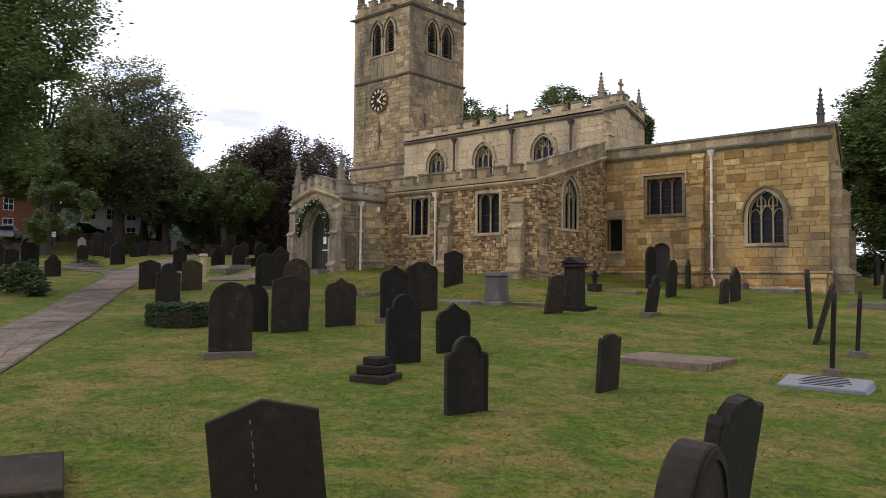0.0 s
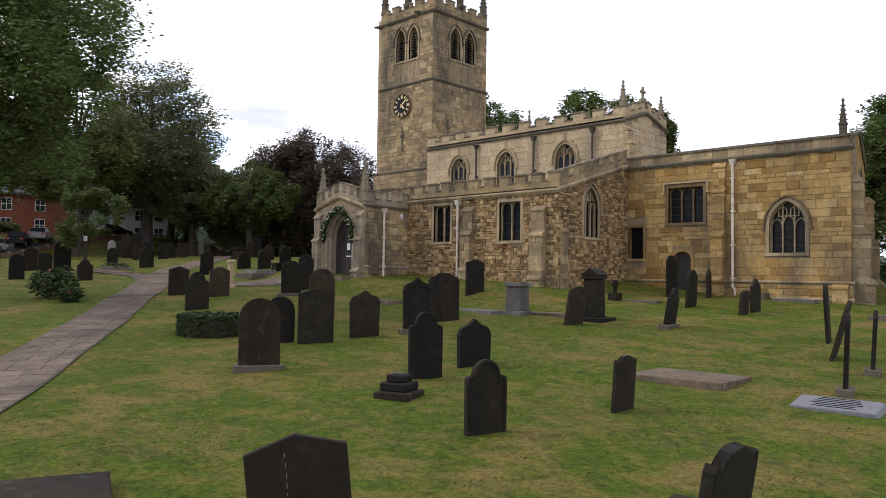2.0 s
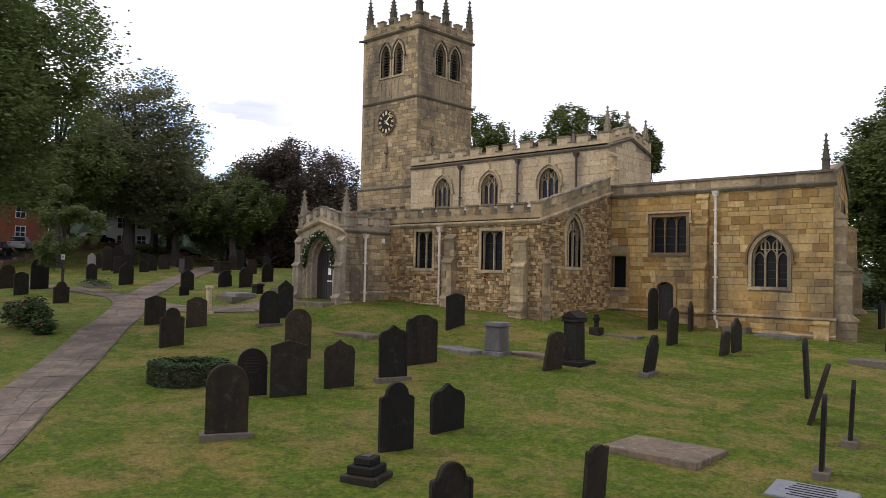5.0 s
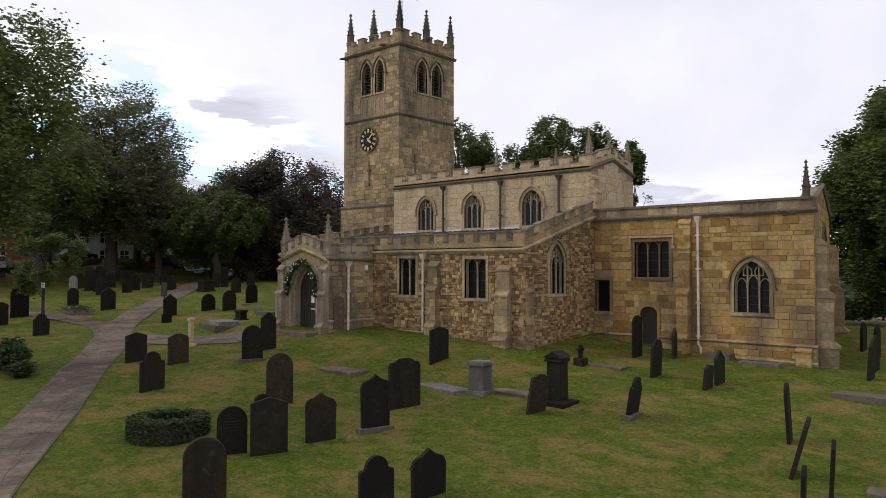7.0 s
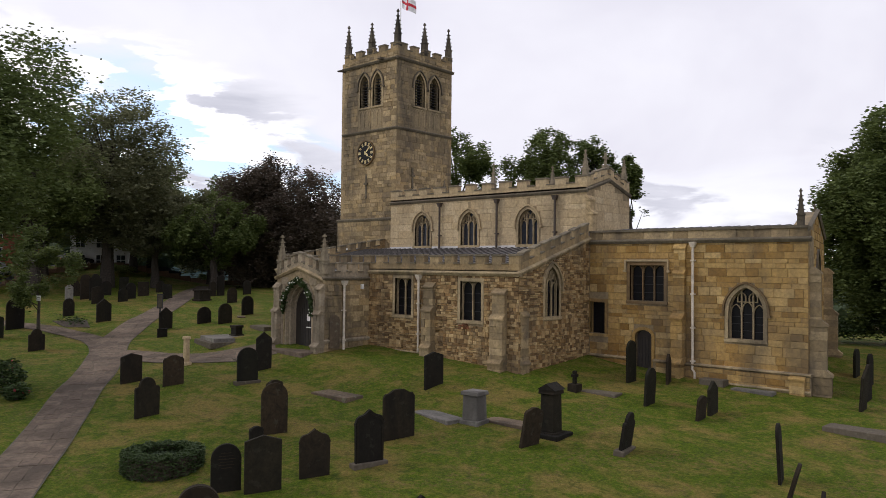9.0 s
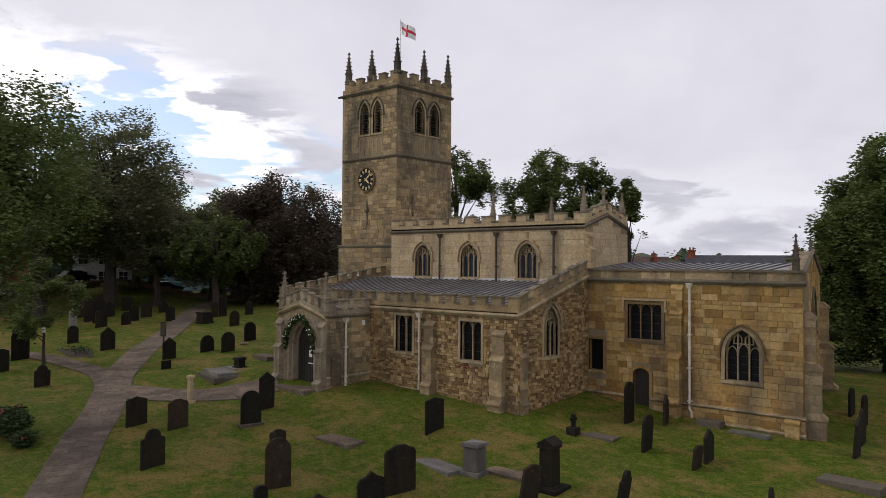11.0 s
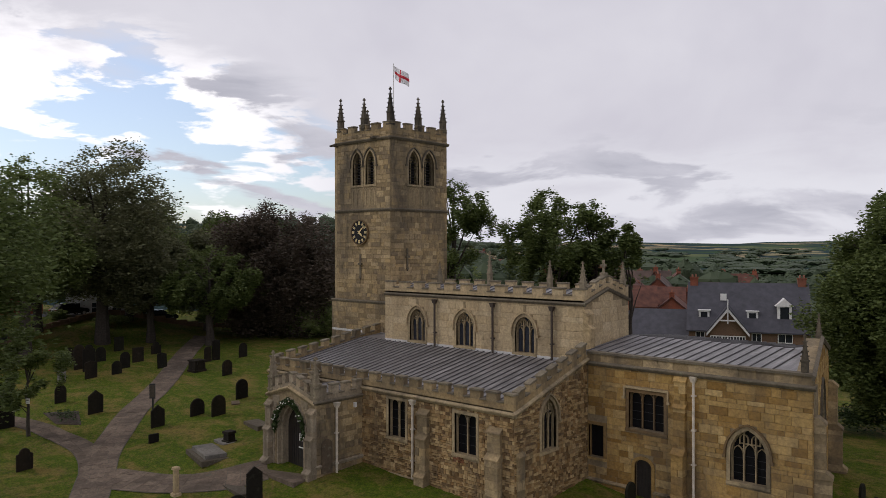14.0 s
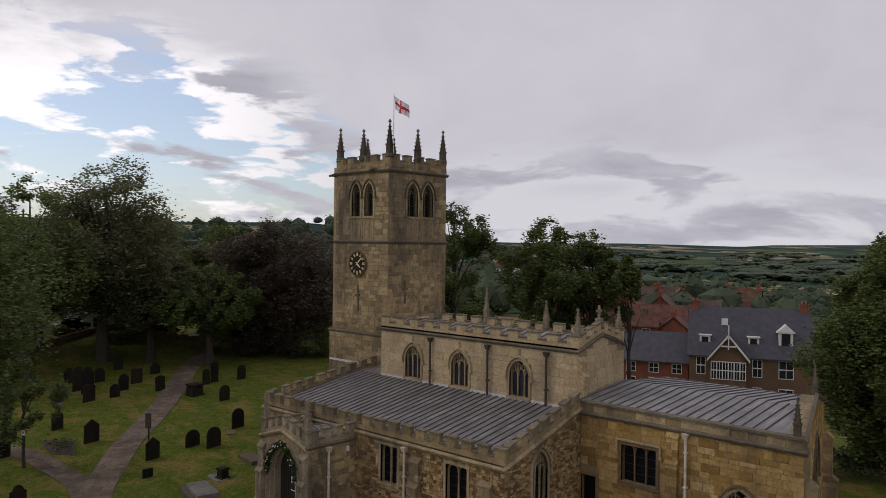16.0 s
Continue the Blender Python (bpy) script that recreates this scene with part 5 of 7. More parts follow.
# ---- gravestones ----
def outline_of(style, w, h):
    """Half-width w, height h: the outline of a headstone, seen from its face."""
    arc = lambda cx, cz, r, a0, a1, n: [(cx + r * math.cos(radians(a0 + (a1 - a0) * k / n)), cz + r * math.sin(radians(a0 + (a1 - a0) * k / n))) for k in range(n + 1)]
    if style == "round":
        return [(w, 0), (w, h - w)] + arc(0, h - w, w, 8, 172, 12) + [(-w, h - w), (-w, 0)]
    if style == "peak":
        return [(w, 0), (w, h - 0.3 * w), (0, h), (-w, h - 0.3 * w), (-w, 0)]
    if style == "tent":
        return [(w, 0), (w, h - 0.8 * w), (0, h), (-w, h - 0.8 * w), (-w, 0)]
    if style == "shoulder":
        s = 0.66 * w
        return [(w, 0), (w, h - s - 0.22 * w)] + arc(w - 0.17 * w, h - s - 0.22 * w, 0.17 * w, 0, 90, 4) + [(s, h - s - 0.03)] + arc(0, h - s, s, 4, 176, 10) + [(-s, h - s - 0.03)] + arc(-w + 0.17 * w, h - s - 0.22 * w, 0.17 * w, 90, 180, 4) + [(-w, 0)]
    if style == "ogee":
        right = []
        for k in range(9):
            t = k / 8
            right.append((w * (1 - t) * (1 + 0.25 * math.sin(math.pi * t)), h - 0.75 * w + 0.75 * w * (t + 0.10 * math.sin(2 * math.pi * t))))
        return [(w, 0), (w, h - 0.95 * w), (w * 1.06, h - 0.9 * w)] + right + [(-x, z) for x, z in right[:-1][::-1]] + [(-w * 1.06, h - 0.9 * w), (-w, h - 0.95 * w), (-w, 0)]
    if style == "scallop":
        right = [(w, h - 0.30 * w), (0.97 * w, h - 0.20 * w), (0.88 * w, h - 0.24 * w), (0.78 * w, h - 0.36 * w), (0.66 * w, h - 0.30 * w), (0.58 * w, h - 0.14 * w), (0.50 * w, h - 0.20 * w), (0.40 * w, h - 0.07 * w), (0.2 * w, h), (0.08 * w, h - 0.02 * w)]
        return [(w, 0)] + right + [(-x * (0.95 if k % 3 else 1.0), z - 0.03 * w * (k % 2)) for k, (x, z) in enumerate(right[::-1])] + [(-w, 0)]
    if style == "scroll":
        right = [(w, h - 0.42 * w), (0.86 * w, h - 0.22 * w), (0.7 * w, h - 0.25 * w), (0.5 * w, h - 0.12 * w), (0.34 * w, h - 0.02 * w), (0.15 * w, h)]
        return [(w, 0)] + right + [(-x, z) for x, z in right[::-1]] + [(-w, 0)]
    return [(w, 0), (w, h), (-w, h), (-w, 0)]


def stone(x, y, wide, high, style, label="", mat=None, thick=0.13, lean=0.0, tip=0.0, turn=0.0, plinth=False, inscription=0, rim=False):
    """A headstone whose face looks east; lean: sideways, tip: backwards or forwards."""
    z = height(x, y)
    m = pose(x, y, z, 0, 0, turn) @ pose(0, 0, 0, -tip, lean, 90)
    ob = thing("headstone", label or "soot-blackened sandstone headstone standing in the grass", "gravestone", "churchyard headstones", m=m)
    w = wide / 2
    foot = 0.14 if plinth else 0.0
    bm = bm_new()
    pts = [(px, pz + foot if pz > 0 else (foot if plinth else -0.35)) for px, pz in outline_of(style, w, high - foot)]
    prism(bm, pts, -thick / 2, thick / 2)
    bmesh.ops.bevel(bm, geom=[e for e in bm.edges if abs(e.verts[0].co.y - e.verts[1].co.y) < 1e-5], offset=0.012, segments=1, affect="EDGES")
    part("slab", bm, mat or M_grave, ob)
    if plinth:
        bm = bm_new()
        box(bm, -w - 0.12, w + 0.12, -thick / 2 - 0.13, thick / 2 + 0.13, -0.3, foot)
        part("plinth", bevelled(bm, 0.02), M_grave_edge, ob, "lighter stone plinth")
    if rim:
        bm = bm_new()
        line = outline_of(style, w, high - foot)
        cut = [(px * 0.84, foot + pz * 0.93 + 0.02) for px, pz in line]
        out = [(px * 0.94, foot + pz * 0.975 + 0.01) for px, pz in line]
        band(bm, cut, out, -thick / 2 - 0.02, -thick / 2 + 0.01)
        part("moulding", bm, mat or M_grave, ob)
    for k in range(inscription):
        bm = bm_new()
        half = w * (0.35 + 0.3 * ((k * 7) % 5) / 5)
        zz = high * 0.8 - k * 0.09
        box(bm, -half, half, -thick / 2 - 0.004, -thick / 2 + 0.002, zz, zz + 0.022)
        part("inscription_line", bm, M_brown_grave, ob)
    return ob


def ledger(x, y, long, wide, high, turn, label, mat, bars=0, wedge=0.0):
    """A flat grave slab."""
    m = pose(x, y, height(x, y), 0, 0, turn)
    ob = thing("ledger_stone", label, "grave slab", m=m)
    bm = bm_new()
    vs = box(bm, -long / 2, long / 2, -wide / 2, wide / 2, -0.25, high)
    for v in vs[4:]:
        if v.co.y > 0:
            v.co.z += wedge
        if wedge:
            v.co.x *= 0.86
    part("slab", bevelled(bm, 0.02), mat, ob)
    for k in range(bars):
        f = 0.75 - 1.4 * k / max(1, bars - 1)
        half = long * (0.20 + 0.09 * ((k * 5) % 4) / 4)
        yy = wide / 2 * f
        zz = high + wedge * (yy / wide + 0.5) + 0.003
        bm = bm_new()
        box(bm, -half, half, yy - 0.016, yy + 0.016, zz - 0.02, zz + 0.006)
        part("inscription_line", bm, M_black, ob)
    return ob


# nearest ones
near = stone(-4.50, 6.46, 1.05, 1.24, "peak", "large plain black headstone with a low gabled top", turn=-36, thick=0.10, lean=-6)
stone(-0.92, 7.98, 0.92, 1.56, "scallop", "tall weathered headstone with a broken scalloped top, leaning", turn=2, tip=-9, thick=0.12, mat=M_grave)
stone(-0.42, 6.41, 0.86, 1.52, "round", "dark round-topped headstone with a moulded rim", turn=8, thick=0.2, rim=True, tip=-3)
rnd = random.Random(8)
for k in range(7):
    bm = bm_new()
    z0, u = 1.06 - 0.1 * k, -0.12 + rnd.uniform(-0.006, 0.006)
    box(bm, u, u + rnd.uniform(0.006, 0.012), -0.054, -0.045, z0 - rnd.uniform(0.03, 0.085), z0)
    part("lime_streak", bm, M_pale, near, "pale lime streak down the face" if k == 0 else "")
ledger(-7.75, 5.12, 1.9, 1.3, 0.20, -21, "dark broken-edged chest tomb top", M_brown_grave)
# middle of the lawn
stone(-14.63, 12.3, 1.02, 1.82, "round", "broad round-topped brown headstone with moulded rim on a pale plinth", mat=M_brown_grave, plinth=True, rim=True, turn=-28, thick=0.2)
stone(-17.35, 16.05, 1.12, 1.72, "peak", "wide black headstone with a low pitched top", turn=-25)
stone(-17.20, 17.91, 0.98, 1.55, "ogee", turn=-25)
stone(-22.05, 19.79, 1.02, 1.95, "round", mat=M_brown_grave, turn=-20)
stone(-29.75, 23.67, 1.05, 1.77, "round", plinth=True, turn=-12)
stone(-31.74, 25.98, 0.85, 2.0, "tent", turn=-12)
stone(-16.66, 19.79, 1.05, 1.89, "ogee", "black shouldered headstone on a small plinth", plinth=True, turn=-14, rim=True)
stone(-18.1, 22.6, 1.35, 1.85, "scroll", "very broad black headstone with a curved top", turn=-14)
stone(-21.46, 28.18, 1.07, 1.59, "peak", turn=-8)
stone(-11.00, 14.61, 0.90, 1.60, "shoulder", inscription=0, turn=-14)
stone(-11.29, 16.70, 1.02, 1.23, "ogee", turn=-10)
stone(-6.62, 11.75, 0.78, 1.27, "shoulder", "black round-shouldered headstone with faint carving", turn=-20, rim=True)
stone(-13.86, 25.07, 0.95, 1.41, "scroll", "streaked brown headstone, leaning", mat=M_brown_grave, turn=-6, lean=5, tip=-7)
stone(-24.6, 21.6, 0.8, 1.35, "scroll", "low two-toned brown headstone", mat=M_brown_grave)
stone(-18.2, 15.3, 0.9, 1.45, "round", "grey-black round-topped headstone with worn lines of lettering", turn=-25, inscription=6)
stone(-20.6, 18.0, 0.55, 0.95, "scroll", "small carved urn-topped stone beside a larger stone")
# edge-on row towards the chancel
stone(-15.9, 36.6, 0.85, 2.05, "round")
stone(-10.95, 26.78, 0.95, 1.45, "shoulder", "dark headstone on a stepped base, tipped back", plinth=True, tip=-9, turn=8)
stone(-13.25, 33.25, 0.85, 1.63, "round", tip=-3)
stone(-14.44, 37.66, 0.85, 1.44, "tent", mat=M_brown_grave, turn=15)
stone(-10.67, 32.63, 0.75, 0.99, "scroll", tip=-5)
stone(-10.61, 33.73, 0.85, 1.40, "tent")
stone(-5.87, 15.01, 0.72, 1.10, "scallop", "black scroll-topped headstone, tipped slightly", tip=-4, turn=0, thick=0.10)
stone(-5.86, 27.50, 0.70, 1.84, "round", tip=3, turn=11, thick=0.10)
stone(-4.82, 24.39, 0.80, 1.70, "round", "dark headstone leaning strongly backwards", tip=-15, turn=11, thick=0.10)
stone(-3.43, 22.83, 0.5, 1.60, "tent", plinth=True, tip=-3, turn=13, thick=0.10)
stone(-3.18, 19.75, 0.5, 1.76, "round", "tall narrow polished stone with a banded edge on a pale base", plinth=True, tip=-2, turn=13, thick=0.09)
stone(-7.85, 45.18, 0.85, 1.43, "round")
stone(-6.87, 43.49, 0.85, 1.55, "round")
stone(-6.04, 38.46, 0.85, 1.75, "tent", tip=-4)
stone(-6.3, 40.6, 0.8, 1.6, "round")
# by the path and under the trees
stone(-34.2, 19.95, 1.10, 1.45, "peak", turn=4)
stone(-27.86, 17.60, 1.08, 1.61, "shoulder", turn=4)
stone(-32.2, 21.1, 1.05, 1.45, "scroll", "two-toned headstone, black above and pale below", mat=M_brown_grave)
stone(-46.29, 19.87, 0.92, 1.30, "shoulder")
stone(-54.4, 27.45, 1.10, 1.71, "tent")
stone(-59.3, 26.85, 0.85, 1.38, "round")
stone(-47.86, 28.92, 0.98, 1.53, "tent")
stone(-44.99, 27.18, 0.67, 0.57, "plain", "low dark kerb block")
stone(-48.17, 32.10, 1.10, 1.22, "round")
stone(-46.88, 33.05, 1.10, 1.47, "round")
stone(-49.45, 36.65, 1.04, 1.51, "round")
stone(-56.94, 39.99, 0.97, 1.35, "round", mat=M_brown_grave)
stone(-63.61, 42.91, 0.81, 2.0, "peak")
stone(-69.67, 32.43, 0.92, 2.3, "round")
stone(-68.27, 32.75, 1.10, 2.4, "shoulder")
stone(-65.21, 31.65, 1.05, 1.53, "peak")
stone(-75.98, 39.02, 0.98, 1.46, "plain")
stone(-66.89, 35.46, 0.92, 1.50, "round")
stone(-68.69, 37.56, 1.10, 1.39, "plain")
stone(-71.20, 40.65, 1.01, 1.24, "shoulder")
stone(-64.23, 37.72, 0.91, 1.42, "peak", tip=5)
stone(-65.06, 33.85, 0.89, 1.18, "round")
stone(-65.65, 29.37, 0.67, 1.88, "tent", "pale grey pointed headstone", mat=M_pale)
stone(-63.35, 41.87, 0.75, 1.47, "round")
stone(-55.84, 21.85, 1.2, 2.2, "round", "large dark round-topped headstone near the car park")
stone(-57.6, 20.3, 1.0, 1.7, "round", mat=M_brown_grave)
stone(-52.5, 19.6, 0.9, 1.5, "scroll")
stone(-50.2, 17.2, 0.9, 1.6, "round")
stone(-60.5, 18.6, 1.0, 1.5, "peak")
stone(-62.3, 23.9, 0.9, 1.4, "round")
stone(-71.5, 35.2, 0.95, 1.4, "round")
stone(-73.2, 33.0, 0.95, 1.5, "shoulder")
stone(-62.8, 45.4, 0.9, 1.4, "round")
# slabs
ledger(-6.42, 19.0, 2.35, 1.75, 0.10, 1, "pinkish-grey flat ledger slab sunk in the lawn", M_slab)
ledger(-2.9, 18.2, 1.8, 0.85, 0.05, 3, "pale polished wedge memorial with engraved lines", M_polish, bars=6, wedge=0.12)
ledger(-24.6, 25.05, 2.4, 1.1, 0.10, 0, "brown flat ledger slab before the aisle", M_slab)
ledger(-18.9, 25.7, 2.5, 0.95, 0.09, -12, "pale broken flat slab in the grass", M_pale)
ledger(-16.2, 26.9, 1.9, 0.9, 0.08, 2, "sunken buff slab level with the grass", M_slab)
ledger(-39.6, 28.0, 2.8, 1.3, 0.32, -14, "raised grey table tomb slab on a step", M_pale)
ledger(-39.6, 28.0, 3.4, 1.9, 0.10, -14, "wide flat stone step under a table tomb", M_grave_edge)
ledger(-41.2, 30.1, 1.7, 0.9, 0.12, -10, "kerbed grave with pale surround", M_pale)
ledger(-42.6, 33.5, 2.2, 1.1, 0.25, -8, "low dark flat tomb", M_grave_edge)
ledger(-33.9, 26.4, 2.2, 0.8, 0.12, -6, "dark sunken slab beside the porch path", M_grave_edge)
ledger(-48.7, 35.6, 1.2, 0.6, 0.06, -30, "small pale flat stone", M_slab)
ledger(-5.3, 34.6, 2.3, 1.0, 0.22, -4, "dark low ledger tomb", M_grave_edge)
ledger(-2.0, 24.5, 2.0, 0.8, 0.05, 5, "worn slab nearly covered by grass", M_slab)
ledger(-15.9, 33.6, 1.9, 0.8, 0.06, 3, "flat grey stone by the small cross", M_grave_edge)
ledger(-10.6, 38.4, 1.9, 0.6, 0.10, 0, "pale loose slab at the chancel foot", M_pale)
ledger(-12.6, 38.7, 1.2, 0.7, 0.28, 0, "low grey drain kerb beside the wall", M_grave_edge)


def stepped_base(x, y, turn):
    ob = thing("stepped_base", "three-stepped dark stone cross base", "monument", m=pose(x, y, height(x, y), 0, 0, turn))
    for k, (w, z0, z1) in enumerate(((0.41, -0.25, 0.13), (0.31, 0.13, 0.31), (0.21, 0.31, 0.47))):
        bm = bm_new()
        box(bm, -w, w, -w, w, z0, z1)
        part("step", bevelled(bm, 0.025), M_grave if k else M_brown_grave, ob)
    bm = bm_new()
    box(bm, -0.1, 0.1, -0.1, 0.1, 0.47, 0.49)
    part("socket", bm, M_iron, ob)


stepped_base(-9.9, 12.75, 20)


def pedestal(x, y, w, h, mat, label, cap=0.12):
    ob = thing("pedestal_tomb", label, "monument", m=pose(x, y, height(x, y), 0, 0, 4))
    for name, w0, w1, z0, z1 in (("base", w + 0.16, w + 0.16, -0.3, 0.16), ("body", w, w * 0.94, 0.16, h - 0.16), ("cap", w + cap, w + cap * 0.6, h - 0.16, h)):
        bm = bm_new()
        vs = box(bm, -w0 / 2, w0 / 2, -w0 / 2, w0 / 2, z0, z1)
        for v in vs[4:]:
            v.co.x *= w1 / w0
            v.co.y *= w1 / w0
        part(name, bevelled(bm, 0.02), mat, ob)
    return ob


pedestal(-17.2, 26.0, 0.72, 1.3, M_pale, "pale grey stone pedestal tomb with moulded cap")
tall = pedestal(-14.01, 26.71, 0.62, 1.75, M_grave, "tall black pedestal monument with gabled cap on a stepped plinth")
bm = bm_new()
prism(bm, [(-0.4, 1.75), (0.4, 1.75), (0, 2.0)], -0.4, 0.4)
part("gable_cap", bm, M_grave, tall)
bm = bm_new()
box(bm, -0.62, 0.62, -0.62, 0.62, -0.3, 0.12)
part("plinth", bevelled(bm, 0.02), M_grave, tall)
pedestal(-36.0, 23.9, 0.26, 1.55, M_cream, "slim pale stone sundial post", 0.1)
pedestal(-60.5, 39.1, 1.1, 1.05, M_brown_grave, "brown chest tomb with slab lid")
pedestal(-40.9, 30.2, 0.55, 0.75, M_grave, "small dark memorial block in a kerbed grave")

cross = thing("grave_cross", "small dark stone cross on a block", "gravestone", m=pose(-16.9, 33.0, height(-16.9, 33.0)))
for name, b in (("block", (-0.25, 0.25, -0.25, 0.25, -0.2, 0.35)), ("shaft", (-0.08, 0.08, -0.09, 0.09, 0.35, 0.95)), ("arms", (-0.09, 0.09, -0.2, 0.2, 0.66, 0.8))):
    bm = bm_new()
    box(bm, *b)
    part(name, bevelled(bm, 0.015), M_grave, cross)


# ---- notices ----
note = thing("tree_notice", "small white notice fixed to a thin tree trunk", "notice", m=pose(-52.56, 22.2, height(-52.7, 22.3), 0, 0, 40))
for name, b, mat in (("board", (-0.13, 0.13, -0.03, 0.0, 2.2, 2.55), M_white), ("lettering", (-0.08, 0.08, -0.034, -0.03, 2.3, 2.33), M_black), ("lettering", (-0.09, 0.09, -0.034, -0.03, 2.4, 2.43), M_black)):
    bm = bm_new()
    box(bm, *b)
    part(name, bm, mat, note)
sign = thing("notice_post", "dark post with a narrow white-edged notice board", "sign", m=pose(-51.7, 30.5, height(-51.7, 30.5), 0, 0, 40))
for name, b, mat in (("post", (-0.05, 0.05, -0.05, 0.05, -0.2, 2.0), M_iron), ("board", (-0.22, 0.22, -0.09, -0.05, 0.9, 2.0), M_iron), ("panel", (-0.17, 0.17, -0.096, -0.088, 0.98, 1.9), M_grave_edge)):
    bm = bm_new()
    box(bm, *b)
    part(name, bm, mat, sign)


# ---- plants ----
def leaf_mesh(name, centres, size, rng, mat, stretch=1.0):
    """Small bent leaves at the given centres."""
    n = len(centres)
    ang = rng.uniform(0, 2 * np.pi, n)
    tilt = rng.uniform(-1.2, 1.2, n)
    u = np.stack([np.cos(ang), np.sin(ang), np.zeros(n)], 1)
    side = np.stack([-np.sin(ang) * np.cos(tilt), np.cos(ang) * np.cos(tilt), np.sin(tilt)], 1)
    s = (size * rng.uniform(0.6, 1.35, n))[:, None]
    quad = np.stack([centres - u * s * stretch, centres - side * s * 0.55, centres + u * s * stretch, centres + side * s * 0.55], 1).reshape(-1, 3)
    me = bpy.data.meshes.new(name)
    me.vertices.add(4 * n)
    me.vertices.foreach_set("co", quad.ravel())
    me.loops.add(4 * n)
    me.loops.foreach_set("vertex_index", np.arange(4 * n))
    me.polygons.add(n)
    me.polygons.foreach_set("loop_start", np.arange(0, 4 * n, 4))
    me.update()
    me.validate()
    me.materials.append(mat)
    return me


def tree(x, y, top, crown_low, radius, leaves, size, mat, label, seed, trunk=0.35, bark=None, lobes=40, shape="round", loose=0.25, name="tree", density=1.0):
    rng = np.random.default_rng(seed)
    rnd = random.Random(seed)
    z0 = height(x, y)
    ob = thing(name, label, "tree", m=pose(x, y, z0))
    tall, low = top - z0, crown_low - z0
    mid = (tall + low) / 2
    bm = bm_new()
    bend = [(0, 0, -0.4)]
    for k in range(1, 7):
        bend.append((rnd.uniform(-0.12, 0.12) * k * 0.5, rnd.uniform(-0.12, 0.12) * k * 0.5, tall * 0.8 * k / 6))
    tube(bm, bend, [trunk * (1.25 - 1.12 * k / 6) if k else trunk * 1.5 for k in range(7)], 9)
    part("trunk", bm, bark or M_bark, ob)
    # lobes fill an egg-shaped crown
    hubs, sizes = [], []
    for k in range(lobes):
        while True:
            p = rng.uniform(-1, 1, 3)
            if 0.2 < np.dot(p, p) < 1:
                break
        f = (p[2] + 1) / 2
        if shape == "round":
            r = radius * (0.62 + 0.38 * math.sin(math.pi * (0.18 + 0.72 * f)))
        elif shape == "cone":
            r = radius * (1.02 - 0.80 * f)
        else:
            r = radius * (1.0 - 0.35 * f)
        r *= rnd.uniform(0.68, 1.18)
        hubs.append((p[0] * r * 0.92, p[1] * r * 0.92, low + (tall - low) * (0.06 + 0.86 * f)))
        sizes.append(radius * rnd.uniform(0.15, 0.36) * (1.0 if f < 0.75 else 0.7))
    for k, h in enumerate(hubs[: max(8, lobes // 2)]):
        bm = bm_new()
        start = Vector((0, 0, max(low * 0.7, min(tall * 0.72, h[2] * 0.62))))
        end = Vector(h)
        bow = (start + end) / 2 + Vector((rnd.uniform(-0.4, 0.4), rnd.uniform(-0.4, 0.4), rnd.uniform(0.1, 0.6)))
        tube(bm, [start, bow, end], [trunk * 0.38, trunk * 0.22, trunk * 0.06], 5)
        part("limb", bm, bark or M_bark, ob)
    hubs, sizes = np.array(hubs), np.array(sizes)
    pick = rng.choice(len(hubs), leaves, p=sizes ** 2 / (sizes ** 2).sum())
    d = rng.normal(size=(leaves, 3))
    d /= np.linalg.norm(d, axis=1)[:, None]
    rad = sizes[pick] * (rng.uniform(0.2, 1.0, leaves) ** 0.4 + loose * np.abs(rng.normal(0, 0.5, leaves)))
    c = hubs[pick] + d * rad[:, None] * np.array([1.0, 1.0, 0.8])
    # gaps between the sprays
    gaps = np.zeros(leaves)
    for _ in range(7):
        k3 = rng.normal(size=3)
        gaps += np.sin(c @ (k3 / np.linalg.norm(k3) * rng.uniform(1.4, 4.2)) + rng.uniform(0, 6.28))
    c = c[gaps > -0.35 - 3.0 * (density - 1.0)]
    leaves = len(c)
    c += rng.normal(0, size * 0.8, (leaves, 3))
    crown = new("crown", leaf_mesh("crown", c, size, rng, mat))
    crown.parent = ob
    return ob


tree(-40.3, 12.0, 23.2, 6.6, 7.7, 180000, 0.118, M_leaf_lime, "tall loose light-green ash tree beside the path", 71, 0.30, M_bark, 60, "round", 0.5)
tree(-81, 39.5, 29.5, 9.6, 8.4, 94800, 0.178, M_leaf_plum, "large dark purplish maple tree with open crown", 72, 0.6, None, 46, "round", 0.55)
tree(-77.5, 30.5, 25.5, 9.4, 6.5, 57900, 0.178, M_leaf_dark, "dark spreading tree over the graves", 73, 0.5, None, 34, "round", 0.4)
tree(-72.5, 47.5, 15.5, 7.4, 5.5, 47400, 0.166, M_leaf_green, "low broad green tree beside the path", 74, 0.4, None, 30)
tree(-98, 66, 22.5, 6.0, 8.5, 52700, 0.202, M_leaf_green, "rounded green tree at the churchyard edge", 75, 0.5, None, 34)
tree(-74.5, 57.5, 22.8, 3.4, 7.8, 162700, 0.160, M_leaf_copper, "large copper beech with near-black foliage", 76, 0.6, None, 76, "round", 0.6, density=1.4)
tree(-52.3, 65, 26.8, 5.0, 4.8, 47400, 0.154, M_leaf_green, "tall dark green tree behind the tower", 77, 0.4, None, 32, "egg", 0.4)
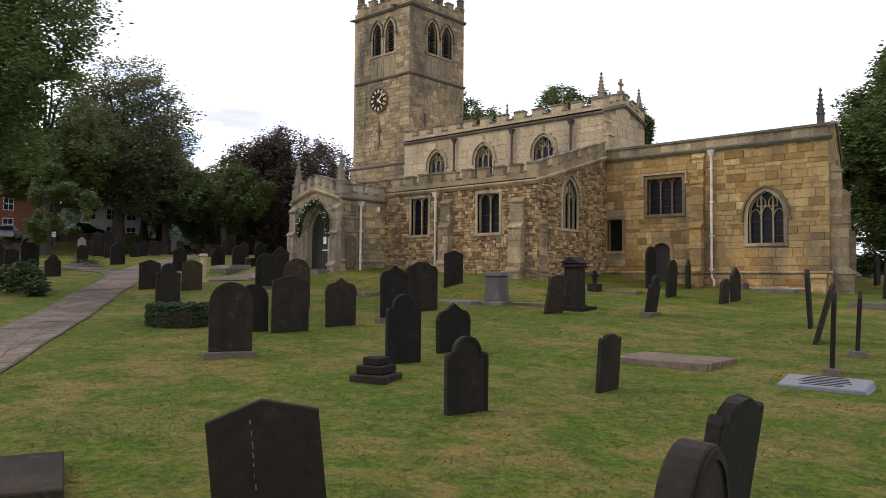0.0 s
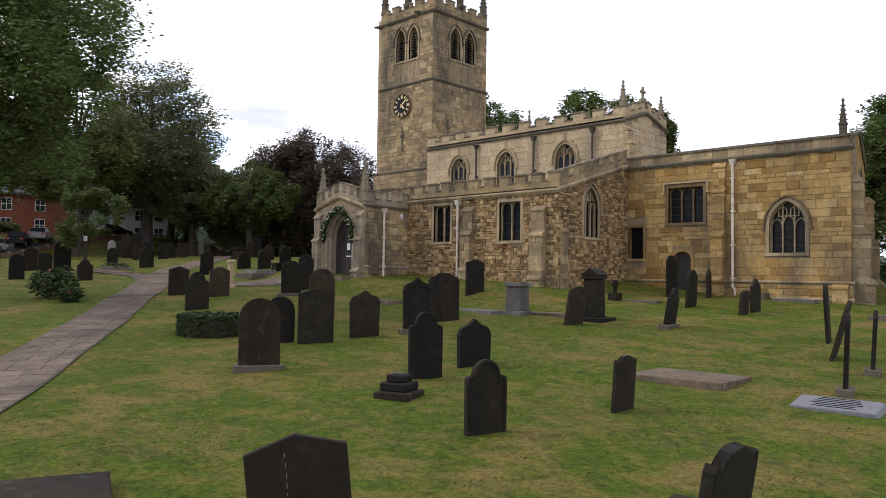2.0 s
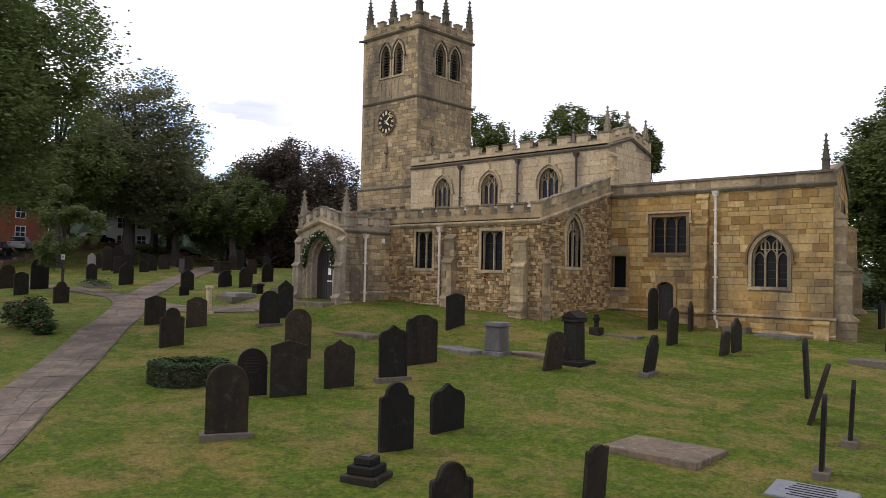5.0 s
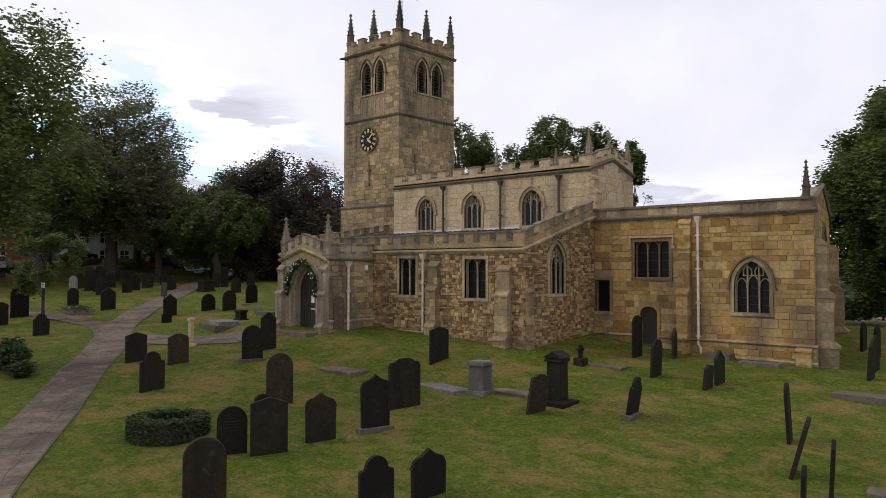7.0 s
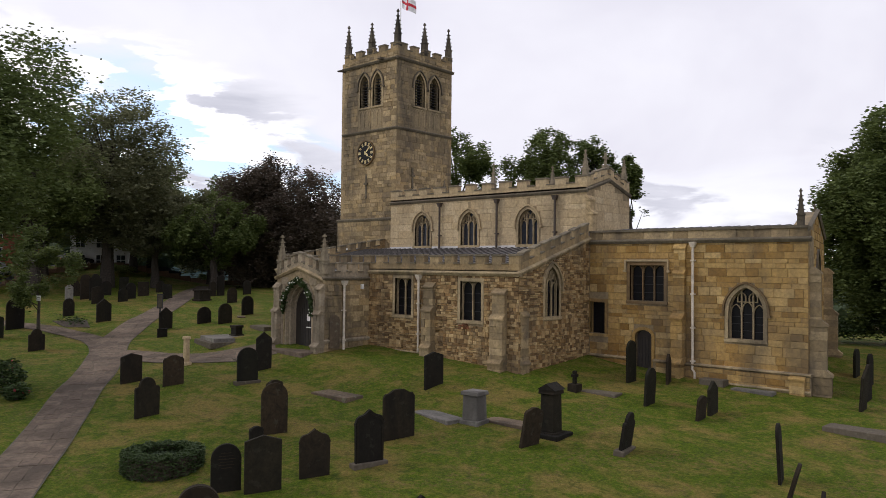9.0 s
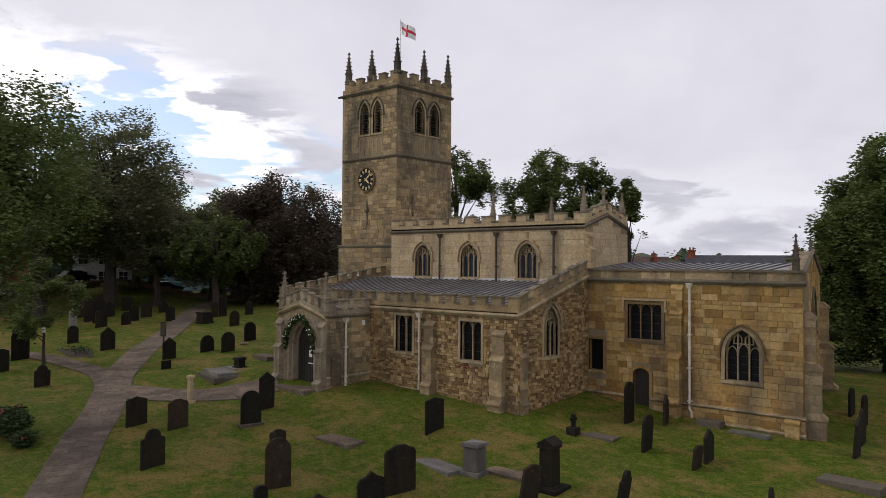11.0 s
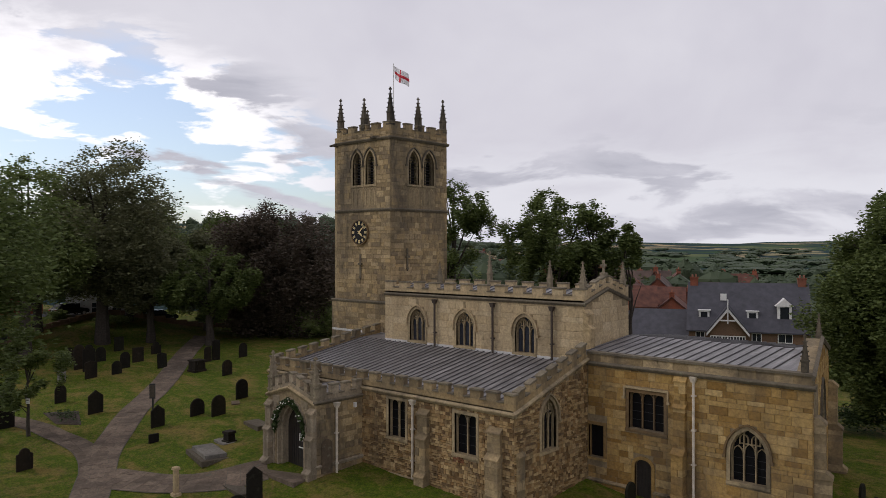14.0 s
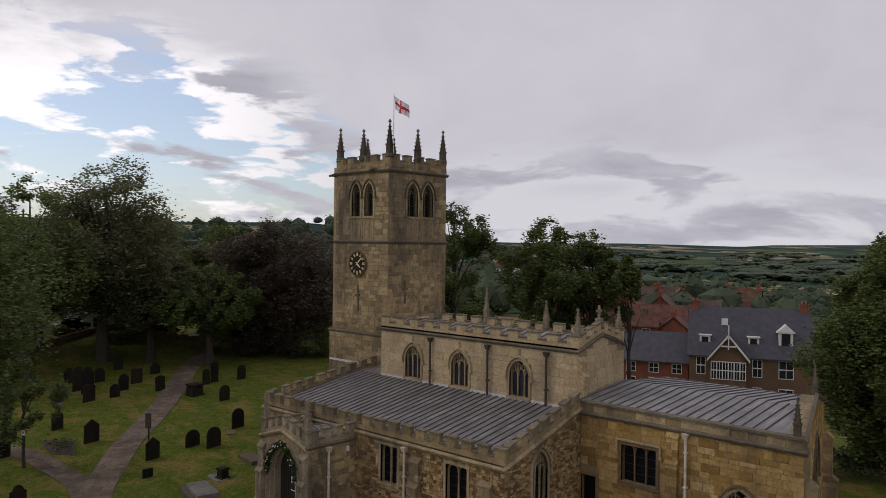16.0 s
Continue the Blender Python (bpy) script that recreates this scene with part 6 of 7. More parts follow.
tree(-36.4, 60.5, 21.8, 6.0, 6.4, 79000, 0.148, M_leaf_green, "green sycamore with a lobed crown behind the nave", 78, 0.45, None, 30, "egg", 0.4)
tree(-33.4, 62.4, 20.9, 8.0, 4.2, 36000, 0.15, M_leaf_green, "sycamore with a lobed open crown beside its neighbour", 79, 0.35, None, 22, "egg", 0.45)
tree(-29.9, 62.6, 18.6, 11.5, 2.5, 15000, 0.14, M_leaf_green, "slim sycamore with a thin outlying crown", 88, 0.22, None, 10, "egg", 0.5)
tree(-9.4, 63.0, 21.0, 2.6, 6.6, 186000, 0.148, M_leaf_green, "broad full lime tree clothed to the ground", 80, 0.55, None, 120, "egg", 0.25, density=1.4)
tree(-2.0, 66.0, 20.5, 3.2, 7.5, 108500, 0.160, M_leaf_green, "tall full lime tree in the row", 81, 0.55, None, 50, "cone", 0.3)
tree(6.0, 62.0, 20.0, 3.0, 7.0, 42100, 0.178, M_leaf_lime, "lime tree closing the churchyard", 82, 0.5, None, 40)
for k, (x, y, top, low, r, seed) in enumerate(((-87, 35, 19.5, 9.6, 6.6, 111), (-88.5, 46, 19.5, 10.4, 7.0, 112), (-84, 54, 16.5, 7.6, 6.0, 113), (-93, 61, 20.0, 6.0, 7.5, 114), (-83.5, 24.5, 28.0, 9.6, 7.4, 115), (-79, 44, 16.5, 8.6, 5.4, 116))):
    tree(x, y, top, low, r, 68200, 0.188, M_leaf_dark if k % 2 == 0 else M_leaf_plum, "dark dense tree of the churchyard edge", seed, 0.42, None, 40)
tree(-96, 52, 24.0, 6.5, 7.5, 47400, 0.202, M_leaf_dark, "dark tree behind the churchyard wall", 83, 0.5)
tree(-63, 72, 19.0, 4.0, 6.0, 36800, 0.190, M_leaf_dark, "dark tree behind the copper beech", 84, 0.4)
tree(-90, 25, 23.0, 9.8, 6.5, 42100, 0.195, M_leaf_dark, "dark tree by the car park", 85, 0.45)
tree(-52.7, 22.3, 10.6, 3.9, 2.5, 20000, 0.10, M_leaf_green, "young tree with a thin straight trunk beside the branch path", 86, 0.10, M_bark, 16, "egg", 0.4)


def bush(x, y, r, high, n, mat, label, seed, blooms=0, size=0.09, name="bush"):
    rng = np.random.default_rng(seed)
    ob = thing(name, label, "bush", m=pose(x, y, height(x, y)))
    d = rng.normal(size=(n, 3))
    d /= np.linalg.norm(d, axis=1)[:, None]
    c = d * (rng.uniform(0.3, 1.0, n) ** 0.5)[:, None] * np.array([r, r, high / 2]) + np.array([0, 0, high / 2])
    c += rng.normal(0, 0.06, (n, 3))
    f = new("foliage", leaf_mesh("foliage", c, size, rng, mat))
    f.parent = ob
    bm = bm_new()
    for k in range(8):
        a = k * 0.785
        tube(bm, [(0, 0, -0.1), (math.cos(a) * r * 0.3, math.sin(a) * r * 0.3, high * 0.4), (math.cos(a) * r * 0.6, math.sin(a) * r * 0.6, high * 0.8)], [0.03, 0.02, 0.008], 5)
    part("stems", bm, M_bark, ob)
    if blooms:
        bm = bm_new()
        for k in range(blooms):
            p = Vector(c[k * 3])
            bmesh.ops.create_icosphere(bm, subdivisions=1, radius=0.07, matrix=Matrix.Translation(p * 1.03))
        part("blooms", bm, M_rose, ob)
    return ob


bush(-36.6, 15.1, 0.85, 1.55, 1300, M_box, "loose rose bush with red blooms in a bed", 91, 12, 0.10)
bush(-38.1, 14.9, 0.75, 1.3, 900, M_box, "rose bush with a few red blooms", 92, 8, 0.10)
bush(-34.9, 15.0, 0.6, 0.7, 700, M_box, "low shrub in the rose bed", 93, 4, 0.09)


def hedge_ring(x, y, r):
    """A clipped ring of box with a planted middle."""
    ob = thing("box_hedge", "clipped round box hedge ring with a grey planted middle", "hedge", m=pose(x, y, height(x, y)))
    rng = np.random.default_rng(95)
    n = 13000
    a = rng.uniform(0, 2 * np.pi, n)
    across = rng.uniform(-1, 1, n)
    face = rng.integers(0, 3, n)
    off = np.where(face == 0, across, np.where(face == 1, 1, -1)) * 0.27
    z = np.where(face == 0, 0.58, rng.uniform(-0.16, 0.58, n)) + 0.03 * np.sin(a * 13)
    c = np.stack([np.cos(a) * (r + off), np.sin(a) * (r + off), z], 1) + rng.normal(0, 0.025, (n, 3))
    f = new("hedge_leaves", leaf_mesh("hedge_leaves", c, 0.05, rng, M_box))
    f.parent = ob
    bm = bm_new()
    line = lambda q: [(q * math.cos(2 * math.pi * k / 32), q * math.sin(2 * math.pi * k / 32)) for k in range(32)]
    lo, hi = [], []
    for q in (r - 0.22, r + 0.22):
        lo.append([bm.verts.new((px, py, -0.15)) for px, py in line(q)])
        hi.append([bm.verts.new((px, py, 0.5)) for px, py in line(q)])
    for k in range(32):
        j = (k + 1) % 32
        bm.faces.new((lo[1][k], lo[1][j], hi[1][j], hi[1][k]))
        bm.faces.new((lo[0][j], lo[0][k], hi[0][k], hi[0][j]))
        bm.faces.new((hi[0][k], hi[1][k], hi[1][j], hi[0][j]))
    part("core", bm, M_soil, ob)
    n = 1500
    a, q = rng.uniform(0, 2 * np.pi, n), r * 0.72 * np.sqrt(rng.uniform(0, 1, n))
    c = np.stack([np.cos(a) * q, np.sin(a) * q, 0.12 + rng.uniform(0, 0.28, n)], 1)
    g = new("planting", leaf_mesh("planting", c, 0.06, rng, M_leaf_far))
    g.parent = ob
    bm = bm_new()
    disc = [bm.verts.new((px, py, 0.10)) for px, py in line(r - 0.1)]
    bm.faces.new(disc)
    part("bed", bm, M_soil, ob)


hedge_ring(-21.6, 15.05, 1.02)


def flower_bed():
    pts = [(-57.4, 24.9), (-53.9, 24.5), (-52.4, 25.6), (-55.8, 26.8)]
    ob = thing("flower_bed", "dark triangular flower bed with low mixed planting", "flower bed")
    bm = bm_new()
    cx, cy = sum(p[0] for p in pts) / 4, sum(p[1] for p in pts) / 4
    ring = [bm.verts.new((px, py, height(px, py) + 0.03)) for px, py in pts]
    low = [bm.verts.new((px, py, height(px, py) - 0.2)) for px, py in pts]
    peak = bm.verts.new((cx, cy, height(cx, cy) + 0.28))
    for k in range(4):
        bm.faces.new((ring[k], ring[(k + 1) % 4], peak))
        bm.faces.new((low[k], low[(k + 1) % 4], ring[(k + 1) % 4], ring[k]))
    part("soil", bm, M_soil, ob)
    rng = np.random.default_rng(97)
    w = rng.dirichlet((1, 1, 1, 1), 420)
    c = w @ np.array([(px, py, height(px, py) + 0.25) for px, py in pts]) + rng.normal(0, 0.12, (420, 3))
    g = tagged(new("planting", leaf_mesh("planting", c, 0.08, rng, M_box)), kind="stuff")
    g.parent = ob


flower_bed()


def grass_tufts():
    """Short blades on the nearer lawn."""
    rng = np.random.default_rng(99)
    n = 190000
    x = rng.uniform(-24, 6, n)
    y = 4 + 24 * rng.uniform(0, 1, n) ** 1.25
    z = np.array([height(a, b) for a, b in zip(x, y)])
    ang = rng.uniform(0, 2 * np.pi, n)
    h = rng.uniform(0.012, 0.04, n)
    w = rng.uniform(0.006, 0.016, n)
    lean = rng.normal(0, 0.05, (n, 2))
    base = np.stack([x, y, z - 0.01], 1)
    side = np.stack([np.cos(ang) * w, np.sin(ang) * w, np.zeros(n)], 1)
    tip = base + np.stack([lean[:, 0], lean[:, 1], h], 1)
    co = np.stack([base - side, base + side, tip], 1).reshape(-1, 3)
    me = bpy.data.meshes.new("grass_blades")
    me.vertices.add(3 * n)
    me.vertices.foreach_set("co", co.ravel())
    me.loops.add(3 * n)
    me.loops.foreach_set("vertex_index", np.arange(3 * n))
    me.polygons.add(n)
    me.polygons.foreach_set("loop_start", np.arange(0, 3 * n, 3))
    me.update()
    me.validate()
    me.materials.append(M_blade)
    tagged(new("grass_blades", me), "short mown grass blades", "grass", kind="stuff")


grass_tufts()


# ---- houses ----
def gable_house(x, y, z, turn, long, deep, eaves, ridge, wall, roof, label, chimneys=1, windows=3, name="house", floors=2, group="town houses"):
    ob = thing(name, label, "house", group, m=pose(x, y, z, 0, 0, turn))
    bm = bm_new()
    prism(bm, [(-deep / 2, -3.0), (deep / 2, -3.0), (deep / 2, eaves), (0, ridge - 0.1), (-deep / 2, eaves)], -long / 2, long / 2, pose(0, 0, 0, 0, 0, 90))
    walls = part("wall", bm, wall, ob)
    for s in (-1, 1):
        bm = bm_new()
        run = math.hypot(deep / 2 + 0.3, ridge - eaves)
        a, b = Vector((0, 0, ridge)), Vector((0, s * (deep / 2 + 0.35), eaves - 0.22))
        vs = []
        for dz in (0.0, 0.16):
            for px in (-long / 2 - 0.25, long / 2 + 0.25):
                for q in (a, b):
                    vs.append(bm.verts.new((px, q.y, q.z + dz)))
        for f in ((0, 1, 3, 2), (4, 6, 7, 5), (0, 4, 5, 1), (2, 3, 7, 6), (0, 2, 6, 4), (1, 5, 7, 3)):
            bm.faces.new([vs[k] for k in f])
        part("roof", bm, roof, ob)
    for k in range(chimneys):
        px = (-long / 2 + 0.5) if k == 0 else long / 2 - 0.5
        bm = bm_new()
        box(bm, px - 0.45, px + 0.45, -0.35, 0.35, ridge - 1.2, ridge + 0.8)
        box(bm, px - 0.52, px + 0.52, -0.42, 0.42, ridge + 0.65, ridge + 0.8)
        c = part("chimney", bm, M_brick, ob)
        for d in (-0.2, 0.2):
            bm = bm_new()
            tube(bm, [(px + d, 0, ridge + 0.8), (px + d, 0, ridge + 1.15)], [0.12, 0.10], 8)
            part("chimney_pot", bm, M_terracotta, c)
    for f in range(floors):
        zz = 1.0 + f * (eaves - 0.6) / floors
        for k in range(windows):
            px = -long / 2 + long * (k + 0.5) / windows
            for s in (-1, 1):
                sash(ob, px, s * deep / 2, zz, 1.0, min(1.4, eaves / floors * 0.5), s)
    return ob


def sash(ob, px, py, zz, w, h, s):
    bm = bm_new()
    xs, zs = (-w / 2 - 0.08, -w / 2, -0.03, 0.03, w / 2, w / 2 + 0.08), (-0.08, 0.0, h * 0.48, h * 0.54, h, h + 0.1)
    grid = [[bm.verts.new((px + a, py - 0.07, zz + b)) for b in zs] for a in xs]
    for i in range(5):
        for j in range(5):
            if i % 2 == 0 or j % 2 == 0:
                bm.faces.new((grid[i][j], grid[i + 1][j], grid[i + 1][j + 1], grid[i][j + 1]))
    made = bmesh.ops.extrude_face_region(bm, geom=bm.faces[:])
    bmesh.ops.translate(bm, verts=[v for v in made["geom"] if isinstance(v, bmesh.types.BMVert)], vec=(0, 0.14, 0))
    win = part("window", bm, M_white, ob)
    bm = bm_new()
    box(bm, px - w / 2, px + w / 2, py - 0.03, py + 0.03, zz, zz + h)
    part("pane", bm, M_carglass, win)


def manor():
    """The slate-roofed house with bargeboards and dormers beyond the chancel."""
    x, y, z, turn = -31.9, 95.2, 0.5, 22
    ob = gable_house(x, y, z, turn, 13.0, 8.5, 5.4, 10.6, M_darkbrick, M_slate, "large brown brick house with blue slate roof and dormers", 2, 0, "manor_house", group="near houses")
    front = -4.25
    # gabled bay with white bargeboards
    bm = bm_new()
    prism(bm, [(-4.1, -2.0), (-0.3, -2.0), (-0.3, 5.3), (-2.2, 7.7), (-4.1, 5.3)], front - 1.2, front + 2.2)
    bay = part("bay", bm, M_darkbrick, ob)
    for s in (-1, 1):
        bm = bm_new()
        a, b = (-2.2, 8.1), (-2.2 + s * 2.3, 5.2)
        prism(bm, [a, b, (b[0], b[1] - 0.34), (a[0], a[1] - 0.38)], front - 1.62, front - 1.5)
        part("bargeboard", bm, M_white, bay)
        bm = bm_new()
        prism(bm, [(a[0], a[1] + 0.02), (b[0], b[1] + 0.02), (b[0], b[1] + 0.16), (a[0], a[1] + 0.2)], front - 1.65, front + 3.0)
        part("roof", bm, M_slate, bay)
    for b in ((-2.26, -2.14, 6.3, 9.1), (-3.0, -1.4, 6.6, 6.74)):
        bm = bm_new()
        box(bm, b[0], b[1], front - 1.7, front - 1.58, b[2], b[3])
        part("gable_timber", bm, M_white, bay)
    for k in range(6):
        sash(ob, -3.75 + k * 0.62, front - 1.22, 2.9, 0.5, 1.9, -1)
    for px, w in ((-5.2, 0.9), (0.9, 0.9), (3.9, 1.4)):
        sash(ob, px, front, 3.2, w, 1.9, -1)
        sash(ob, px, front, 0.0, w, 1.9, -1)
    for px, zz, big in ((-4.8, 6.3, 0), (0.5, 6.3, 0), (3.9, 6.6, 1)):
        bm = bm_new()
        w, h = (0.75, 1.7) if big else (0.6, 1.25)
        yy = front + 0.9
        box(bm, px - w, px + w, yy, yy + 2.2, zz, zz + h)
        d = part("dormer", bm, M_white, ob)
        if big:
            bm = bm_new()
            prism(bm, [(px - w - 0.25, zz + h - 0.05), (px + w + 0.25, zz + h - 0.05), (px, zz + h + 0.85)], yy - 0.15, yy + 2.4)
            part("gable", bm, M_white, d)
        else:
            bm = bm_new()
            box(bm, px - w - 0.12, px + w + 0.12, yy - 0.12, yy + 2.2, zz + h, zz + h + 0.1)
            part("flat_roof", bm, M_white, d)
        bm = bm_new()
        box(bm, px - w * 0.62, px + w * 0.62, yy - 0.02, yy, zz + 0.2, zz + h - 0.15)
        part("pane", bm, M_carglass, d)
    bm = bm_new()
    box(bm, -3.0, -2.3, -1.9, -1.7, 8.7, 9.5)
    part("skylight", bm, M_white, ob)
    wing = gable_house(x - 10.0, y - 3.6, z, turn, 8.0, 7.0, 4.2, 7.2, M_brick, M_slate, "low red brick wing with slate roof and white lintels", 1, 3, "house", group="near houses")
    return ob


manor()
rng = random.Random(33)
for k in range(64):
    away, az = 138 + 280 * (k / 64) ** 1.4 + rng.uniform(-6, 6), radians(rng.uniform(20, 40) if k < 30 else rng.uniform(9, 44))
    x, y = 2 - away * math.sin(az), 4 + away * math.cos(az)
    long = rng.uniform(6.5, 11)
    roof = rng.choice((M_redtile, M_redtile, M_browntile, M_slate))
    kind = "red tiled" if roof is M_redtile else ("brown tiled" if roof is M_browntile else "slate roofed")
    wall = rng.choice((M_brick, M_brick, M_darkbrick, M_render if k > 16 else M_brick))
    gable_house(x, y, height(x, y) - 0.8, rng.choice((20, 24, 110, 114)) + rng.uniform(-6, 6), long, rng.uniform(6, 7.5), rng.uniform(4.2, 5.0), rng.uniform(6.8, 8.0), wall, roof, f"{kind} house of the town below the church", rng.choice((1, 2)), rng.choice((2, 3)))
for k in range(14):
    away, az = 116 + 7.5 * (k % 5) + rng.uniform(-1.5, 1.5), radians(22.6 + 1.25 * (k // 2) + rng.uniform(-0.3, 0.3))
    x, y = 2 - away * math.sin(az), 4 + away * math.cos(az)
    gable_house(x, y, height(x, y) - 0.5, rng.choice((22, 112)) + rng.uniform(-5, 5), rng.uniform(7, 9.5), 6.5, 4.6, rng.uniform(7.0, 7.8), M_brick, rng.choice((M_redtile, M_redtile, M_browntile)), "red brick town house with a tiled roof and chimney", 1, 3)
for k, (x, y, turn) in enumerate(((-103.5, 35.5, 72), (-107, 23, 164), (-106, 12, 76), (-100, 0, 170))):
    gable_house(x, y, height(x, y) - 0.3, turn, 11, 8, 5.6, 8.8, M_brick, M_slate, "red brick house with white windows beyond the trees", 1, 3, "house", group="west houses")
gable_house(-96.5, 45.5, height(-96.5, 45.5) - 0.8, 66, 7, 7, 5.0, 5.7, M_render, M_slate, "white rendered house beyond the trees", 0, 3, "house", group="west houses")
# boundary wall and car park
bm = bm_new()
pts = [(-64, 9), (-72, 17), (-86, 33), (-92, 45), (-88, 58), (-70, 66)]
for a, b in zip(pts, pts[1:]):
    n = 10
    for k in range(n):
        p, q = [(a[0] + (b[0] - a[0]) * f, a[1] + (b[1] - a[1]) * f) for f in (k / n, (k + 1) / n - 0.004)]
        d = Vector((q[0] - p[0], q[1] - p[1], 0)).normalized()
        s = Vector((-d.y, d.x, 0)) * 0.2
        low, top_z = height(*p) - 0.5, height(*p) + 0.55
        ring = [Vector((p[0], p[1], 0)) - s, Vector((q[0], q[1], 0)) - s, Vector((q[0], q[1], 0)) + s, Vector((p[0], p[1], 0)) + s]
        vs = [bm.verts.new((v.x, v.y, low)) for v in ring] + [bm.verts.new((v.x, v.y, top_z)) for v in ring]
        for f in ((0, 3, 2, 1), (4, 5, 6, 7), (0, 1, 5, 4), (1, 2, 6, 5), (2, 3, 7, 6), (3, 0, 4, 7)):
            bm.faces.new([vs[j] for j in f])
tagged(part("boundary_wall", bm, M_darkbrick), "low brown stone churchyard boundary wall", "wall", kind="structure")
bm = bm_new()
for a, b in zip(pts[:-1], pts[1:]):
    d = Vector((b[0] - a[0], b[1] - a[1], 0)).normalized()
    s = Vector((-d.y, d.x, 0))
    for k in range(8):
        p, q = [Vector((a[0] + (b[0] - a[0]) * f, a[1] + (b[1] - a[1]) * f, 0)) for f in (k / 8, (k + 1) / 8)]
        ring = [p + s * 0.3, q + s * 0.3, q + s * 9.5, p + s * 9.5]
        bm.faces.new([bm.verts.new((v.x, v.y, height(v.x, v.y) + 0.06)) for v in ring])
tagged(part("road", bm, M_tarmac), "grey tarmac lane and car park outside the churchyard", "road", kind="structure")


def car(x, y, turn, paint, label):
    z = height(x, y) + 0.06
    ob = thing("car", label, "car", "parked cars", m=pose(x, y, z, 0, 0, turn))
    bm = bm_new()
    prism(bm, [(-2.05, 0.3), (2.1, 0.3), (2.15, 0.62), (1.95, 0.82), (1.05, 0.95), (-1.9, 0.98), (-2.1, 0.75)], -0.86, 0.86)
    part("body", bevelled(bm, 0.07, 2), paint, ob)
    bm = bm_new()
    vs = prism(bm, [(1.05, 0.93), (0.35, 1.42), (-1.35, 1.45), (-1.85, 0.95)], -0.78, 0.78)
    for v in vs:
        if v.co.z > 1.2:
            v.co.y *= 0.8
    cabin = part("cabin", bevelled(bm, 0.05, 2), M_carglass, ob, "dark glazed cabin")
    bm = bm_new()
    prism(bm, [(0.32, 1.43), (-1.33, 1.46), (-1.33, 1.5), (0.3, 1.48)], -0.6, 0.6)
    part("roof", bm, paint, ob)
    for px in (-1.3, 1.35):
        for py in (-0.8, 0.8):
            bm = bm_new()
            tube(bm, [(px, py - 0.1, 0.31), (px, py + 0.1, 0.31)], [0.31, 0.31], 16)
            wheel = part("wheel", bm, M_tyre, ob)
            bm = bm_new()
            tube(bm, [(px, py - 0.11, 0.31), (px, py + 0.11, 0.31)], [0.2, 0.2], 10)
            part("rim", bm, M_alloy, wheel)
    for py in (-0.62, 0.62):
        bm = bm_new()
        box(bm, 2.06, 2.14, py - 0.16, py + 0.16, 0.6, 0.72)
        part("headlight", bm, M_lightglass, ob)
        bm = bm_new()
        box(bm, -2.11, -2.03, py - 0.14, py + 0.14, 0.7, 0.85)
        part("tail_light", bm, M_lamp, ob)


M_blue = plain_mat("blue_car_paint", (0.05, 0.09, 0.16), 0.25, 0.3, 0.1)
M_silver = plain_mat("silver_car_paint", (0.42, 0.43, 0.45), 0.3, 0.5, 0.1)
M_darkcar = plain_mat("black_car_paint", (0.02, 0.021, 0.024), 0.25, 0.2, 0.1)
M_whitecar = plain_mat("white_car_paint", (0.6, 0.6, 0.6), 0.3, 0.0, 0.05)
for x, y, turn, paint, tone in ((-76.5, 18.6, 150, M_blue, "dark blue"), (-79, 21.6, 150, M_silver, "silver"), (-81.5, 24.4, 150, M_whitecar, "white"), (-84, 27.4, 150, M_darkcar, "black"), (-86.4, 30.2, 150, M_silver, "silver"), (-92.5, 40.5, 100, M_darkcar, "black"), (-95, 47, 95, M_silver, "silver"), (-93.3, 52.5, 80, M_darkcar, "black")):
    car(x, y, turn, paint, f"{tone} hatchback parked outside the churchyard")


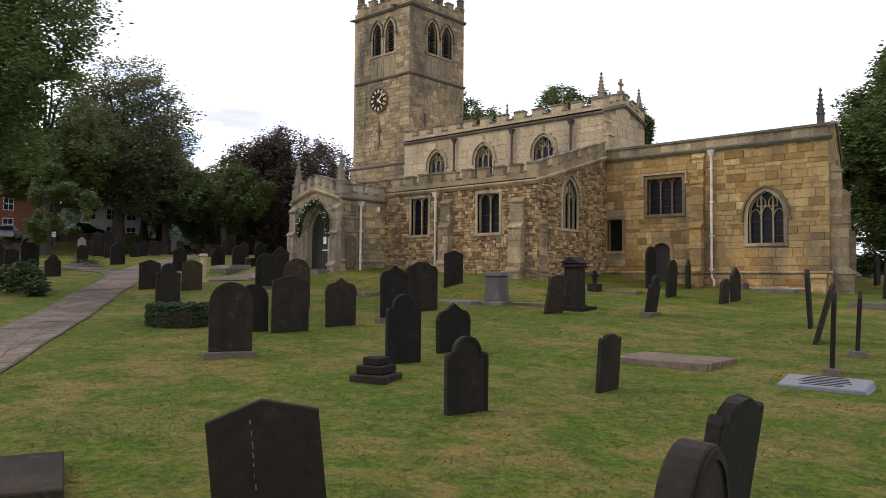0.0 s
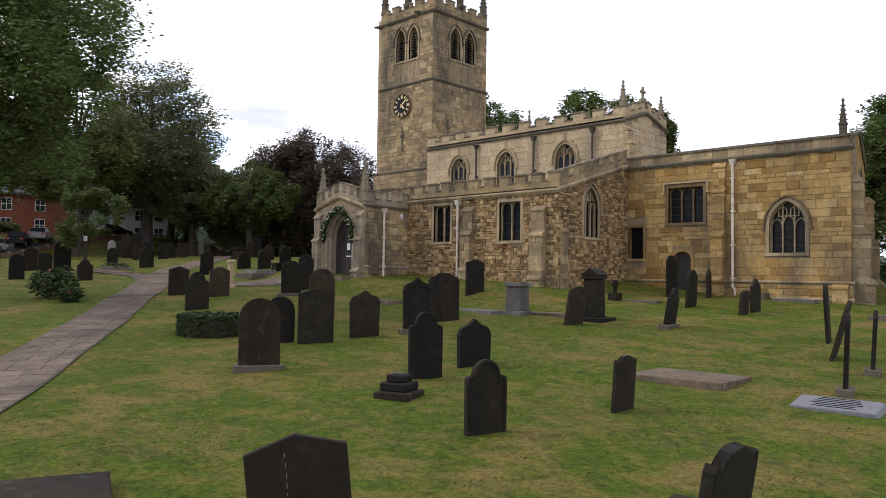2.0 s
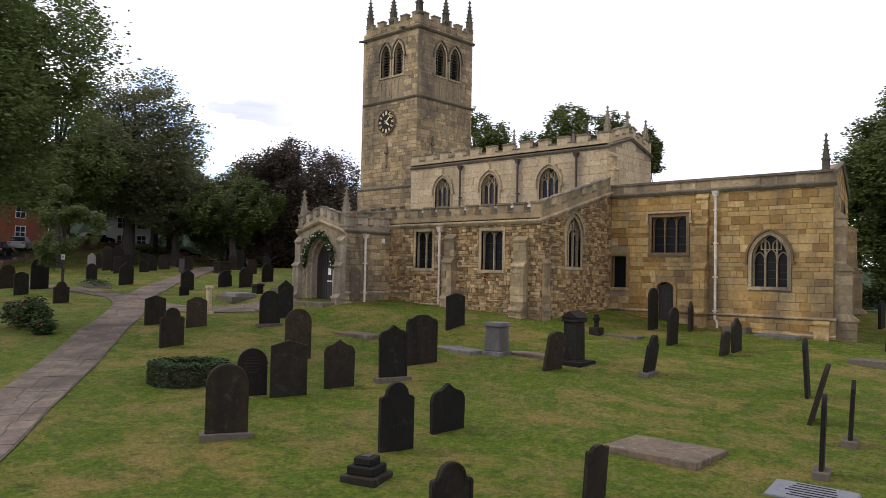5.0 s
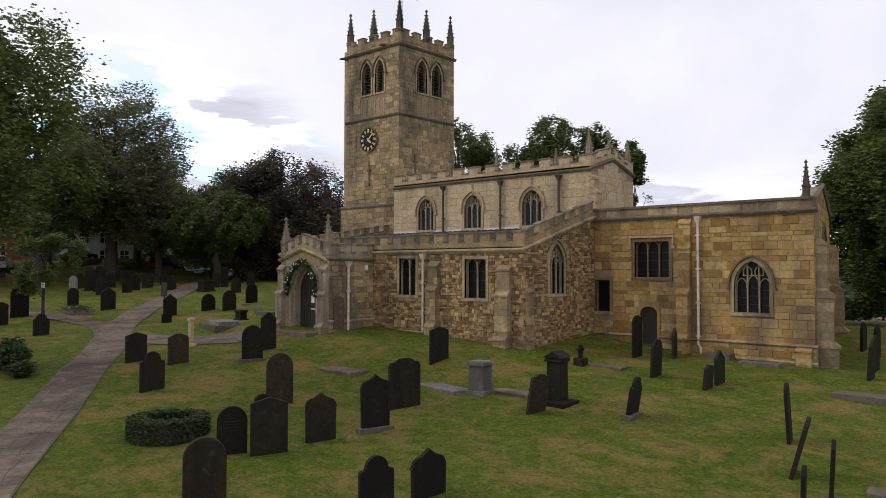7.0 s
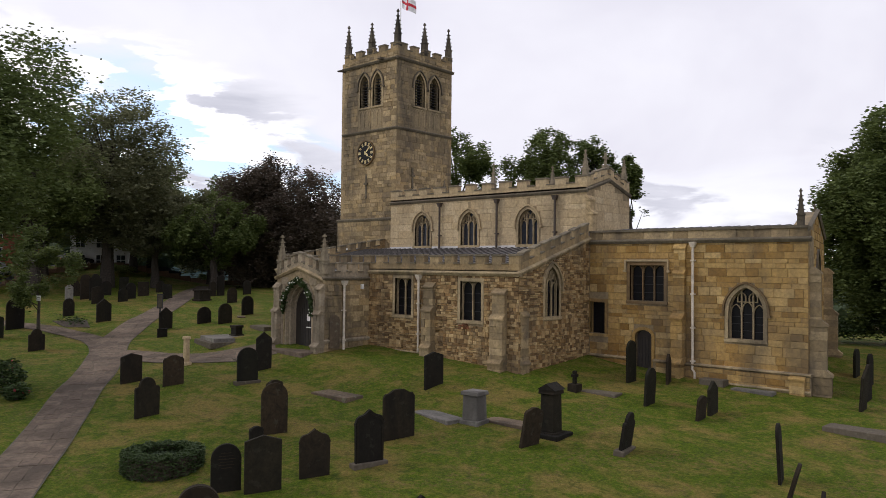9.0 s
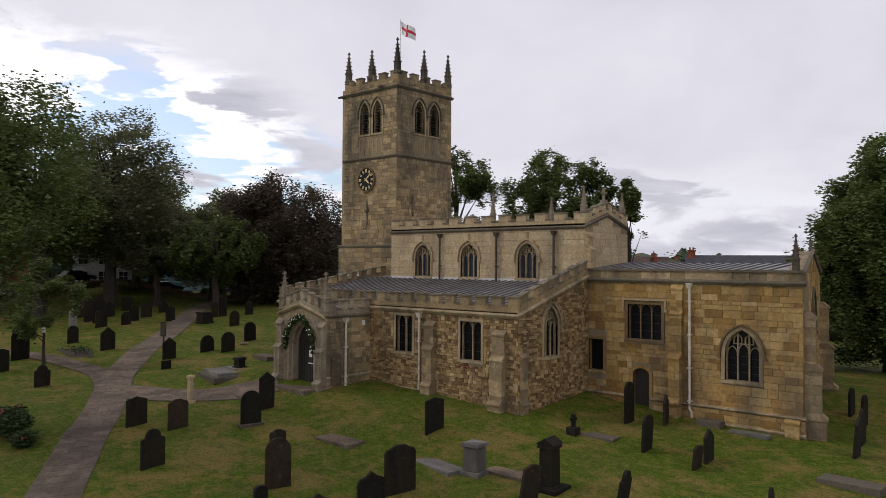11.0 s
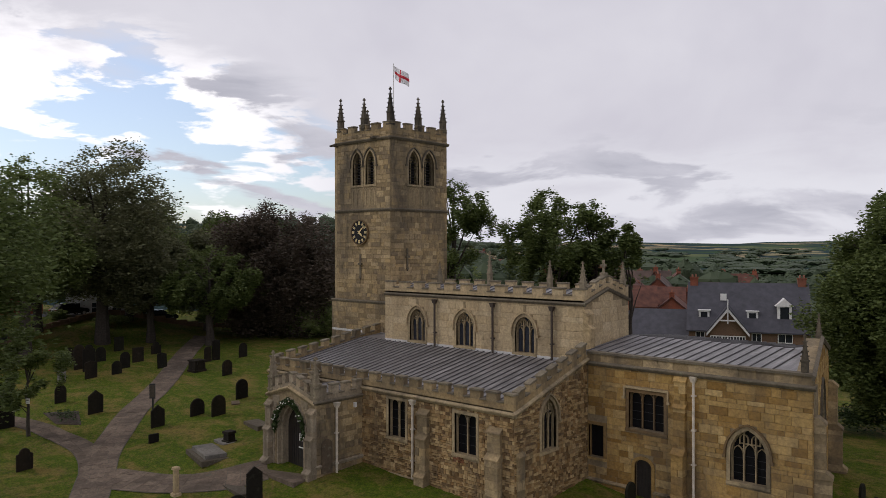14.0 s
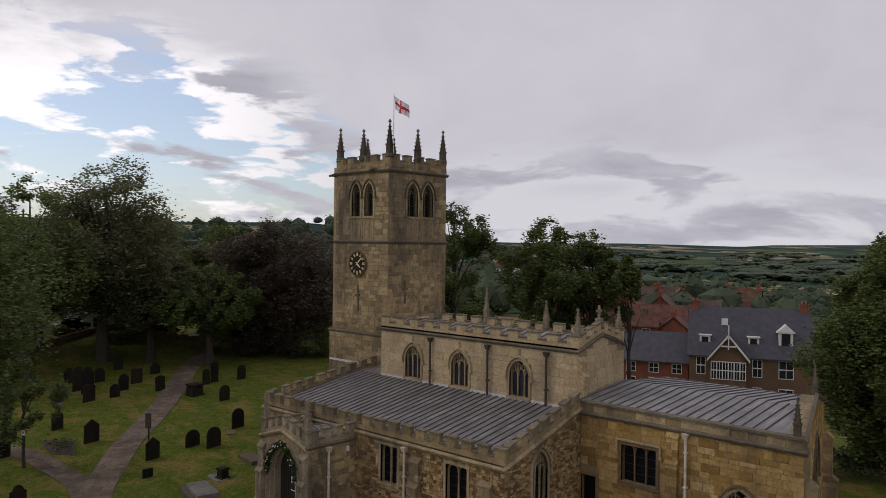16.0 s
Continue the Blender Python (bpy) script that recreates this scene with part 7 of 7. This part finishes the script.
# ---- far woods ----
def woods(name, label, spots, size, per, mat, seed, heart=0.9):
    """Crowns of lumpy hearts fringed with leaves, joined."""
    rng_w = np.random.default_rng(seed)
    ball = bm_new()
    bmesh.ops.create_icosphere(ball, subdivisions=1, radius=1.0)
    unit = np.array([v.co[:] for v in ball.verts])
    tris = np.array([[v.index for v in f.verts] for f in ball.faces])
    ball.free()
    all_c, hearts, sides, count = [], [], [], 0
    for x, y, r, h in spots:
        z = height(x, y)
        d = rng_w.normal(size=(per, 3))
        d /= np.linalg.norm(d, axis=1)[:, None]
        lob = rng_w.normal(0, 0.32, (5, 3)) * np.array([r, r, h * 0.3])
        reach = np.array([r, r, h * 0.5]) * 0.72
        c = np.array([x, y, z + h * 0.5]) + lob[rng_w.integers(0, 5, per)] + d * reach * rng_w.uniform(max(0.35, heart - 0.05), 1.25, per)[:, None]
        c[:, 2] = np.maximum(c[:, 2], z)
        all_c.append(c)
        for q in lob:
            p = np.array([x, y, z + h * 0.5]) + q + unit * reach * rng_w.uniform(heart * 0.8, heart * 1.2, len(unit))[:, None]
            hearts.append(p)
            sides.append(tris + count)
            count += len(unit)
    me = leaf_mesh(name, np.concatenate(all_c), size, rng_w, mat)
    old = np.empty(len(me.vertices) * 3)
    me.vertices.foreach_get("co", old)
    old = old.reshape(-1, 3)
    quads = np.arange(len(old)).reshape(-1, 4)
    full = bpy.data.meshes.new(name)
    full.from_pydata(np.concatenate([old] + hearts).tolist(), [], quads.tolist() + (np.concatenate(sides) + len(old)).tolist())
    full.materials.append(mat)
    bpy.data.meshes.remove(me)
    tagged(new(name, full), label, "woodland", kind="stuff")


rng = random.Random(55)
west, valley, ridge_line = [], [], []
for k in range(230):
    az, away = radians(rng.uniform(50, 100)), 132 + 300 * rng.random() ** 0.8
    west.append((2 - away * math.sin(az), 4 + away * math.cos(az), rng.uniform(4, 7), rng.uniform(8, 14) * (1.0 if away < 220 else 0.75)))
for k in range(420):
    az, away = radians(rng.uniform(-12, 52)), 130 + 900 * rng.random() ** 1.3
    valley.append((2 - away * math.sin(az), 4 + away * math.cos(az), rng.uniform(3.5, 7.5), rng.uniform(5, 10)))
for k in range(150):
    az, away = radians(rng.uniform(4, 46)), 150 + 190 * rng.random()
    valley.append((2 - away * math.sin(az), 4 + away * math.cos(az), rng.uniform(3.5, 5.5), rng.uniform(7, 11)))
for k in range(260):
    az, away = radians(rng.uniform(-14, 50)), rng.uniform(900, 2300)
    ridge_line.append((2 - away * math.sin(az), 4 + away * math.cos(az), rng.uniform(14, 40), rng.uniform(9, 14)))
woods("hillside_woods", "dark green woodland rising behind the churchyard", west, 0.5, 260, M_leaf_far, 101)
woods("valley_trees", "green trees among the town and in the valley", valley, 0.5, 150, M_leaf_far, 102)
woods("distant_woods", "distant hedges and woods on the far hills", ridge_line, 1.6, 110, M_leaf_far, 103)
shrubs = [(-60 - 26 * rng.random(), 58 + 14 * rng.random(), rng.uniform(1.5, 3), rng.uniform(2.5, 5)) for k in range(30)] + [(-86 - 8 * rng.random(), 20 + 40 * rng.random(), rng.uniform(0.8, 1.3), rng.uniform(0.9, 1.5)) for k in range(9)]
woods("boundary_shrubs", "dark shrubs along the churchyard boundary", shrubs, 0.15, 900, M_leaf_dark, 104, heart=0.45)
east_shrubs = [(-18 + 24 * rng.random(), 58 + 4 * rng.random(), rng.uniform(1.2, 2.2), rng.uniform(1.8, 3.6)) for k in range(16)]
woods("east_shrubs", "dense dark shrubs under the lime trees", east_shrubs, 0.13, 1600, M_box, 105, heart=0.45)
